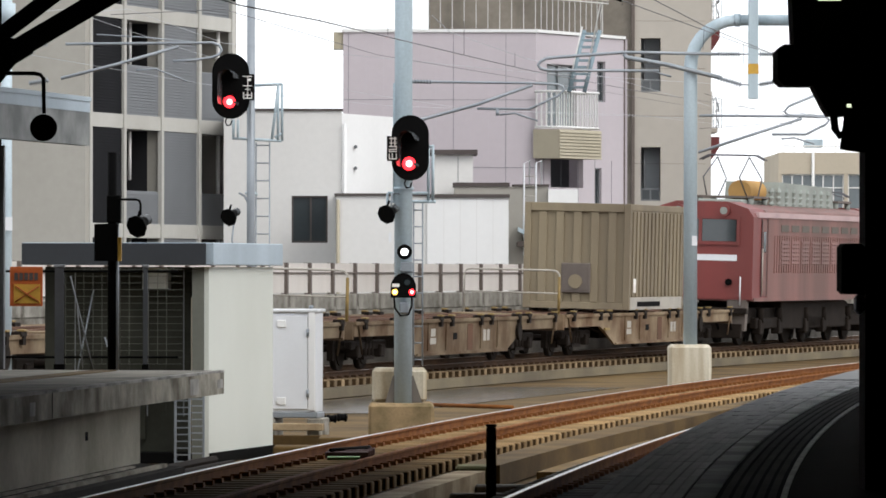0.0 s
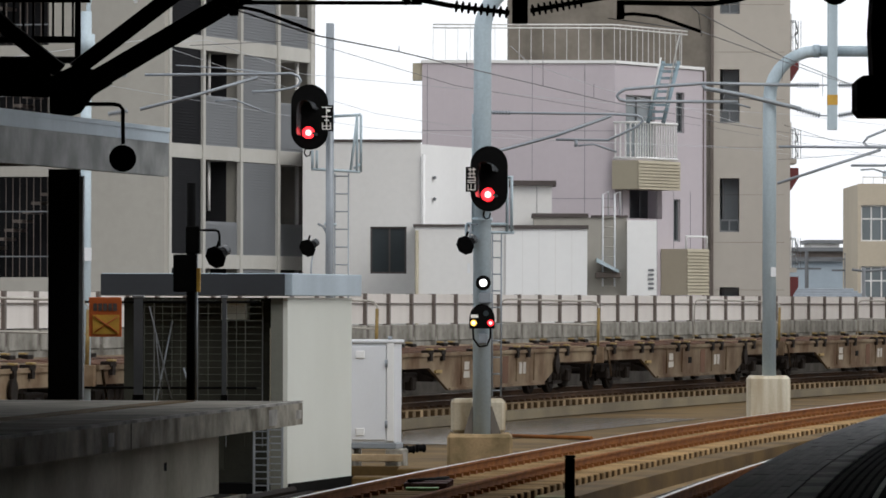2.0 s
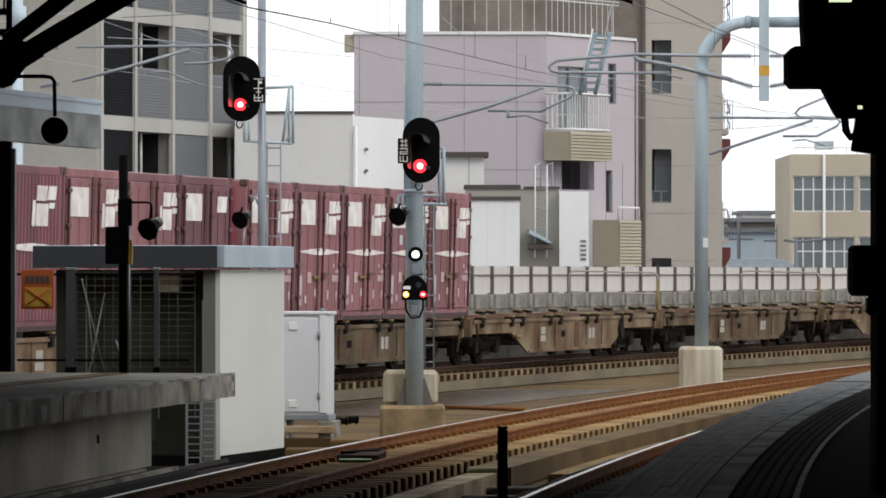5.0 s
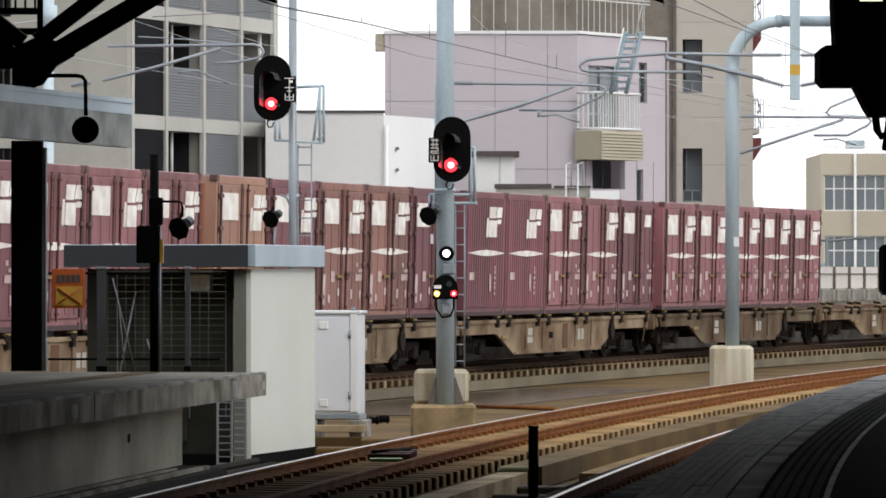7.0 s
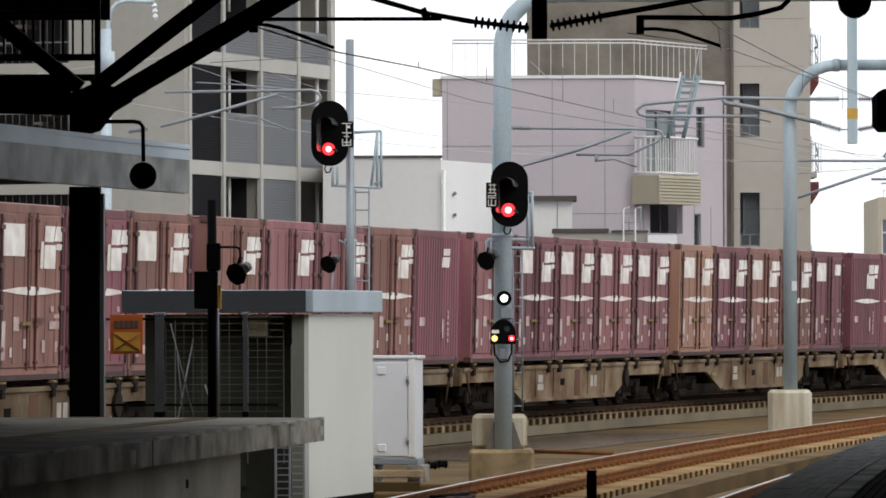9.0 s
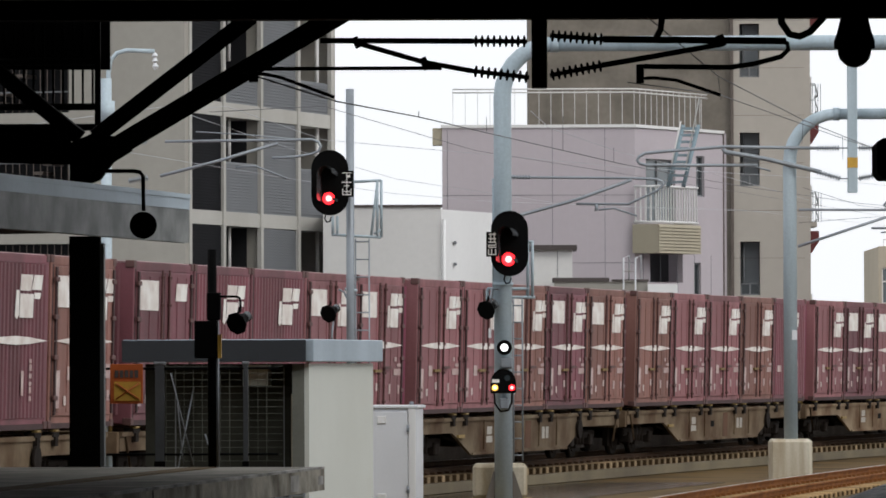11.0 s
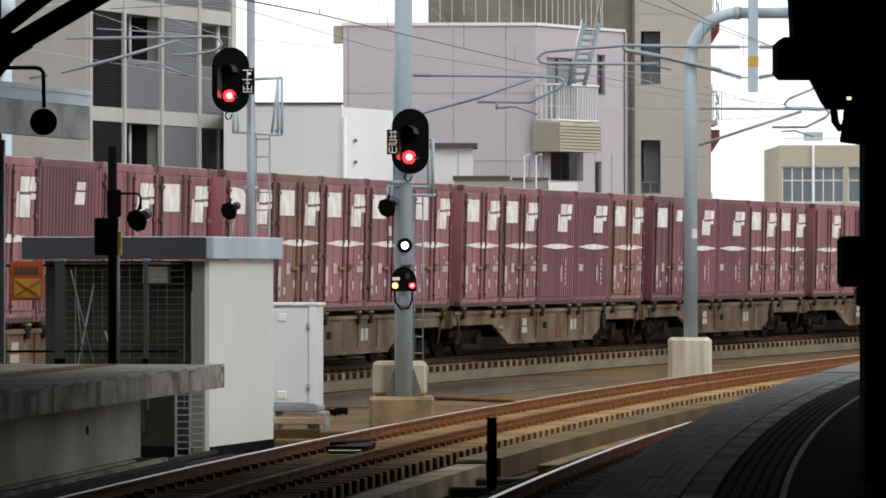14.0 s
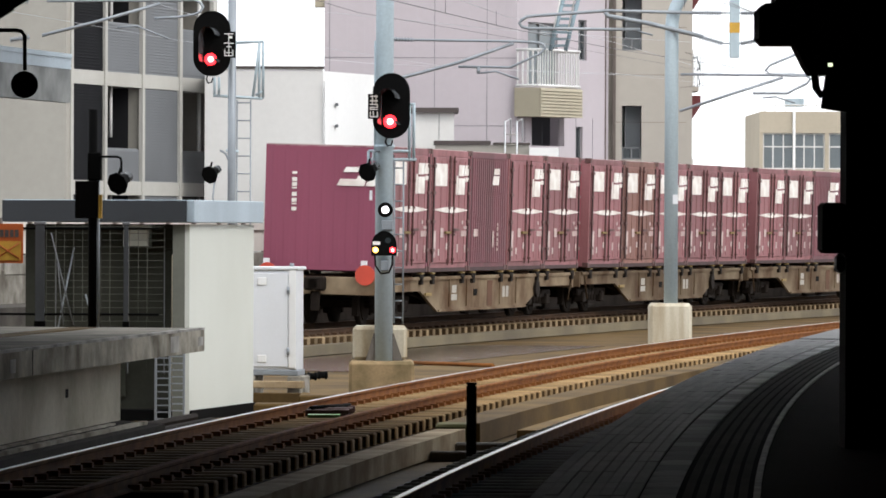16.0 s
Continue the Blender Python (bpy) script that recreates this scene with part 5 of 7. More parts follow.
# steep roof stair
for p in ([(4.96, 167, 7.294), (5.43, 167.6, 9.123)], [(5.411, 167, 7.294), (5.883, 167.6, 9.123)]):
    part("stair_string", tube([(mx(x), y - 168, z) for x, y, z in p], 0.085, 4), M_STAIR, mv)
for p in ([(5.478, 167, 7.878), (5.916, 167.6, 9.944), (5.916, 167.6, 9.123)], [(5.043, 167, 7.878), (5.363, 167.6, 9.24)]):
    part("stair_handrail", tube([(mx(x), y - 168, z) for x, y, z in p], 0.022, 6), M_WALLWHITE, mv)
for i in range(9):
    f = (i + 0.5) / 9
    x = mx(4.96) + 0.451 * f
    z = 7.294 + 1.804 * f
    part("stair_tread", box(x, x + 0.451, -0.98 + 0.5 * f, -0.70 + 0.5 * f, z, z + 0.07), M_STAIR, mv)
# stair bulkhead door shade
part("door", box(1.1, 1.7, 0.9, 0.95, 4.499, 5.315), M_GLASS, side)

# tower block
TD = 190.0
tw = placed("tower_block", "grey-brown tiled tower block with deep window recesses", 7.847, TD, 0)
tx = lambda v: v - 7.847
holes = [(tx(8.056), tx(8.721), 8.023 - 3.667 * k, 9.828 - 3.667 * k) for k in range(-2, 4)]
part("front_wall", pierced(0, tx(10.222), GROUND_Z, 24, holes, 0.35), M_TOWER, tw)
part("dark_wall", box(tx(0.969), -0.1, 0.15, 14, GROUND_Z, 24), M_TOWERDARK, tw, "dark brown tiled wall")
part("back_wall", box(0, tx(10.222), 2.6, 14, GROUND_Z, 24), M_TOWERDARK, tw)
part("end_wall", box(tx(10.222), tx(10.222) + 0.2, 0.02, 14, GROUND_Z, 24), M_TOWER, tw)
part("corner_strip", box(-0.1, 0.0, -0.05, 0.3, GROUND_Z, 24), M_POSTB, tw)
for i in range(40):
    z = GROUND_Z + 0.8 * i
    part("tile_joint", box(0, tx(10.222), -0.006, 0.0, z, z + 0.012), M_TOWERDARK, tw) if i % 2 else None
for a, b, z0, z1 in holes:
    part("opening_side", box(a + 0.12, a + 0.17, 0.36, 2.5, z0, z1), M_LOUVRE, tw)
    part("opening_back", box(a, b, 0.8, 0.85, z0, z1), M_INNER, tw)
    window(tw, a, b, z0, z0 + 0.42, 0.2, ((a + b) / 2,), ())
# side balconies of the tower
for k in range(-2, 4):
    zc = 6.826 - 3.667 * k
    bl = part("balcony", box(tx(10.222) + 0.2, tx(10.678), 0.6, 3.0, zc - 0.15, zc), M_TOWER, tw)
    part("valance", prism([(0, 0), (0.55, 0), (0.55, -0.35), (0.3, -0.75), (0, -0.75)], 0.5, 0.65, "y"), M_VALANCE, bl, "dark red balcony valance").matrix_basis = pose(tx(10.184), 0, zc - 0.3)
    part("balcony_panel", box(tx(10.222) + 0.2, tx(10.526), 0.95, 1.0, zc, zc + 1.25), M_WALLWHITE, bl, "pale balcony screen")
    for z in (0.45, 0.95, 1.0):
        part("rail", tube([(tx(10.222) + 0.2, 0.62, zc + z), (tx(10.621), 0.62, zc + z), (tx(10.678) + 0.05, 0.8, zc + z - 0.35), (tx(10.678) + 0.05, 2.9, zc + z - 0.35)], 0.02, 6), M_INNER, bl)
    for i in range(5):
        xx = tx(10.222) + 0.22 + i * 0.09
        part("baluster", box(xx, xx + 0.02, 0.61, 0.63, zc, zc + 1.0), M_LOUVRE, bl)

# far office and roofs
OD = 300.0
of = placed("office_building", "beige office block with ribbon windows and rooftop rail", 20.04, OD, 0)
ox = lambda v: v - 20.04
oh = [(ox(20.22), ox(23.52), 5.24, 7.16), (ox(23.73), ox(28.08), 5.24, 7.16), (ox(20.22), ox(23.52), 1.88, 3.92), (ox(23.73), ox(28.08), 1.88, 3.92)]
part("wall", pierced(0, ox(28.68), GROUND_Z, 8.3, oh, 0.4), M_BEIGE, of)
part("roof", box(0, ox(28.68), 0.4, 12, 8.18, 8.27), M_BEIGE, of)
part("end_wall", box(0, 0.3, 0.4, 12, GROUND_Z, 8.18), M_BEIGE, of)
part("room", box(0.3, ox(28.68), 2.2, 2.4, GROUND_Z, 8.06), M_GLASSPALE, of)
for a, b, z0, z1 in oh:
    window(of, a, b, z0, z1, 0.2, [a + (b - a) * i / 6 for i in range(1, 6)], [z0 + (z1 - z0) * 0.62], M_WALLWHITE, M_GLASSPALE, 0.07)
part("drain_pipe", tube([(ox(21.87), -0.1, GROUND_Z), (ox(21.87), -0.1, 8.3)], 0.08, 6), M_WALLWHITE, of)
part("tank", box(ox(21.54), ox(22.47), 1, 2.5, 8.6, 9.02), M_GALV, of)
for i in range(14):
    part("roof_post", box(0.3 + i * 0.55, 0.34 + i * 0.55, 0.6, 0.64, 8.27, 8.66), M_WALLWHITE, of)
part("roof_rail", tube([(0.3, 0.62, 8.66), (8, 0.62, 8.66)], 0.03, 6), M_WALLWHITE, of)
for x0, x1, y, z, m, nm, lb in (
        (17.853, 22.143, 330, 4.376, M_BLUEGREY, "grey_house", "pale blue-grey house with a flat parapet"),
        (20.016, 24.336, 360, 5.24, M_POSTB, "brown_house", "distant dark brown house front"),
        (23.44, 25.44, 400, 6.16, M_WALLWHITE, "distant_house", "small distant white house among the roofs")):
    h = tagged(empty(nm), lb, "house")
    part("wall", box(x0, x1, y, y + 9, GROUND_Z, z), m, h)
    part("roof", box(x0 - 0.3, x1 + 0.3, y - 0.3, y + 9.3, z, z + 0.25), M_LOUVRE, h)
tr = tagged(empty("tiled_roof_house"), "low house with a grey tiled hip roof", "house")
part("wall", box(15.689, 19.749, 290, 297, GROUND_Z, 2.116), M_WALLGREIGE, tr)
for i in range(5):
    f = i / 5
    part("tile_course", box(15.486 + f * 0.9, 20.039 - f * 1.0, 289.6 + f * 1.6, 290.1 + f * 1.6, 2.058 + f * 0.62, 2.058 + f * 0.62 + 0.16, 0.02), M_PIPE, tr)
for px_, dd, top in ((17.918, 310, 4.79), (20.088, 310, 4.697)):
    up = tagged(empty("utility_pole"), "distant grey concrete utility pole with crossarms", "utility pole")
    part("pole", tube([(px_, dd, GROUND_Z), (px_, dd, top)], 0.16, 8, None, True, 0.1), M_LOUVRE, up)
    for k in range(2):
        part("crossarm", box(px_ - 0.8, px_ + 0.8, dd - 0.05, dd + 0.05, top - 0.4 - k * 0.6, top - 0.3 - k * 0.6), M_LOUVRE, up)

sl = tagged(empty("street_lamp"), "slim dark street lamp with a long arm by the office", "street lamp")
part("post", tube([(16.975, 250, GROUND_Z), (16.975, 250, 3.55)], 0.12, 8, None, True, 0.08), M_LOUVRE, sl)
part("arm", tube([(16.45, 250, 3.45), (16.975, 250, 3.375), (18.775, 250, 3.525)], 0.06, 6), M_LOUVRE, sl)
part("lamp_head", box(18.275, 18.9, 249.85, 250.15, 3.45, 3.6, 0.03), M_LOUVRE, sl)

# ---------- trackside: poles, signals, hut, cabinets ----------
def bent_pole(name, label, x, y, r, zb, bend_z, reach, up=0.75, beam=0.0):
    top = tagged(empty(name), label, "line pole")
    pts = [(x, y, zb), (x, y, bend_z - up)]
    pts += [(x + up - up * math.cos(radians(a)), y, bend_z - up + up * math.sin(radians(a))) for a in range(12, 91, 13)]
    part("mast", tube(pts, r, 16, None, True, r * 0.82), M_GALV, top, "galvanised bent pipe mast")
    part("beam", tube([(x + up - 0.05, y, bend_z), (x + reach, y, bend_z)], beam or r * 0.8, 14), M_GALV, top, "horizontal pipe beam")
    part("collar", tube([(x + up - 0.06, y, bend_z), (x + up + 0.06, y, bend_z)], r * 0.95, 14), M_GALV, top)
    return top


PD = 78.0
pole = bent_pole("signal_mast", "galvanised bent-pipe line mast carrying signals on a pedestal", 0.031, PD, 0.125, 0.175, 6.45, 12.5, 0.72, 0.105)
part("base_gusset", prism([(-0.218, 0.177), (0.296, 0.177), (0.171, 0.551), (-0.109, 0.551)], PD - 0.02, PD + 0.02, "y"), M_BROWNREC, pole, "flared steel foot bracket")
part("band", tube([(0.031, PD, 3.108), (0.031, PD, 3.154)], 0.145, 14), M_GALV, pole)
part("label_plate", box(-0.172, -0.133, PD - 0.14, PD - 0.13, 2.39, 2.523), M_WHITE, pole)
# ladder behind the mast
for vx in (806, 822):
    part("ladder_rail", tube([(0.172 + (vx - 806) * 0.0078, PD + 0.2, 0.69), (0.172 + (vx - 806) * 0.0078, PD + 0.2, 2.952)], 0.012, 6), M_PIPE, pole)
for i in range(10):
    z = 0.768 + i * 0.23
    part("rung", tube([(0.172, PD + 0.2, z), (0.296, PD + 0.2, z)], 0.010, 6), M_PIPE, pole)
# work platform frame
for pts in ([(-0.187, 78, 3.069), (0.398, 78, 3.069)], [(-0.187, 78, 2.952), (0.476, 78, 2.952)], [(0.437, 78, 2.952), (0.437, 78, 3.732)], [(0.374, 78, 2.952), (0.374, 78, 3.716)], [(-0.187, 78, 3.069), (-0.187, 78, 2.858)], [(0.374, 78, 3.716), (0.452, 78, 3.716)], [(-0.094, 78, 2.952), (-0.094, 78, 4.59)]):
    part("frame_bar", tube(pts, 0.022, 6), M_GALV, pole)
pd = tagged(empty("pedestal"), "rust-stained pale concrete pedestal of the signal mast", "pedestal")
part("upper_block", box(-0.398, 0.359, PD + 0.14, PD + 0.85, 0.175, 0.651, 0.05), M_PED, pd)
part("lower_block", box(-0.445, 0.452, PD - 0.5, PD + 0.92, FLOOR_Z - 0.02, 0.175, 0.04), M_PEDLOW, pd, "rust-brown lower block")

QD = 111.0
far_pole = bent_pole("line_mast", "galvanised bent-pipe line mast on a concrete pedestal", 5.683, QD, 0.135, 0.557, 6.93, 10.0, 0.92)
part("label_plate", box(5.705, 5.805, QD - 0.15, QD - 0.14, 2.499, 2.688), M_WHITE, far_pole)
part("drop_post", box(6.804, 6.993, QD - 0.36, QD - 0.18, 5.374, 10.68, 0.01), M_GALV, far_pole)
part("drop_band", box(6.799, 6.999, QD - 0.365, QD - 0.175, 5.863, 6.063), M_YELLOW, far_pole, "yellow marker band")
p2 = tagged(empty("pedestal"), "pale streaked concrete pedestal of the line mast", "pedestal")
part("block", box(5.25, 6.083, QD - 0.4, QD + 0.42, FLOOR_Z - 0.02, 0.557, 0.06), M_PED, p2)

LD = 86.0
lp = tagged(empty("signal_post"), "slim grey signal post with a ladder and cage", "signal post")
part("post", tube([(-2.288, LD, FLOOR_Z - 0.02), (-2.288, LD, 6.231)], 0.064, 12), M_PIPE, lp)
for vx in (527, 551):
    part("ladder_rail", tube([(-2.21 + (vx - 527) * 0.0086, LD + 0.05, FLOOR_Z), (-2.21 + (vx - 527) * 0.0086, LD + 0.05, 3.952)], 0.012, 6), M_PIPE, lp)
for i in range(15):
    z = 0.125 + i * 0.27
    part("rung", tube([(-2.21, LD + 0.05, z), (-2.004, LD + 0.05, z)], 0.011, 6), M_PIPE, lp)
for pts in ([(-2.571, 86, 4.012), (-1.823, 86, 3.969)], [(-1.875, 86, 3.969), (-1.875, 86, 4.838)], [(-1.815, 86, 3.969), (-1.815, 86, 4.838)], [(-2.27, 86, 4.812), (-1.815, 86, 4.838)], [(-1.969, 86, 3.995), (-1.875, 86, 4.769)], [(-2.554, 86, 4.012), (-2.554, 86, 4.296)], [(-2.485, 86, 4.012), (-2.485, 86, 4.296)], [(-1.926, 86, 4.021), (-1.823, 86, 4.081)], [(-2.374, 86, 3.178), (-2.184, 86, 3.161)]):
    part("cage_bar", tube(pts, 0.022, 6), M_GALV, lp)
part("cable", tube([(-2.468, 86, 3.178), (-2.382, 86, 3.135), (-2.305, 86, 2.963), (-2.245, 86, 2.748), (-2.253, 86, 2.602), (-2.322, 86, 2.49)], 0.018, 6), M_PIPE, lp)


def stadium(w, h, n=14):
    r = w / 2
    return [(r * math.cos(radians(a)), h / 2 - r + r * math.sin(radians(a))) for a in np.linspace(0, 180, n)] + [(r * math.cos(radians(a)), -h / 2 + r + r * math.sin(radians(a))) for a in np.linspace(180, 360, n)]


def disc(x, y, z, r, d, n=18):
    return tube([(x, y, z), (x, y + d, z)], r, n)


def stroke_plate(parent, x, y, z, w, h, strokes):
    pl = part("plate", box(x - w / 2, x + w / 2, y, y + 0.02, z - h / 2, z + h / 2), M_BLACK, parent, "black plate with white characters")
    for a, b, c, d in strokes:
        part("stroke", box(x + min(a, c) * w - 0.006, x + max(a, c) * w + 0.006, y - 0.006, y - 0.001, z + min(b, d) * h - 0.006, z + max(b, d) * h + 0.006), M_MARK, pl)


def signal(x, y, z, w, h, lamp_dx, lamp_z, label, hood_z):
    top = tagged(empty("railway_signal"), label, "railway signal", "colour light signals")
    part("backboard", prism([(x + a, z + b) for a, b in stadium(w, h)], y, y + 0.06, "y"), M_BLACK, top)
    lx_, lz_ = x + lamp_dx, z + lamp_z
    # long visor tunnel round the lamps, turned a little aside
    cz_ = lz_ + hood_z / 2
    ring = stadium(0.25, hood_z + 0.27, 10)
    bm = bmesh.new()
    back = [bm.verts.new((lx_ + 0.015 + a, y, cz_ + b)) for a, b in ring]
    front = [bm.verts.new((lx_ - 0.055 + a * 0.95, y - 0.26, cz_ + 0.02 + b * 0.97)) for a, b in ring]
    for i in range(len(ring) - 1):
        if not 11 <= i <= 17:
            bm.faces.new((back[i], back[i + 1], front[i + 1], front[i]))
    part("visor", bm, M_VISOR, top, "satin black lamp visor")
    part("lens", disc(lx_, y - 0.02, lz_ + hood_z, 0.085, 0.02), M_BLACK, top, "unlit dark lens")
    lamp = part("lamp", disc(lx_, y - 0.03, lz_, 0.092, 0.03), M_RED_ON, top, "lit red lamp")
    part("lamp_core", disc(lx_, y - 0.036, lz_, 0.045, 0.005), M_RED_CORE, lamp)
    part("bracket", box(x + (0.05 if x < -1 else -0.05), x + (0.36 if x < -1 else 0.02), y + 0.2, y + 0.55, z - 0.06, z + 0.06), M_GALV, top)
    box_ = box(x - 0.12, x + 0.12, y + 0.06, y + 0.3, z - h * 0.35, z + h * 0.35, 0.02)
    part("case", box_, M_BLACK, top)
    part("cable", tube([(x - 0.06, y, z - h / 2 + 0.02), (x - 0.08, y, z - h / 2 - 0.05), (x - 0.05, y, z - h / 2 - 0.10), (x, y, z - h / 2 - 0.09), (x + 0.02, y, z - h / 2 - 0.02)], 0.012, 6), M_BLACK, top)
    return top


s1_ = signal(0.124, PD - 0.40, 3.686, 0.513, 0.901, -0.016, -0.218, "black oval railway signal showing red on the pipe mast", 0.30)
stroke_plate(s1_, -0.116, 77.3, 3.67, 0.162, 0.34, [(-0.28, 0.40, 0.30, 0.40), (-0.28, 0.22, 0.30, 0.22), (-0.12, 0.45, -0.12, 0.12), (0.18, 0.45, 0.18, 0.12), (-0.3, 0.08, 0.3, 0.08), (0.3, 0.08, 0.3, -0.04), (-0.3, -0.04, 0.3, -0.04), (-0.3, -0.04, -0.3, -0.12), (-0.3, -0.12, 0.3, -0.12), (-0.3, -0.22, -0.3, -0.42), (-0.05, -0.2, -0.05, -0.42), (0.3, -0.22, 0.3, -0.42), (-0.3, -0.42, 0.3, -0.42)])
s2_ = signal(-2.582, 85.5, 4.787, 0.564, 0.992, -0.017, -0.239, "black oval railway signal showing red on the slim post", 0.34)
stroke_plate(s2_, -2.317, 85.2, 4.76, 0.204, 0.392, [(-0.32, 0.42, 0.32, 0.42), (0.0, 0.42, 0.0, 0.16), (0.0, 0.32, 0.22, 0.26), (-0.32, 0.06, 0.32, 0.06), (0.0, 0.12, 0.0, -0.14), (-0.16, -0.08, 0.16, -0.08), (-0.3, -0.2, -0.3, -0.42), (0.0, -0.18, 0.0, -0.42), (0.3, -0.2, 0.3, -0.42), (-0.3, -0.42, 0.3, -0.42), (-0.2, -0.3, 0.2, -0.3)])

# small white lamp and the two-lamp shunting signal
wl = tagged(empty("marker_lamp"), "round black marker lamp glowing white on the mast", "marker lamp")
part("housing", disc(0.047, PD - 0.36, 2.256, 0.105, 0.14), M_BLACK, wl)
part("lamp", disc(0.047, PD - 0.375, 2.256, 0.052, 0.012), M_WHITE_ON, wl, "lit white lamp")
part("bracket", box(-0.008, 0.163, PD - 0.34, PD - 0.10, 1.969, 2.124, 0.02), M_PIPE, wl)
sh = tagged(empty("shunting_signal"), "black half-round shunting signal with amber and red lamps", "shunting signal")
part("housing", prism([(0.031 + a, b) for a, b in [(-0.175, 1.627), (0.175, 1.627)] + [(q * 0.175, 1.767 + w * 0.2) for q, w in [(math.cos(radians(v)), math.sin(radians(v))) for v in range(0, 181, 15)]]], PD - 0.38, PD - 0.26, "y"), M_BLACK, sh)
part("lamp", disc(-0.085, PD - 0.395, 1.705, 0.042, 0.014), M_AMBER_ON, sh, "lit amber lamp")
part("lamp_core", disc(-0.085, PD - 0.40, 1.705, 0.022, 0.005), M_AMBER_CORE, sh)
part("lamp", disc(0.148, PD - 0.395, 1.705, 0.042, 0.014), M_RED_ON, sh, "lit red lamp")
part("lamp_core", disc(0.148, PD - 0.40, 1.705, 0.022, 0.005), M_RED_CORE, sh)
part("lens", disc(0.085, PD - 0.39, 1.837, 0.04, 0.012), M_GLASS, sh)
part("label_bar", box(-0.124, -0.023, PD - 0.386, PD - 0.381, 1.775, 1.821), M_MARK, sh)
part("cable", tube([(-0.093, 77.6, 1.628), (-0.085, 77.6, 1.488), (-0.008, 77.6, 1.379), (0.101, 77.6, 1.395), (0.147, 77.6, 1.511), (0.147, 77.6, 1.628)], 0.014, 6), M_BLACK, sh)
part("bracket", box(-0.023, 0.109, PD - 0.34, PD - 0.1, 1.409, 1.565, 0.02), M_PIPE, sh)


def loudspeaker(x, y, z, r, label):
    top = tagged(empty("loudspeaker"), label, "loudspeaker", "trackside loudspeakers")
    ax_ = Vector((-0.48, -0.80, -0.36)).normalized()
    c = Vector((x, y, z))
    part("bell", lathe(c - ax_ * r * 1.1, c + ax_ * r * 0.35, [(0.0, r * 0.42), (0.25, r * 0.55), (0.6, r * 0.78), (0.85, r * 0.98), (0.93, r * 1.06), (1.0, r * 1.04)], 8), M_BLACK, top)
    part("driver", lathe(c - ax_ * r * 1.75, c - ax_ * r * 1.05, [(0.0, r * 0.3), (0.15, r * 0.46), (0.9, r * 0.46), (1.0, r * 0.36)], 12), M_VISOR, top, "satin black driver unit")
    part("hanger", tube([c + Vector((0, 0, r * 0.8)), c + Vector((0.02, 0, r * 1.35))], 0.016, 6), M_BLACK, top)
    return top


q1 = loudspeaker(-0.186, PD - 0.3, 2.783, 0.132, "black horn loudspeaker clamped on the signal mast")
part("bracket", tube([(-0.139, PD - 0.28, 2.853), (-0.124, PD - 0.2, 3.062), (-0.016, PD - 0.08, 3.062)], 0.015, 6), M_PIPE, q1)
q2 = loudspeaker(-2.601, LD - 0.2, 2.816, 0.136, "black horn loudspeaker on the slim signal post")
part("bracket", tube([(-2.542, LD - 0.2, 2.697), (-2.567, LD - 0.2, 2.459), (-2.55, LD - 0.2, 2.357)], 0.015, 6), M_PIPE, q2)

# relay hut beside the platform end
HD = 72.0
HUT_TURN = -12.0
hut = tagged(empty("relay_hut", pose(-2.448, HD, 0, 0, 0, HUT_TURN)), "cream relay hut with a blue-grey flat roof beside the platform", "relay hut")
hzb, hzt = FLOOR_Z - 0.02, 2.043
part("side_wall", box(-0.06, 0.0, 0.0, 3.55, hzb, hzt), M_CREAM, hut, "clean cream metal side panel")
part("rear_wall", box(-2.3, -0.06, 3.45, 3.55, hzb, hzt), M_CREAM, hut)
# front wall and door are coloured dark to stand for the hut's shaded front
part("front_wall", box(-2.3, -0.06, 0.5, 0.6, hzb, hzt), M_SHADEPANEL, hut, "front wall in shade-dark grey-green, set back behind a screen")
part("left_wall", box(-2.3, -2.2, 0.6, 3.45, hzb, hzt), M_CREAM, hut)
# corner of the cream hut, its shade put into the grey-green
part("corner_post", box(-0.22, -0.06, 0.0, 0.1, hzb, hzt), M_HUTSHADE, hut, "corner post in a shaded grey-green")
part("roof", box(-2.42, 0.10, -0.15, 3.7, 2.065, 2.353, 0.01), [M_ROOFBLUE], hut, "blue-grey metal roof slab")
# the dark sheet paints the shaded front of the roof slab
part("dark_fascia", box(-2.425, 0.0, -0.17, -0.15, 2.072, 2.346), M_NAVY, hut, "roof fascia in a shade-dark tone")
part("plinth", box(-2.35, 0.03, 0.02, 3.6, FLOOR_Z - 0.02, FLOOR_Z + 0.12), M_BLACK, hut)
part("door", box(-1.65, -0.95, 0.44, 0.50, hzb + 0.3, hzt - 0.25), M_SHADEPANEL, hut, "hut door in shade-dark grey")
for i in range(14):
    z = hzb + 0.9 + i * 0.13
    part("screen_wire", tube([(-0.95, 0.35, z), (-0.12, 0.35, z)], 0.006, 4), M_SHADEPANEL, hut)
part("conduit", tube([(-0.28, 0.3, hzb), (-0.28, 0.3, hzt - 0.4), (-0.24, 0.3, hzt - 0.35), (-0.18, 0.3, hzt - 0.35)], 0.03, 8), M_SIDING, hut)
part("conduit", tube([(-1.9, 0.35, hzb + 0.8), (-1.6, 0.3, hzt - 0.3)], 0.012, 6), M_PIPE, hut)
part("conduit", tube([(-1.2, 0.35, hzb + 0.8), (-1.45, 0.3, hzt - 0.9)], 0.012, 6), M_PIPE, hut)
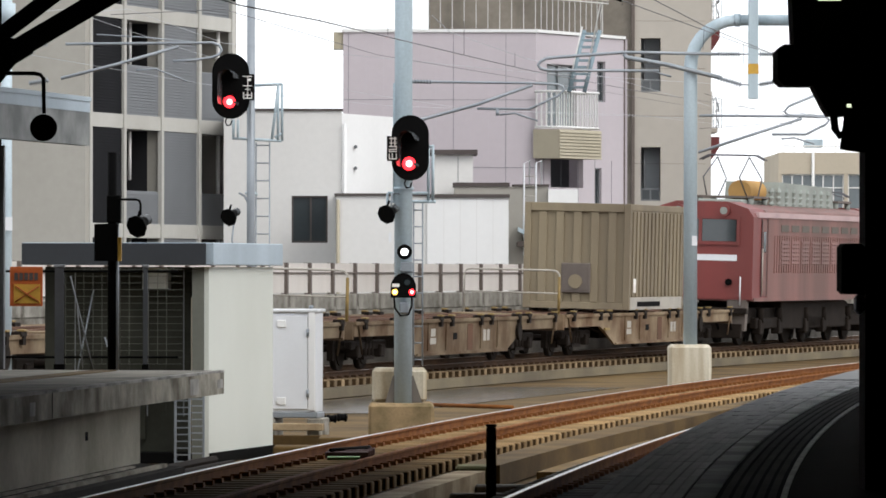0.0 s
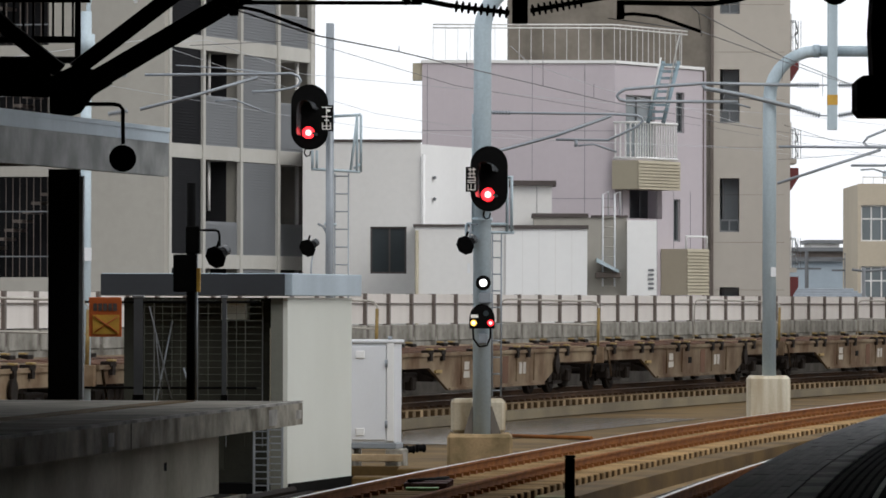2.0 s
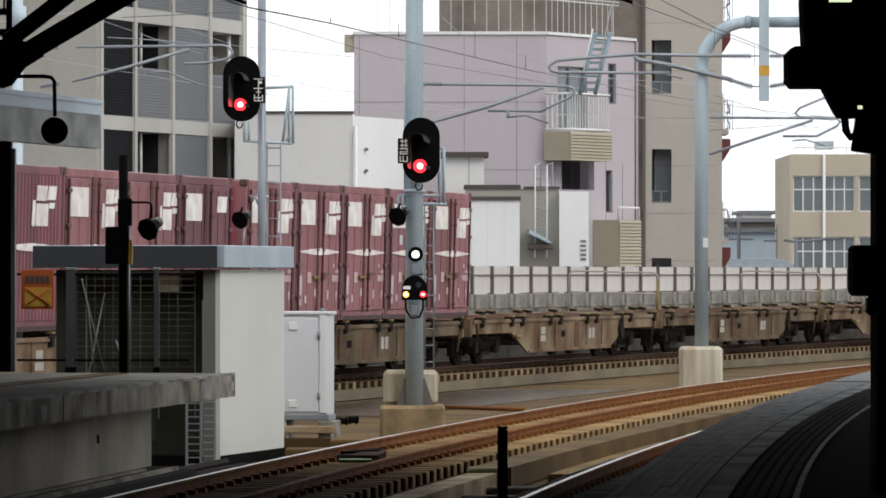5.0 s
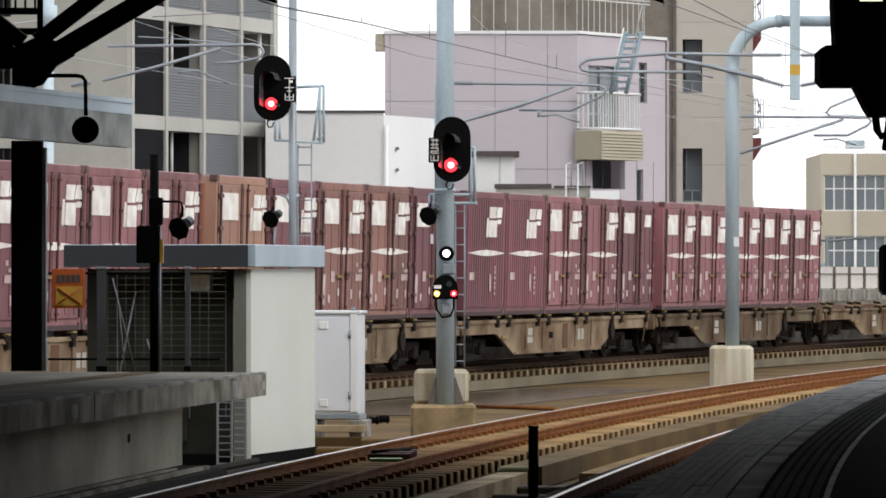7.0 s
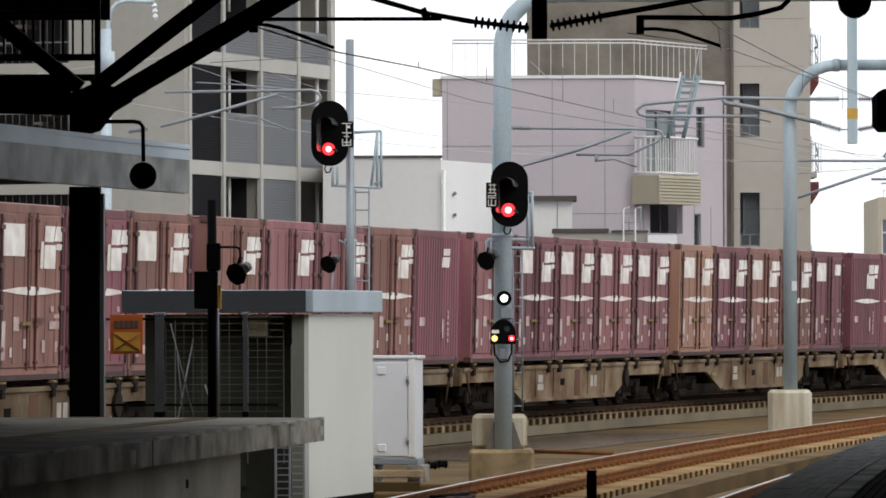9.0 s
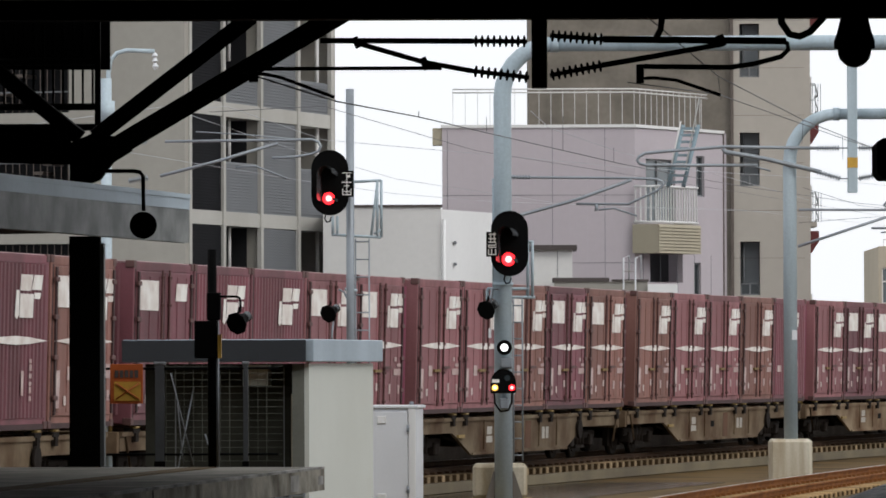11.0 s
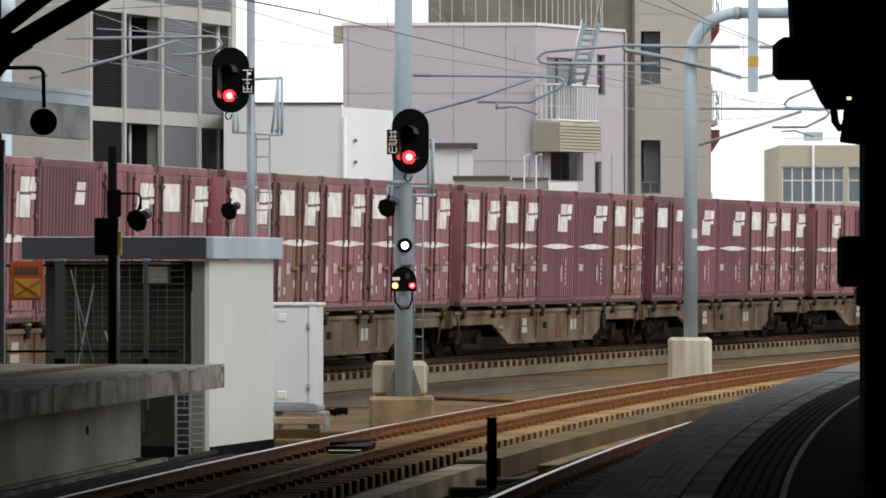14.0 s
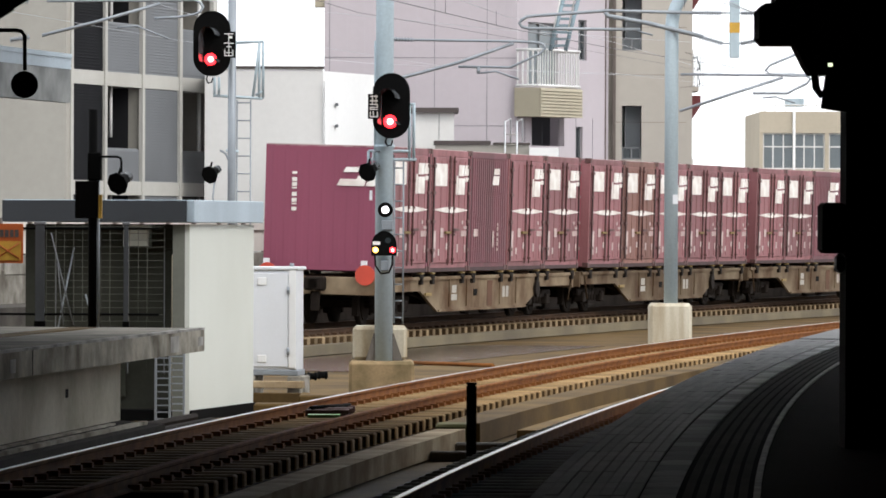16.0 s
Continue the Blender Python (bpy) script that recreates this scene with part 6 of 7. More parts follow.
for i in range(9):
    xx = -2.1 + i * 0.24
    part("screen_bar", box(xx, xx + 0.012, 0.33, 0.345, hzb + 0.6, hzt - 0.05), M_LOUVRE if i % 2 else M_SHADEPANEL, hut)
part("meter_box", box(-0.95, -0.62, 0.3, 0.48, 1.762, 2.029), M_CREAM, hut)

# lattice ladder panel under the platform end
lat = tagged(empty("steel_grille", pose(-2.833, 71.0, 0, 0, 0, -8)), "grey steel lattice grille standing by the hut", "grille")
for x in (0.0, 0.18, 0.36):
    part("upright", box(x - 0.012, x + 0.012, -0.02, 0.02, FLOOR_Z, 0.452), M_PIPE, lat)
for i in range(12):
    z = FLOOR_Z + 0.04 + i * 0.085
    part("bar", box(0.012, 0.168, -0.012, 0.012, z, z + 0.016), M_PIPE, lat)
    part("bar", box(0.192, 0.348, -0.012, 0.012, z + 0.02, z + 0.036), M_PIPE, lat)

# white cabinet
CDP = 78.5
cab = tagged(empty("equipment_cabinet", pose(-1.177, CDP, 0, 0, 0, -10)), "white steel equipment cabinet on a concrete footing", "cabinet")
part("body", box(-0.78, 0.0, 0.0, 0.5, 0.03, 1.419, 0.01), M_WHITE, cab)
part("roof", box(-0.82, 0.03, -0.04, 0.54, 1.419, 1.466, 0.01), M_WHITE, cab)
part("door", box(-0.76, -0.12, -0.025, 0.0, 0.069, 1.372, 0.008), M_WHITE, cab)
part("side_door", box(-0.11, -0.01, -0.035, 0.0, 0.053, 1.419, 0.008), M_WALLBRIGHT, cab)
for vy in (592, 700):
    part("hinge", tube([(-0.115, -0.04, 1.137 - (vy - 592) * 0.00785 - 0.05), (-0.115, -0.04, 1.137 - (vy - 592) * 0.00785 + 0.05)], 0.02, 8), M_PIPE, cab)
for vy in (577, 714):
    part("vent_cover", box(-0.55, -0.42, -0.045, -0.026, 1.254 - (vy - 577) * 0.00785 - 0.05, 1.254 - (vy - 577) * 0.00785 + 0.06, 0.01), M_WALLBRIGHT, cab)
part("base_frame", box(-0.80, 0.02, -0.02, 0.52, -0.05, 0.03, 0.01), M_PIPE, cab, "grey steel base frame")
for x0, x1 in ((-0.78, -0.58), (-0.12, 0.08)):
    part("footing", box(x0, x1, -0.08, 0.58, FLOOR_Z - 0.02, -0.05, 0.02), M_CONC, cab, "rough concrete footing block")
part("bearer", box(-0.95, 0.14, -0.26, -0.12, -0.22, -0.12, 0.01), M_KERBC, cab, "pale timber bearer")
part("bearer", box(-0.95, 0.16, -0.42, -0.27, FLOOR_Z - 0.02, -0.28, 0.01), M_DECK, cab, "brown timber bearer")
part("lifting_eye", tube([(-0.08, 0.05, 1.466), (-0.08, 0.05, 1.513)], 0.03, 8), M_PIPE, cab)

# little things on the deck by the cabinet
for i, (vx, vy) in enumerate(((652, 738), (668, 737), (684, 736))):
    cl = tagged(empty("cable_drum"), "small black cable coupling lying on the deck", "cable coupling")
    xx, yy = ((-1.28, 91.04), (-1.12, 91.42), (-0.96, 92.16))[i]
    part("body", lathe((xx - 0.08, yy, FLOOR_Z + 0.055), (xx + 0.08, yy + 0.04, FLOOR_Z + 0.055), [(0.0, 0.05), (0.15, 0.075), (0.3, 0.055), (0.7, 0.055), (0.85, 0.075), (1.0, 0.05)], 12), M_BLACK, cl)
for nm, a, b, c, d, z0 in (("concrete_block", -1.094, -0.448, 75.0, 76.4, -0.22), ("concrete_slab", -1.669, -0.7, 73.8, 74.6, -0.30), ("concrete_slab", 0.568, 1.772, 85.2, 86.8, -0.38)):
    sl_ = box(a, b, c, d, FLOOR_Z - 0.02, z0, 0.02)
    tagged(finish(nm, sl_, M_DECK), "broken rust-stained concrete slab beside the track", "concrete slab")
cb_ = tube([(0.454, 71, -0.364), (0.602, 70, -0.45), (0.835, 69, -0.484), (1.129, 68, -0.468), (1.469, 68, -0.298)], 0.02, 6)
tagged(finish("ground_cable", cb_, M_BLACK), "black cable looping across the concrete slabs", "cable")
green = tagged(empty("track_device"), "small green and black track device between the rails", "track device")
part("plate", box(-0.826, -0.461, 63.6, 63.95, -0.13, -0.10), mat("green paint", (0.16, 0.34, 0.08), 0.6), green)
for i in range(4):
    part("bar", box(-0.86 + i * 0.02, -0.36 + i * 0.02, 64.25 + i * 0.35, 64.36 + i * 0.35, -0.13, -0.06 + 0.01 * (i % 2), 0.01), M_ROD, green)
part("rod", tube([(-0.80, 64.2, -0.04), (-0.36, 65.4, -0.04)], 0.02, 6), M_BLACK, green)

mx_, my_ = WAY_B.at(63.9, 1.92)
mb = tagged(finish("mossy_block", box(mx_ - 0.24, mx_ + 0.20, 63.5, 64.3, FLOOR_Z - 0.02, -0.20, 0.03), M_MOSS), "greenish mossy concrete block at the kerb's end", "concrete block")
for x0, x1, y0, y1 in ((0.52, 1.46, 59.8, 60.05), (0.82, 1.62, 62.2, 62.5)):
    tagged(finish("timber_beam", box(x0, x1, y0, y1, FLOOR_Z - 0.02, -0.36, 0.02), M_TIMBER), "dark timber beam lying between the tracks", "timber beam")

# black stump post between the tracks
stp = tagged(empty("marker_post"), "short black marker post beside the rail", "marker post")
part("post", box(0.876, 0.98, 58, 58.1, FLOOR_Z - 0.02, 0.399, 0.015), M_BLACK, stp)
part("cap", box(0.87, 0.986, 57.99, 58.11, 0.399, 0.422, 0.01), M_BLACK, stp)

# ---------- opposite platform: canopy column, truss, fascia, posts ----------
cn = tagged(empty("canopy"), "black steel platform canopy with a metal fascia", "platform canopy", kind="structure")
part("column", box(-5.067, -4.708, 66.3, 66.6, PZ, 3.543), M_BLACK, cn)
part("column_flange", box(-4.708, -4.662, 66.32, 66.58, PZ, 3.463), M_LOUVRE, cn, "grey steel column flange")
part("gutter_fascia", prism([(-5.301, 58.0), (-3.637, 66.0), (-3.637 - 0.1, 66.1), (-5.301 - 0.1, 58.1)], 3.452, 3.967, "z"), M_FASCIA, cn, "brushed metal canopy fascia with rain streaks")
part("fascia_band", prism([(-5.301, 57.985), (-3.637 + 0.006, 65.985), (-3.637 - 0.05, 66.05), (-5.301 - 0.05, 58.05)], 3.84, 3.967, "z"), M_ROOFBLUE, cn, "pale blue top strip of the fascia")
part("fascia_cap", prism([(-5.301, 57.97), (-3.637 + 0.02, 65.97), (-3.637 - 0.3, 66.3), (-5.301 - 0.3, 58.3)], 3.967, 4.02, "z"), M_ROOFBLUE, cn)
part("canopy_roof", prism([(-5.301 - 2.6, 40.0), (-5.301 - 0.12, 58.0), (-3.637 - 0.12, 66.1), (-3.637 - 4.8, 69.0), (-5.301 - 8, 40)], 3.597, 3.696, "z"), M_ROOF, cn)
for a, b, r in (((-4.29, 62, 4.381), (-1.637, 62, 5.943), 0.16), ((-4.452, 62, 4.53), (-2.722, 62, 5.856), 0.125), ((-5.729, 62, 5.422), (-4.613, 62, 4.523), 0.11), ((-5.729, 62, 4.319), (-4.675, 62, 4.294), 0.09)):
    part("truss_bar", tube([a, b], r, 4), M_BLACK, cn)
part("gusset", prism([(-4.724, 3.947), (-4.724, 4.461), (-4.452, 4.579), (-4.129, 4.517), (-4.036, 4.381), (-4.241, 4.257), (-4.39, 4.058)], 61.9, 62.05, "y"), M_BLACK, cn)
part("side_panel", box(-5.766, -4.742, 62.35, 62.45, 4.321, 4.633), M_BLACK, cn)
part("disc_arm", tube([(-4.33, 61.5, 4.14), (-3.991, 61.5, 4.14), (-3.93, 61.5, 4.128), (-3.893, 61.5, 4.085), (-3.887, 61.5, 3.704)], 0.022, 8), M_BLACK, cn)
dm = tagged(empty("round_mirror"), "round black mirror hanging from a bent arm", "mirror")
part("disc", disc(-3.887, 61.4, 3.547, 0.147, 0.05, 28), M_BLACK, dm)
# bridge railing seen above the canopy
for i in range(10):
    part("railing_bar", box(-0.012, 0.012, -0.012, 0.012, 4.885, 6.171), M_BLACK, cn).matrix_basis = pose(-5.538 + i * 0.11, 63, 0)
for vy in (20, 112, -60):
    part("railing_rail", tube([(-5.758, 63, 4.911), (-4.46, 63, 4.911)] if vy == 20 else [(-5.758, 63, 4.684), (-4.46, 63, 4.684)] if vy == 112 else [(-5.758, 63, 5.415), (-4.46, 63, 5.415)], 0.04, 6), M_BLACK, cn)
part("stair_soffit", box(-5.886, -4.376, 63.3, 63.4, 5.345, 6.635), M_BLACK, cn)
part("railing_post", box(-4.523, -4.46, 62.95, 63.05, 4.344, 6.234), M_BLACK, cn)

# slim far pole behind the canopy column
bp_ = tagged(empty("line_mast"), "pale galvanised mast with a thin curved top arm", "line pole")
part("mast", tube([(-6.142, 88, FLOOR_Z - 0.02), (-6.142, 88, 6.506)], 0.085, 12), M_GALV, bp_)
part("arm", tube([(-6.107, 88, 5.978), (-6.107, 88, 6.594), (-6.072, 88, 6.787), (-5.975, 88, 6.902), (-5.826, 88, 6.946), (-5.386, 88, 6.928)], 0.035, 8), M_GALV, bp_)
part("arm_insulator", lathe((-5.386, 88, 6.91), (-5.368, 88, 6.638), [(0, 0.02), (0.2, 0.05), (0.3, 0.02), (0.5, 0.05), (0.6, 0.02), (0.8, 0.05), (1, 0.02)]), M_WHITE, bp_)
part("collar", tube([(-6.125, 88, 5.846), (-6.125, 88, 6.154)], 0.12, 12), M_GALV, bp_)
part("label_plate", box(-6.172, -6.041, 87.85, 87.87, 2.615, 2.825), M_WHITE, bp_)

# posts, sign and lamp on the platform end
for vx, h in ((176, 476), (184, 474), (332, 476)):
    pst = tagged(empty("fence_post"), "dark steel fence post on the platform end", "fence post")
    xx = {176: -4.171, 184: -4.116, 332: -3.101}[vx]
    part("post", box(xx - 0.028, xx + 0.028, 68.55, 68.65, PZ - 0.06, 2.027), M_VISOR, pst)
    part("cap", box(xx - 0.045, xx + 0.045, 68.54, 68.66, 2.027, 2.069, 0.01), M_LOUVRE, pst)
    part("foot", box(xx - 0.04, xx + 0.04, 68.53, 68.67, PZ - 0.06, PZ + 0.02), M_BLACK, pst)
for v0, v1 in ((484, 0), (636, 1)):
    z = 1.986 if not v1 else 0.944
    tagged(finish("fence_rail", tube([(-4.795, 68.6, z), (-2.703, 68.6, z)], 0.015, 6), M_BLACK), "thin dark rail between the fence posts", "fence rail")
screen = tagged(empty("wire_mesh_fence"), "thin grey wire mesh strung between the platform fence posts", "mesh fence")
for x0, x1 in ((-4.102 + 0.03, -3.101 - 0.035), (-3.101 + 0.035, -2.648)):
    ms = bmesh.new()
    for i in range(15):
        z = PZ + 0.02 + i * 0.082
        box(x0, x1, 68.6, 68.605, z, z + 0.005, 0, ms)
    for i in range(int((x1 - x0) / 0.11)):
        box(x0 + i * 0.11, x0 + i * 0.11 + 0.005, 68.606, 68.61, PZ + 0.02, PZ + 1.2, 0, ms)
    part("mesh_panel", ms, M_HUTSHADE, screen)
part("stay", tube([(-4.006, 68.5, 1.931), (-3.732, 68.5, 0.813)], 0.009, 6), M_LOUVRE, screen)
part("stay", tube([(-3.924, 68.5, 1.568), (-3.855, 68.5, 0.813)], 0.008, 6), M_LOUVRE, screen)
sg = tagged(empty("warning_sign"), "orange warning sign with a crossed box symbol", "sign")
part("board", box(-4.719, -4.324, 68.2, 68.23, 1.564, 2.041, 0.004), M_SIGN, sg)
part("panel", box(-4.672, -4.351, 68.19, 68.2, 1.598, 1.829), M_YELLOW, sg)
for a, b in (((102, 538), (143, 510)), ((102, 510), (143, 538))):
    p = ((-4.65, 68.18, 1.618), (-4.37, 68.18, 1.809)) if a[1] == 538 else ((-4.65, 68.18, 1.809), (-4.37, 68.18, 1.618))
    part("cross", tube(list(p), 0.010, 4), M_SIGN, sg)
for i in range(5):
    part("text_bar", box(-4.665 + i * 0.06, -4.665 + i * 0.06 + 0.045, 68.193, 68.199, 1.877, 1.966), M_BROWNLINE, sg)
part("clip", box(-4.58, -4.46, 68.23, 68.62, 1.972, 1.996), M_BLACK, sg)
bx = tagged(empty("departure_post"), "dark post with a black signal box and hanging lamp", "signal post")
part("post", tube([(-3.424, 67, PZ - 0.06), (-3.424, 67, 3.394)], 0.055, 10), M_BLACK, bx)
part("conduit", tube([(-3.357, 66.95, PZ - 0.06), (-3.357, 66.95, 2.683)], 0.018, 8), M_PIPE, bx)
part("box", box(-3.621, -3.347, 66.7, 66.95, 2.107, 2.548, 0.01), M_BLACK, bx)
part("yellow_edge", box(-3.347, -3.307, 66.75, 66.9, 2.107, 2.387), M_YELLOW, bx)
part("upper_box", box(-3.474, -3.313, 66.7, 66.95, 2.561, 2.882, 0.01), M_BLACK, bx)
part("arm", tube([(-3.335, 66.7, 2.834), (-3.128, 66.7, 2.834), (-3.088, 66.7, 2.82), (-3.075, 66.7, 2.774), (-3.075, 66.7, 2.647)], 0.014, 6), M_BLACK, bx)
lm = loudspeaker(-3.097, 66.6, 2.526, 0.133, "black hanging horn loudspeaker on a bent arm")

# ---------- dark column and gear of the near platform, and unseen light-blocking roof and walls ---
nc = tagged(empty("platform_column"), "black steel platform column with junction boxes", "column", kind="structure")
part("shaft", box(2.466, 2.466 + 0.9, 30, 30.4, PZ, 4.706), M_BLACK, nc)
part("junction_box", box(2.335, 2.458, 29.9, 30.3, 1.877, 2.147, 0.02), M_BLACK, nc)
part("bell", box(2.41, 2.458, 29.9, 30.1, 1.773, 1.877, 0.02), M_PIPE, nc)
# hanging gear as a silhouette, the backlight put into its black
hg = tagged(empty("hanging_gear"), "equipment in silhouette black hanging under the platform roof", "platform equipment")
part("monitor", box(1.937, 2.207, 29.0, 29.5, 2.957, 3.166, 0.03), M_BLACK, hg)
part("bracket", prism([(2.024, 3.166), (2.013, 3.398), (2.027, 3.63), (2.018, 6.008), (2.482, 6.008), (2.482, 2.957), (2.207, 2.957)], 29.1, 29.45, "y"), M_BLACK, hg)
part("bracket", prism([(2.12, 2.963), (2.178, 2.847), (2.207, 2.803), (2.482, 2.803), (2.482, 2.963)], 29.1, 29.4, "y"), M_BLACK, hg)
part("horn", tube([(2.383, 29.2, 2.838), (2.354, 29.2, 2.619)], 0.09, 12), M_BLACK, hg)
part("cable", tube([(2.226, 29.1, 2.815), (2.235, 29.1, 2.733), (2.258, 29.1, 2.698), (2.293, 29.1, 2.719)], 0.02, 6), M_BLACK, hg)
part("lamp_bowl", tube([(2.133, 28.9, 3.399), (2.248, 28.9, 3.399)], 0.014, 8), M_TUBE, hg, "glowing fluorescent tube")
part("lamp_bowl", tube([(2.28, 28.9, 2.847), (2.303, 28.9, 2.847)], 0.009, 8), M_TUBE, hg, "small glowing lamp")
# roof over platform and tracks plus added unseen walls, all to block daylight
RZ = 6.0
tagged(finish("roof_station", box(-16, 22, -60, 63.0, RZ, RZ + 0.4), M_ROOF), "dark roof over the platforms, stretched unseen to block daylight", "roof", kind="structure")
tagged(finish("wall_station", box(6.6, 7.0, -60, 61, FLOOR_Z, RZ), M_ROOF), "unseen wall added to block light from the right", "wall", kind="structure")
tagged(finish("wall_rear", box(-16, 22, -60.5, -60, FLOOR_Z, RZ), M_ROOF), "unseen wall added to block light from behind", "wall", kind="structure")
tagged(finish("wall_side", box(-9.6, -9.2, -60, 61, FLOOR_Z, RZ), M_ROOF), "unseen wall added to block light from the left", "wall", kind="structure")

# ---------- overhead line: cantilevers, insulators, wires ----------
def insulator(a, b, r, parent, m=None):
    """A ribbed insulator between two points."""
    steps = [(0.0, r * 0.4)]
    for i in range(9):
        f = (i + 0.5) / 9
        steps += [(f - 0.03, r * 0.4), (f - 0.015, r), (f + 0.015, r), (f + 0.03, r * 0.4)]
    bm = lathe(a, b, steps + [(1.0, r * 0.4)])
    return part("insulator", bm, m or M_PIPE, parent)


def cantilever(label, bars, insulators, m, name="cantilever"):
    top = tagged(empty(name), label, "line cantilever", "overhead line cantilevers")
    for pts, r in bars:
        part("pipe", tube(pts, r, 8), m, top)
    for a, b, r in insulators:
        insulator(a, b, r, top, m)
    return top


cantilever("grey pipe cantilever held by the far mast", [
    ([(6.205, 110.8, 6.255), (4.388, 110.8, 6.288), (3.058, 110.8, 6.188), (2.836, 110.8, 6.166), (2.726, 110.8, 6.1), (2.681, 110.8, 6.033), (2.726, 110.8, 5.967), (2.859, 110.8, 5.933), (5.052, 110.8, 5.922)], 0.032),
    ([(6.271, 110.8, 5.789), (5.219, 110.8, 6.044), (4.41, 110.8, 6.188), (4.366, 110.8, 6.255)], 0.045),
    ([(4.886, 110.8, 5.922), (5.296, 110.8, 5.812)], 0.02), ([(6.16, 110.8, 6.255), (7.49, 110.8, 6.255)], 0.014), ([(6.648, 110.8, 5.656), (7.047, 110.8, 5.656)], 0.014)],
    [((6.205, 110.8, 6.255), (6.648, 110.8, 6.255), 0.06), ((6.205, 110.8, 5.789), (6.67, 110.8, 5.656), 0.06), ((7.025, 110.8, 6.255), (7.446, 110.8, 6.255), 0.06), ((7.025, 110.8, 5.656), (7.446, 110.8, 5.734), 0.06)], M_PIPE)
cantilever("grey pipe cantilever reaching from the signal mast", [
    ([(0.22, 78.4, 4.626), (0.439, 78.4, 4.619), (1.85, 78.4, 4.603), (2.164, 78.4, 4.587), (2.242, 78.4, 4.556), (2.258, 78.4, 4.509), (2.18, 78.4, 4.43), (1.772, 78.4, 4.242), (1.051, 78.4, 4.25)], 0.018),
    ([(0.047, 78.1, 4.031), (0.298, 78.4, 4.101), (1.051, 78.4, 4.305), (1.819, 78.4, 4.579)], 0.024),
    ([(1.364, 78.4, 4.164), (1.576, 78.4, 4.187), (1.897, 78.4, 4.078)], 0.014), ([(1.333, 78.4, 4.242), (1.333, 78.4, 4.148)], 0.025)],
    [((0.047, 78.1, 4.616), (0.423, 78.4, 4.619), 0.03)], M_PIPE)
cantilever("grey pipe cantilever beyond the slim signal post", [
    ([(-5.227, 88, 5.52), (-3.203, 88, 5.538), (-2.939, 88, 5.546), (-2.834, 88, 5.502), (-2.798, 88, 5.432), (-2.834, 88, 5.362), (-2.939, 88, 5.318), (-3.203, 88, 5.274), (-3.555, 88, 5.256)], 0.022),
    ([(-5.298, 88, 4.983), (-4.435, 88, 5.203), (-3.467, 88, 5.485)], 0.026),
    ([(-4.127, 88, 5.115), (-3.819, 88, 5.133), (-3.335, 88, 4.939)], 0.014),
    ([(-4.743, 88, 5.67), (-3.995, 88, 5.626), (-3.274, 88, 5.555)], 0.010)],
    [((-5.755, 88, 5.52), (-5.509, 88, 5.52), 0.05), ((-5.799, 88, 4.904), (-5.491, 88, 4.957), 0.05)], M_PIPE)
cantilever("pale pipe cantilever far along the line", [
    ([(7.128, 135, 5.713), (9.531, 135, 5.699), (10.152, 135, 5.686), (10.233, 135, 5.618), (10.152, 135, 5.51), (9.666, 135, 5.267), (8.856, 135, 5.267)], 0.03),
    ([(7.101, 135, 4.835), (8.316, 135, 5.24), (9.572, 135, 5.645)], 0.035),
    ([(10.071, 135, 6.279), (9.261, 135, 5.942), (9.153, 135, 5.807), (9.261, 135, 5.726), (10.476, 135, 5.699)], 0.03),
    ([(9.085, 135, 5.159), (9.396, 135, 5.186), (9.868, 135, 5.037)], 0.02)],
    [], M_PIPE)
# near cantilever under the roof edge, its backlit darkness put into the black
nb = cantilever("cantilever in backlit black with ribbed insulators under the roof edge", [
    ([(-1.653, 52, 5.005), (-0.248, 52, 4.995)], 0.026),
    ([(-1.315, 52, 4.981), (-0.691, 52, 4.800), (-0.250, 52, 4.719)], 0.024),
    ([(-2.227, 52, 4.748), (-0.536, 52, 4.747)], 0.018),
    ([(-2.305, 52, 4.707), (-2.149, 52, 4.696), (-2.009, 52, 4.663), (-1.526, 52, 4.483)], 0.016),
    ([(0.949, 52, 5.007), (2.635, 52, 4.985)], 0.032),
    ([(0.937, 52, 4.768), (1.416, 52, 4.848), (2.042, 52, 4.958)], 0.026),
    ([(1.286, 52, 4.755), (2.118, 52, 4.744), (2.353, 52, 4.779), (2.587, 52, 4.840), (2.655, 52, 4.907), (2.645, 52, 4.964), (2.562, 52, 4.996)], 0.024),
    ([(1.259, 52, 4.641), (1.415, 52, 4.650), (1.623, 52, 4.628), (2.028, 52, 4.489)], 0.016),
    ([(2.575, 52, 5.298), (2.595, 52, 5.152), (2.667, 52, 5.047), (2.760, 52, 5.026), (2.854, 52, 5.067), (2.991, 52, 5.212)], 0.034),
    ([(2.016, 52, 5.041), (2.052, 52, 4.937)], 0.04),
    ([(-1.340, 52, 5.034), (-1.299, 52, 4.940)], 0.03),
    ([(-0.717, 52, 4.842), (-0.666, 52, 4.737)], 0.035),
    ([(1.498, 52, 5.253), (1.481, 52, 5.097), (1.438, 52, 5.014)], 0.03)],
    [((-0.248, 52, 4.995), (0.252, 52, 4.991), 0.055),
     ((-0.250, 52, 4.719), (0.270, 52, 4.658), 0.055),
     ((0.460, 52, 5.042), (0.960, 52, 5.007), 0.055),
     ((0.458, 52, 4.677), (0.948, 52, 4.768), 0.055)], M_BLACK)
part("hanger", box(0.292, 0.436, 51.9, 52.2, 4.563, 5.65, 0.01), M_BLACK, nb)
part("clamp", box(1.255, 1.325, 51.95, 52.05, 4.602, 4.772), M_BLACK, nb)
part("clamp", box(-2.309, -2.229, 51.95, 52.05, 4.627, 4.777), M_BLACK, nb)
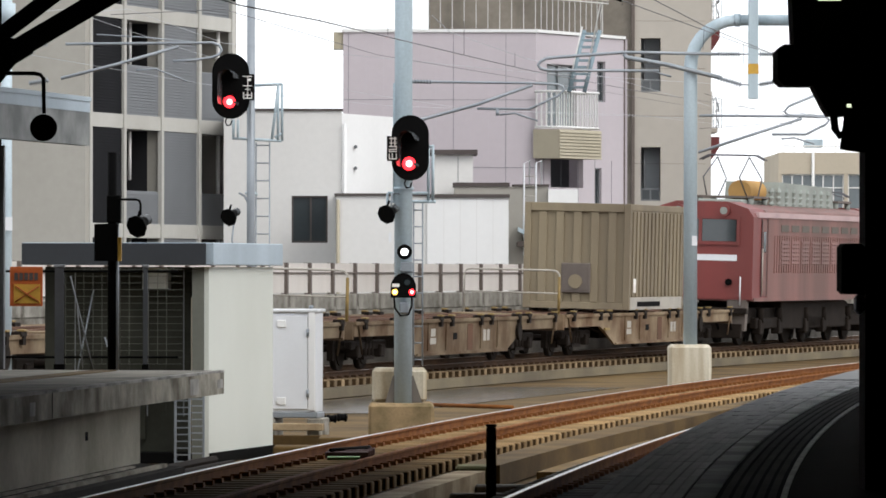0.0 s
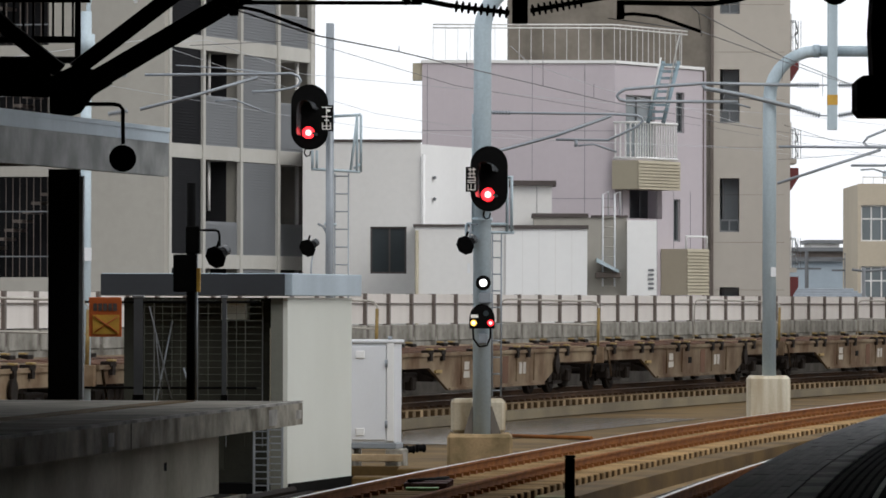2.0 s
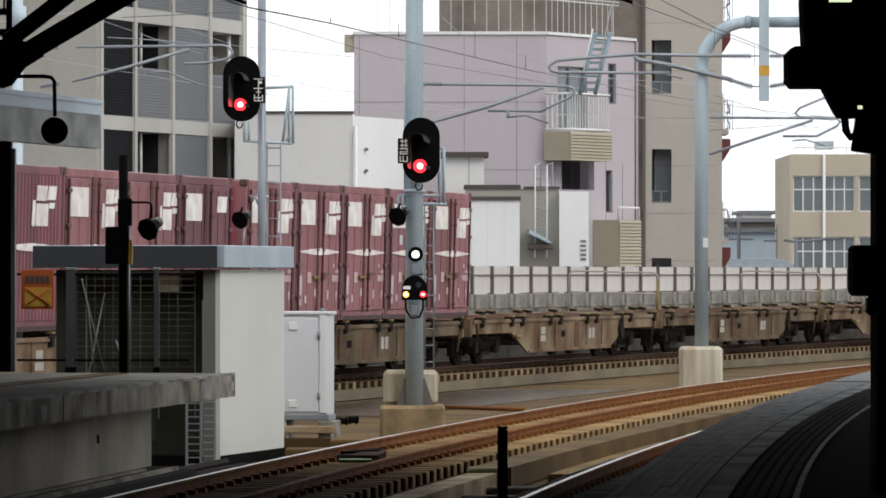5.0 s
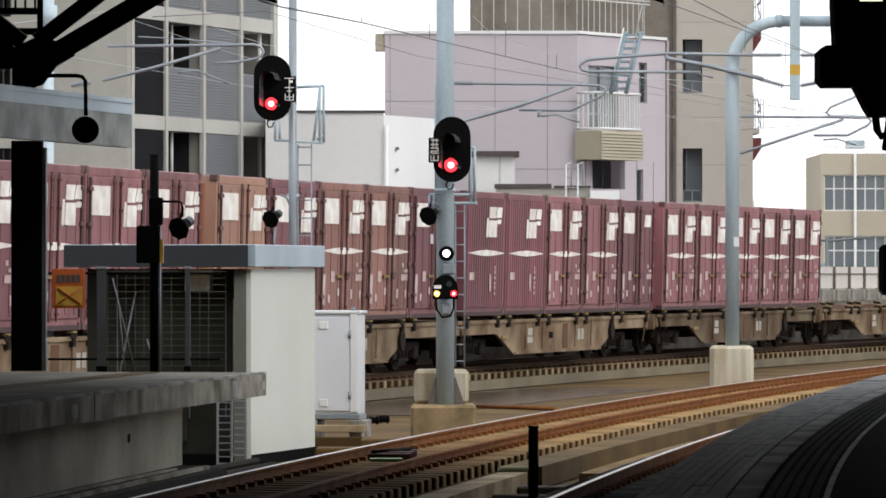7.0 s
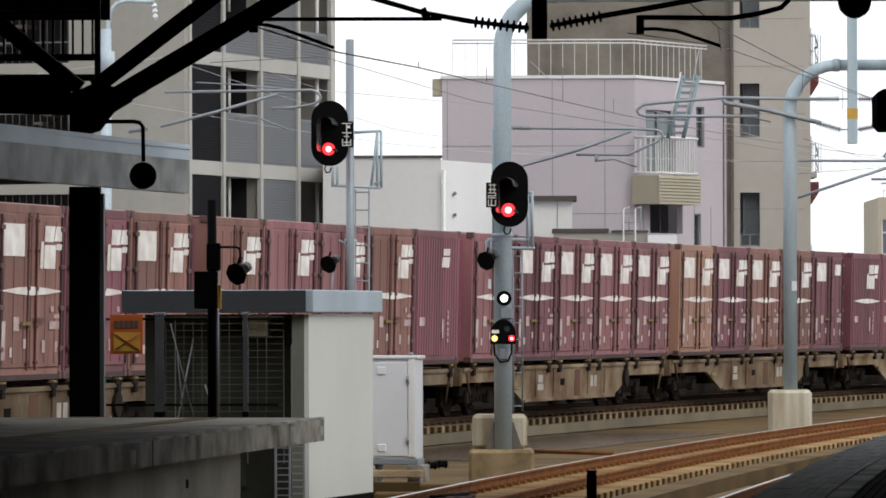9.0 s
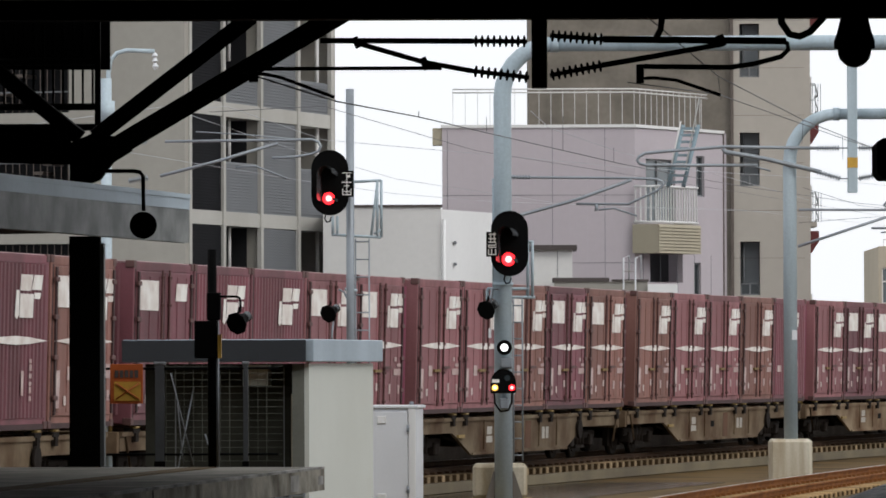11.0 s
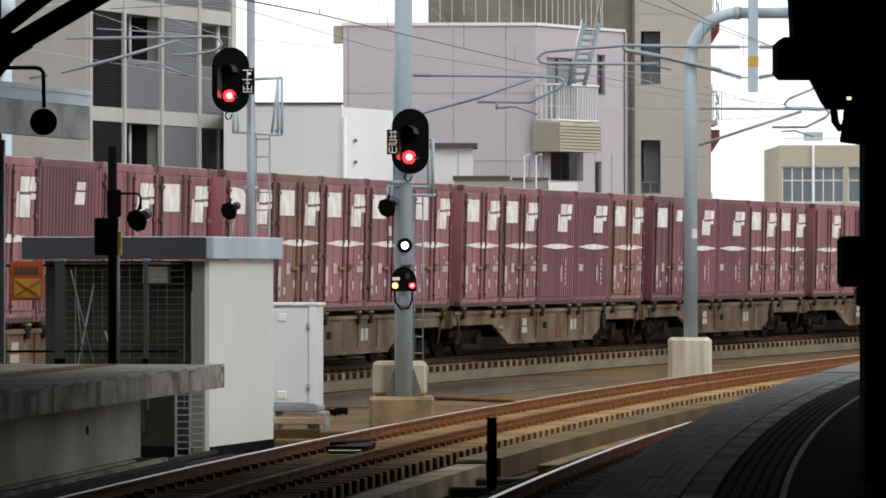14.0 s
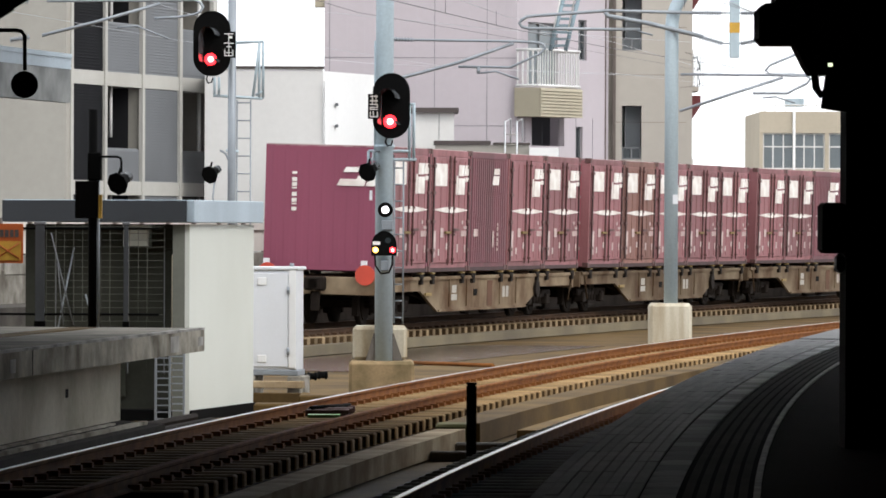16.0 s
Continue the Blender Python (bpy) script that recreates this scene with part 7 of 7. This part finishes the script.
rb = tagged(empty("roof_beam"), "black steel beam along the roof edge", "roof beam", kind="structure")
part("beam", box(-6.157, 5.283, 52.3, 52.6, 5.224, 5.401), M_BLACK, rb)
part("lamp_stem", tube([(2.51, 40, 4.522), (2.51, 40, 5.3)], 0.05, 8), M_BLACK, rb)
part("dome_housing", lathe((2.51, 40, 4.538), (2.51, 40, 4.194), [(0.0, 0.06), (0.25, 0.10), (0.5, 0.12), (0.70, 0.145), (0.86, 0.145), (0.88, 0.12), (1.0, 0.115)], 20), M_BLACK, rb)
part("dome_bowl", lathe((2.51, 40, 4.198), (2.51, 40, 4.105), [(0.0, 0.115), (0.35, 0.105), (0.7, 0.075), (0.92, 0.04), (1.0, 0.01)], 20), M_VISOR, rb, "dark glossy bowl under the dome housing")


def wire(label, pts, r=0.012, m=None, drops=(), name="overhead_wire"):
    top = tagged(empty(name), label, "overhead wire", "overhead wires")
    part("wire", tube(pts, r * 0.45, 5), m or M_WIRE, top)
    for a, b in drops:
        part("dropper", tube([a, b], r * 0.35, 4), m or M_WIRE, top)
    return top


wire("dark catenary wire with small droppers", [(-2.043, 45, 4.349), (-1.445, 50, 4.35), (-0.864, 60, 4.652), (0.12, 75, 5.03), (2.052, 95, 5.392), (5.325, 125, 5.963), (10.176, 160, 6.576), (19.236, 210, 7.46)], 0.016, None,
     [((-0.864, 60, 4.652), (-0.864, 60, 4.712)), ((-0.17, 71, 4.954), (-0.17, 71, 5.138)), ((0.932, 84, 5.209), (0.932, 84, 5.713)), ((1.869, 93, 5.348), (1.869, 93, 5.59))])
wire("dark catenary wire rising to the roof beam", [(1.331, 52, 5.234), (2.316, 60, 5.072), (4.02, 75, 5.255), (6.422, 95, 5.582), (11.908, 130, 6.121)], 0.014, None,
     [((2.316, 60, 5.072), (2.346, 60, 4.82)), ((4.02, 75, 5.255), (4.005, 75, 4.94)), ((5.09, 84, 5.394), (5.09, 84, 5.058))])
wire("dark messenger wire crossing before the houses", [(1.356, 60, 5.012), (2.548, 66, 5.168), (4.208, 80, 5.44), (5.852, 95, 5.771), (9.312, 120, 6.224)], 0.013)
wire("thin dark wire over the sky", [(-3.598, 70, 5.164), (-2.324, 74, 5.419), (-0.374, 85, 5.247), (2.268, 105, 5.57), (5.538, 130, 5.978), (11.832, 170, 6.42)], 0.010)
wire("pale feeder wire over the roofs", [(-6.644, 110, 6.972), (-5.566, 115, 7.313), (-3.705, 118, 6.744), (-0.546, 124, 6.675), (3.024, 140, 6.928), (9.555, 175, 7.81), (21.984, 240, 9.008)], 0.014, M_WIRE_PALE)
wire("pale wire sagging between the masts", [(-9.04, 100, 6.22), (-6.534, 110, 7.082), (-4.848, 120, 6.764), (-2.392, 130, 6.316), (1.74, 150, 6.29), (5.214, 165, 6.571), (10.184, 190, 7.13)], 0.012, M_WIRE_PALE)
wire("thin wire along the house fronts", [(-6.593, 95, 5.676), (-3.822, 105, 5.486), (-2.134, 110, 5.377), (-0.283, 118, 5.446), (2.916, 135, 5.807), (6.24, 150, 6.14), (15.52, 200, 6.72)], 0.010, M_WIRE_PALE)
wire("thin pale wire toward the far line", [(7.392, 140, 5.528), (10.656, 160, 6.192), (19.656, 210, 6.977)], 0.014)
wire("thin dark wire over the far roofs", [(7.504, 140, 6.396), (10.176, 160, 6.512), (20.592, 220, 7.434)], 0.014)
wire("pale wire before the mauve house", [(0.486, 90, 6.068), (0.817, 95, 6.009), (2.376, 110, 6.147), (5.278, 130, 6.316), (8.736, 160, 6.672)], 0.012, M_WIRE_PALE)


# ---------- what moves ----------
def motions():
    for ob, rows in RIDES:
        walk(ob, rows)


motions()
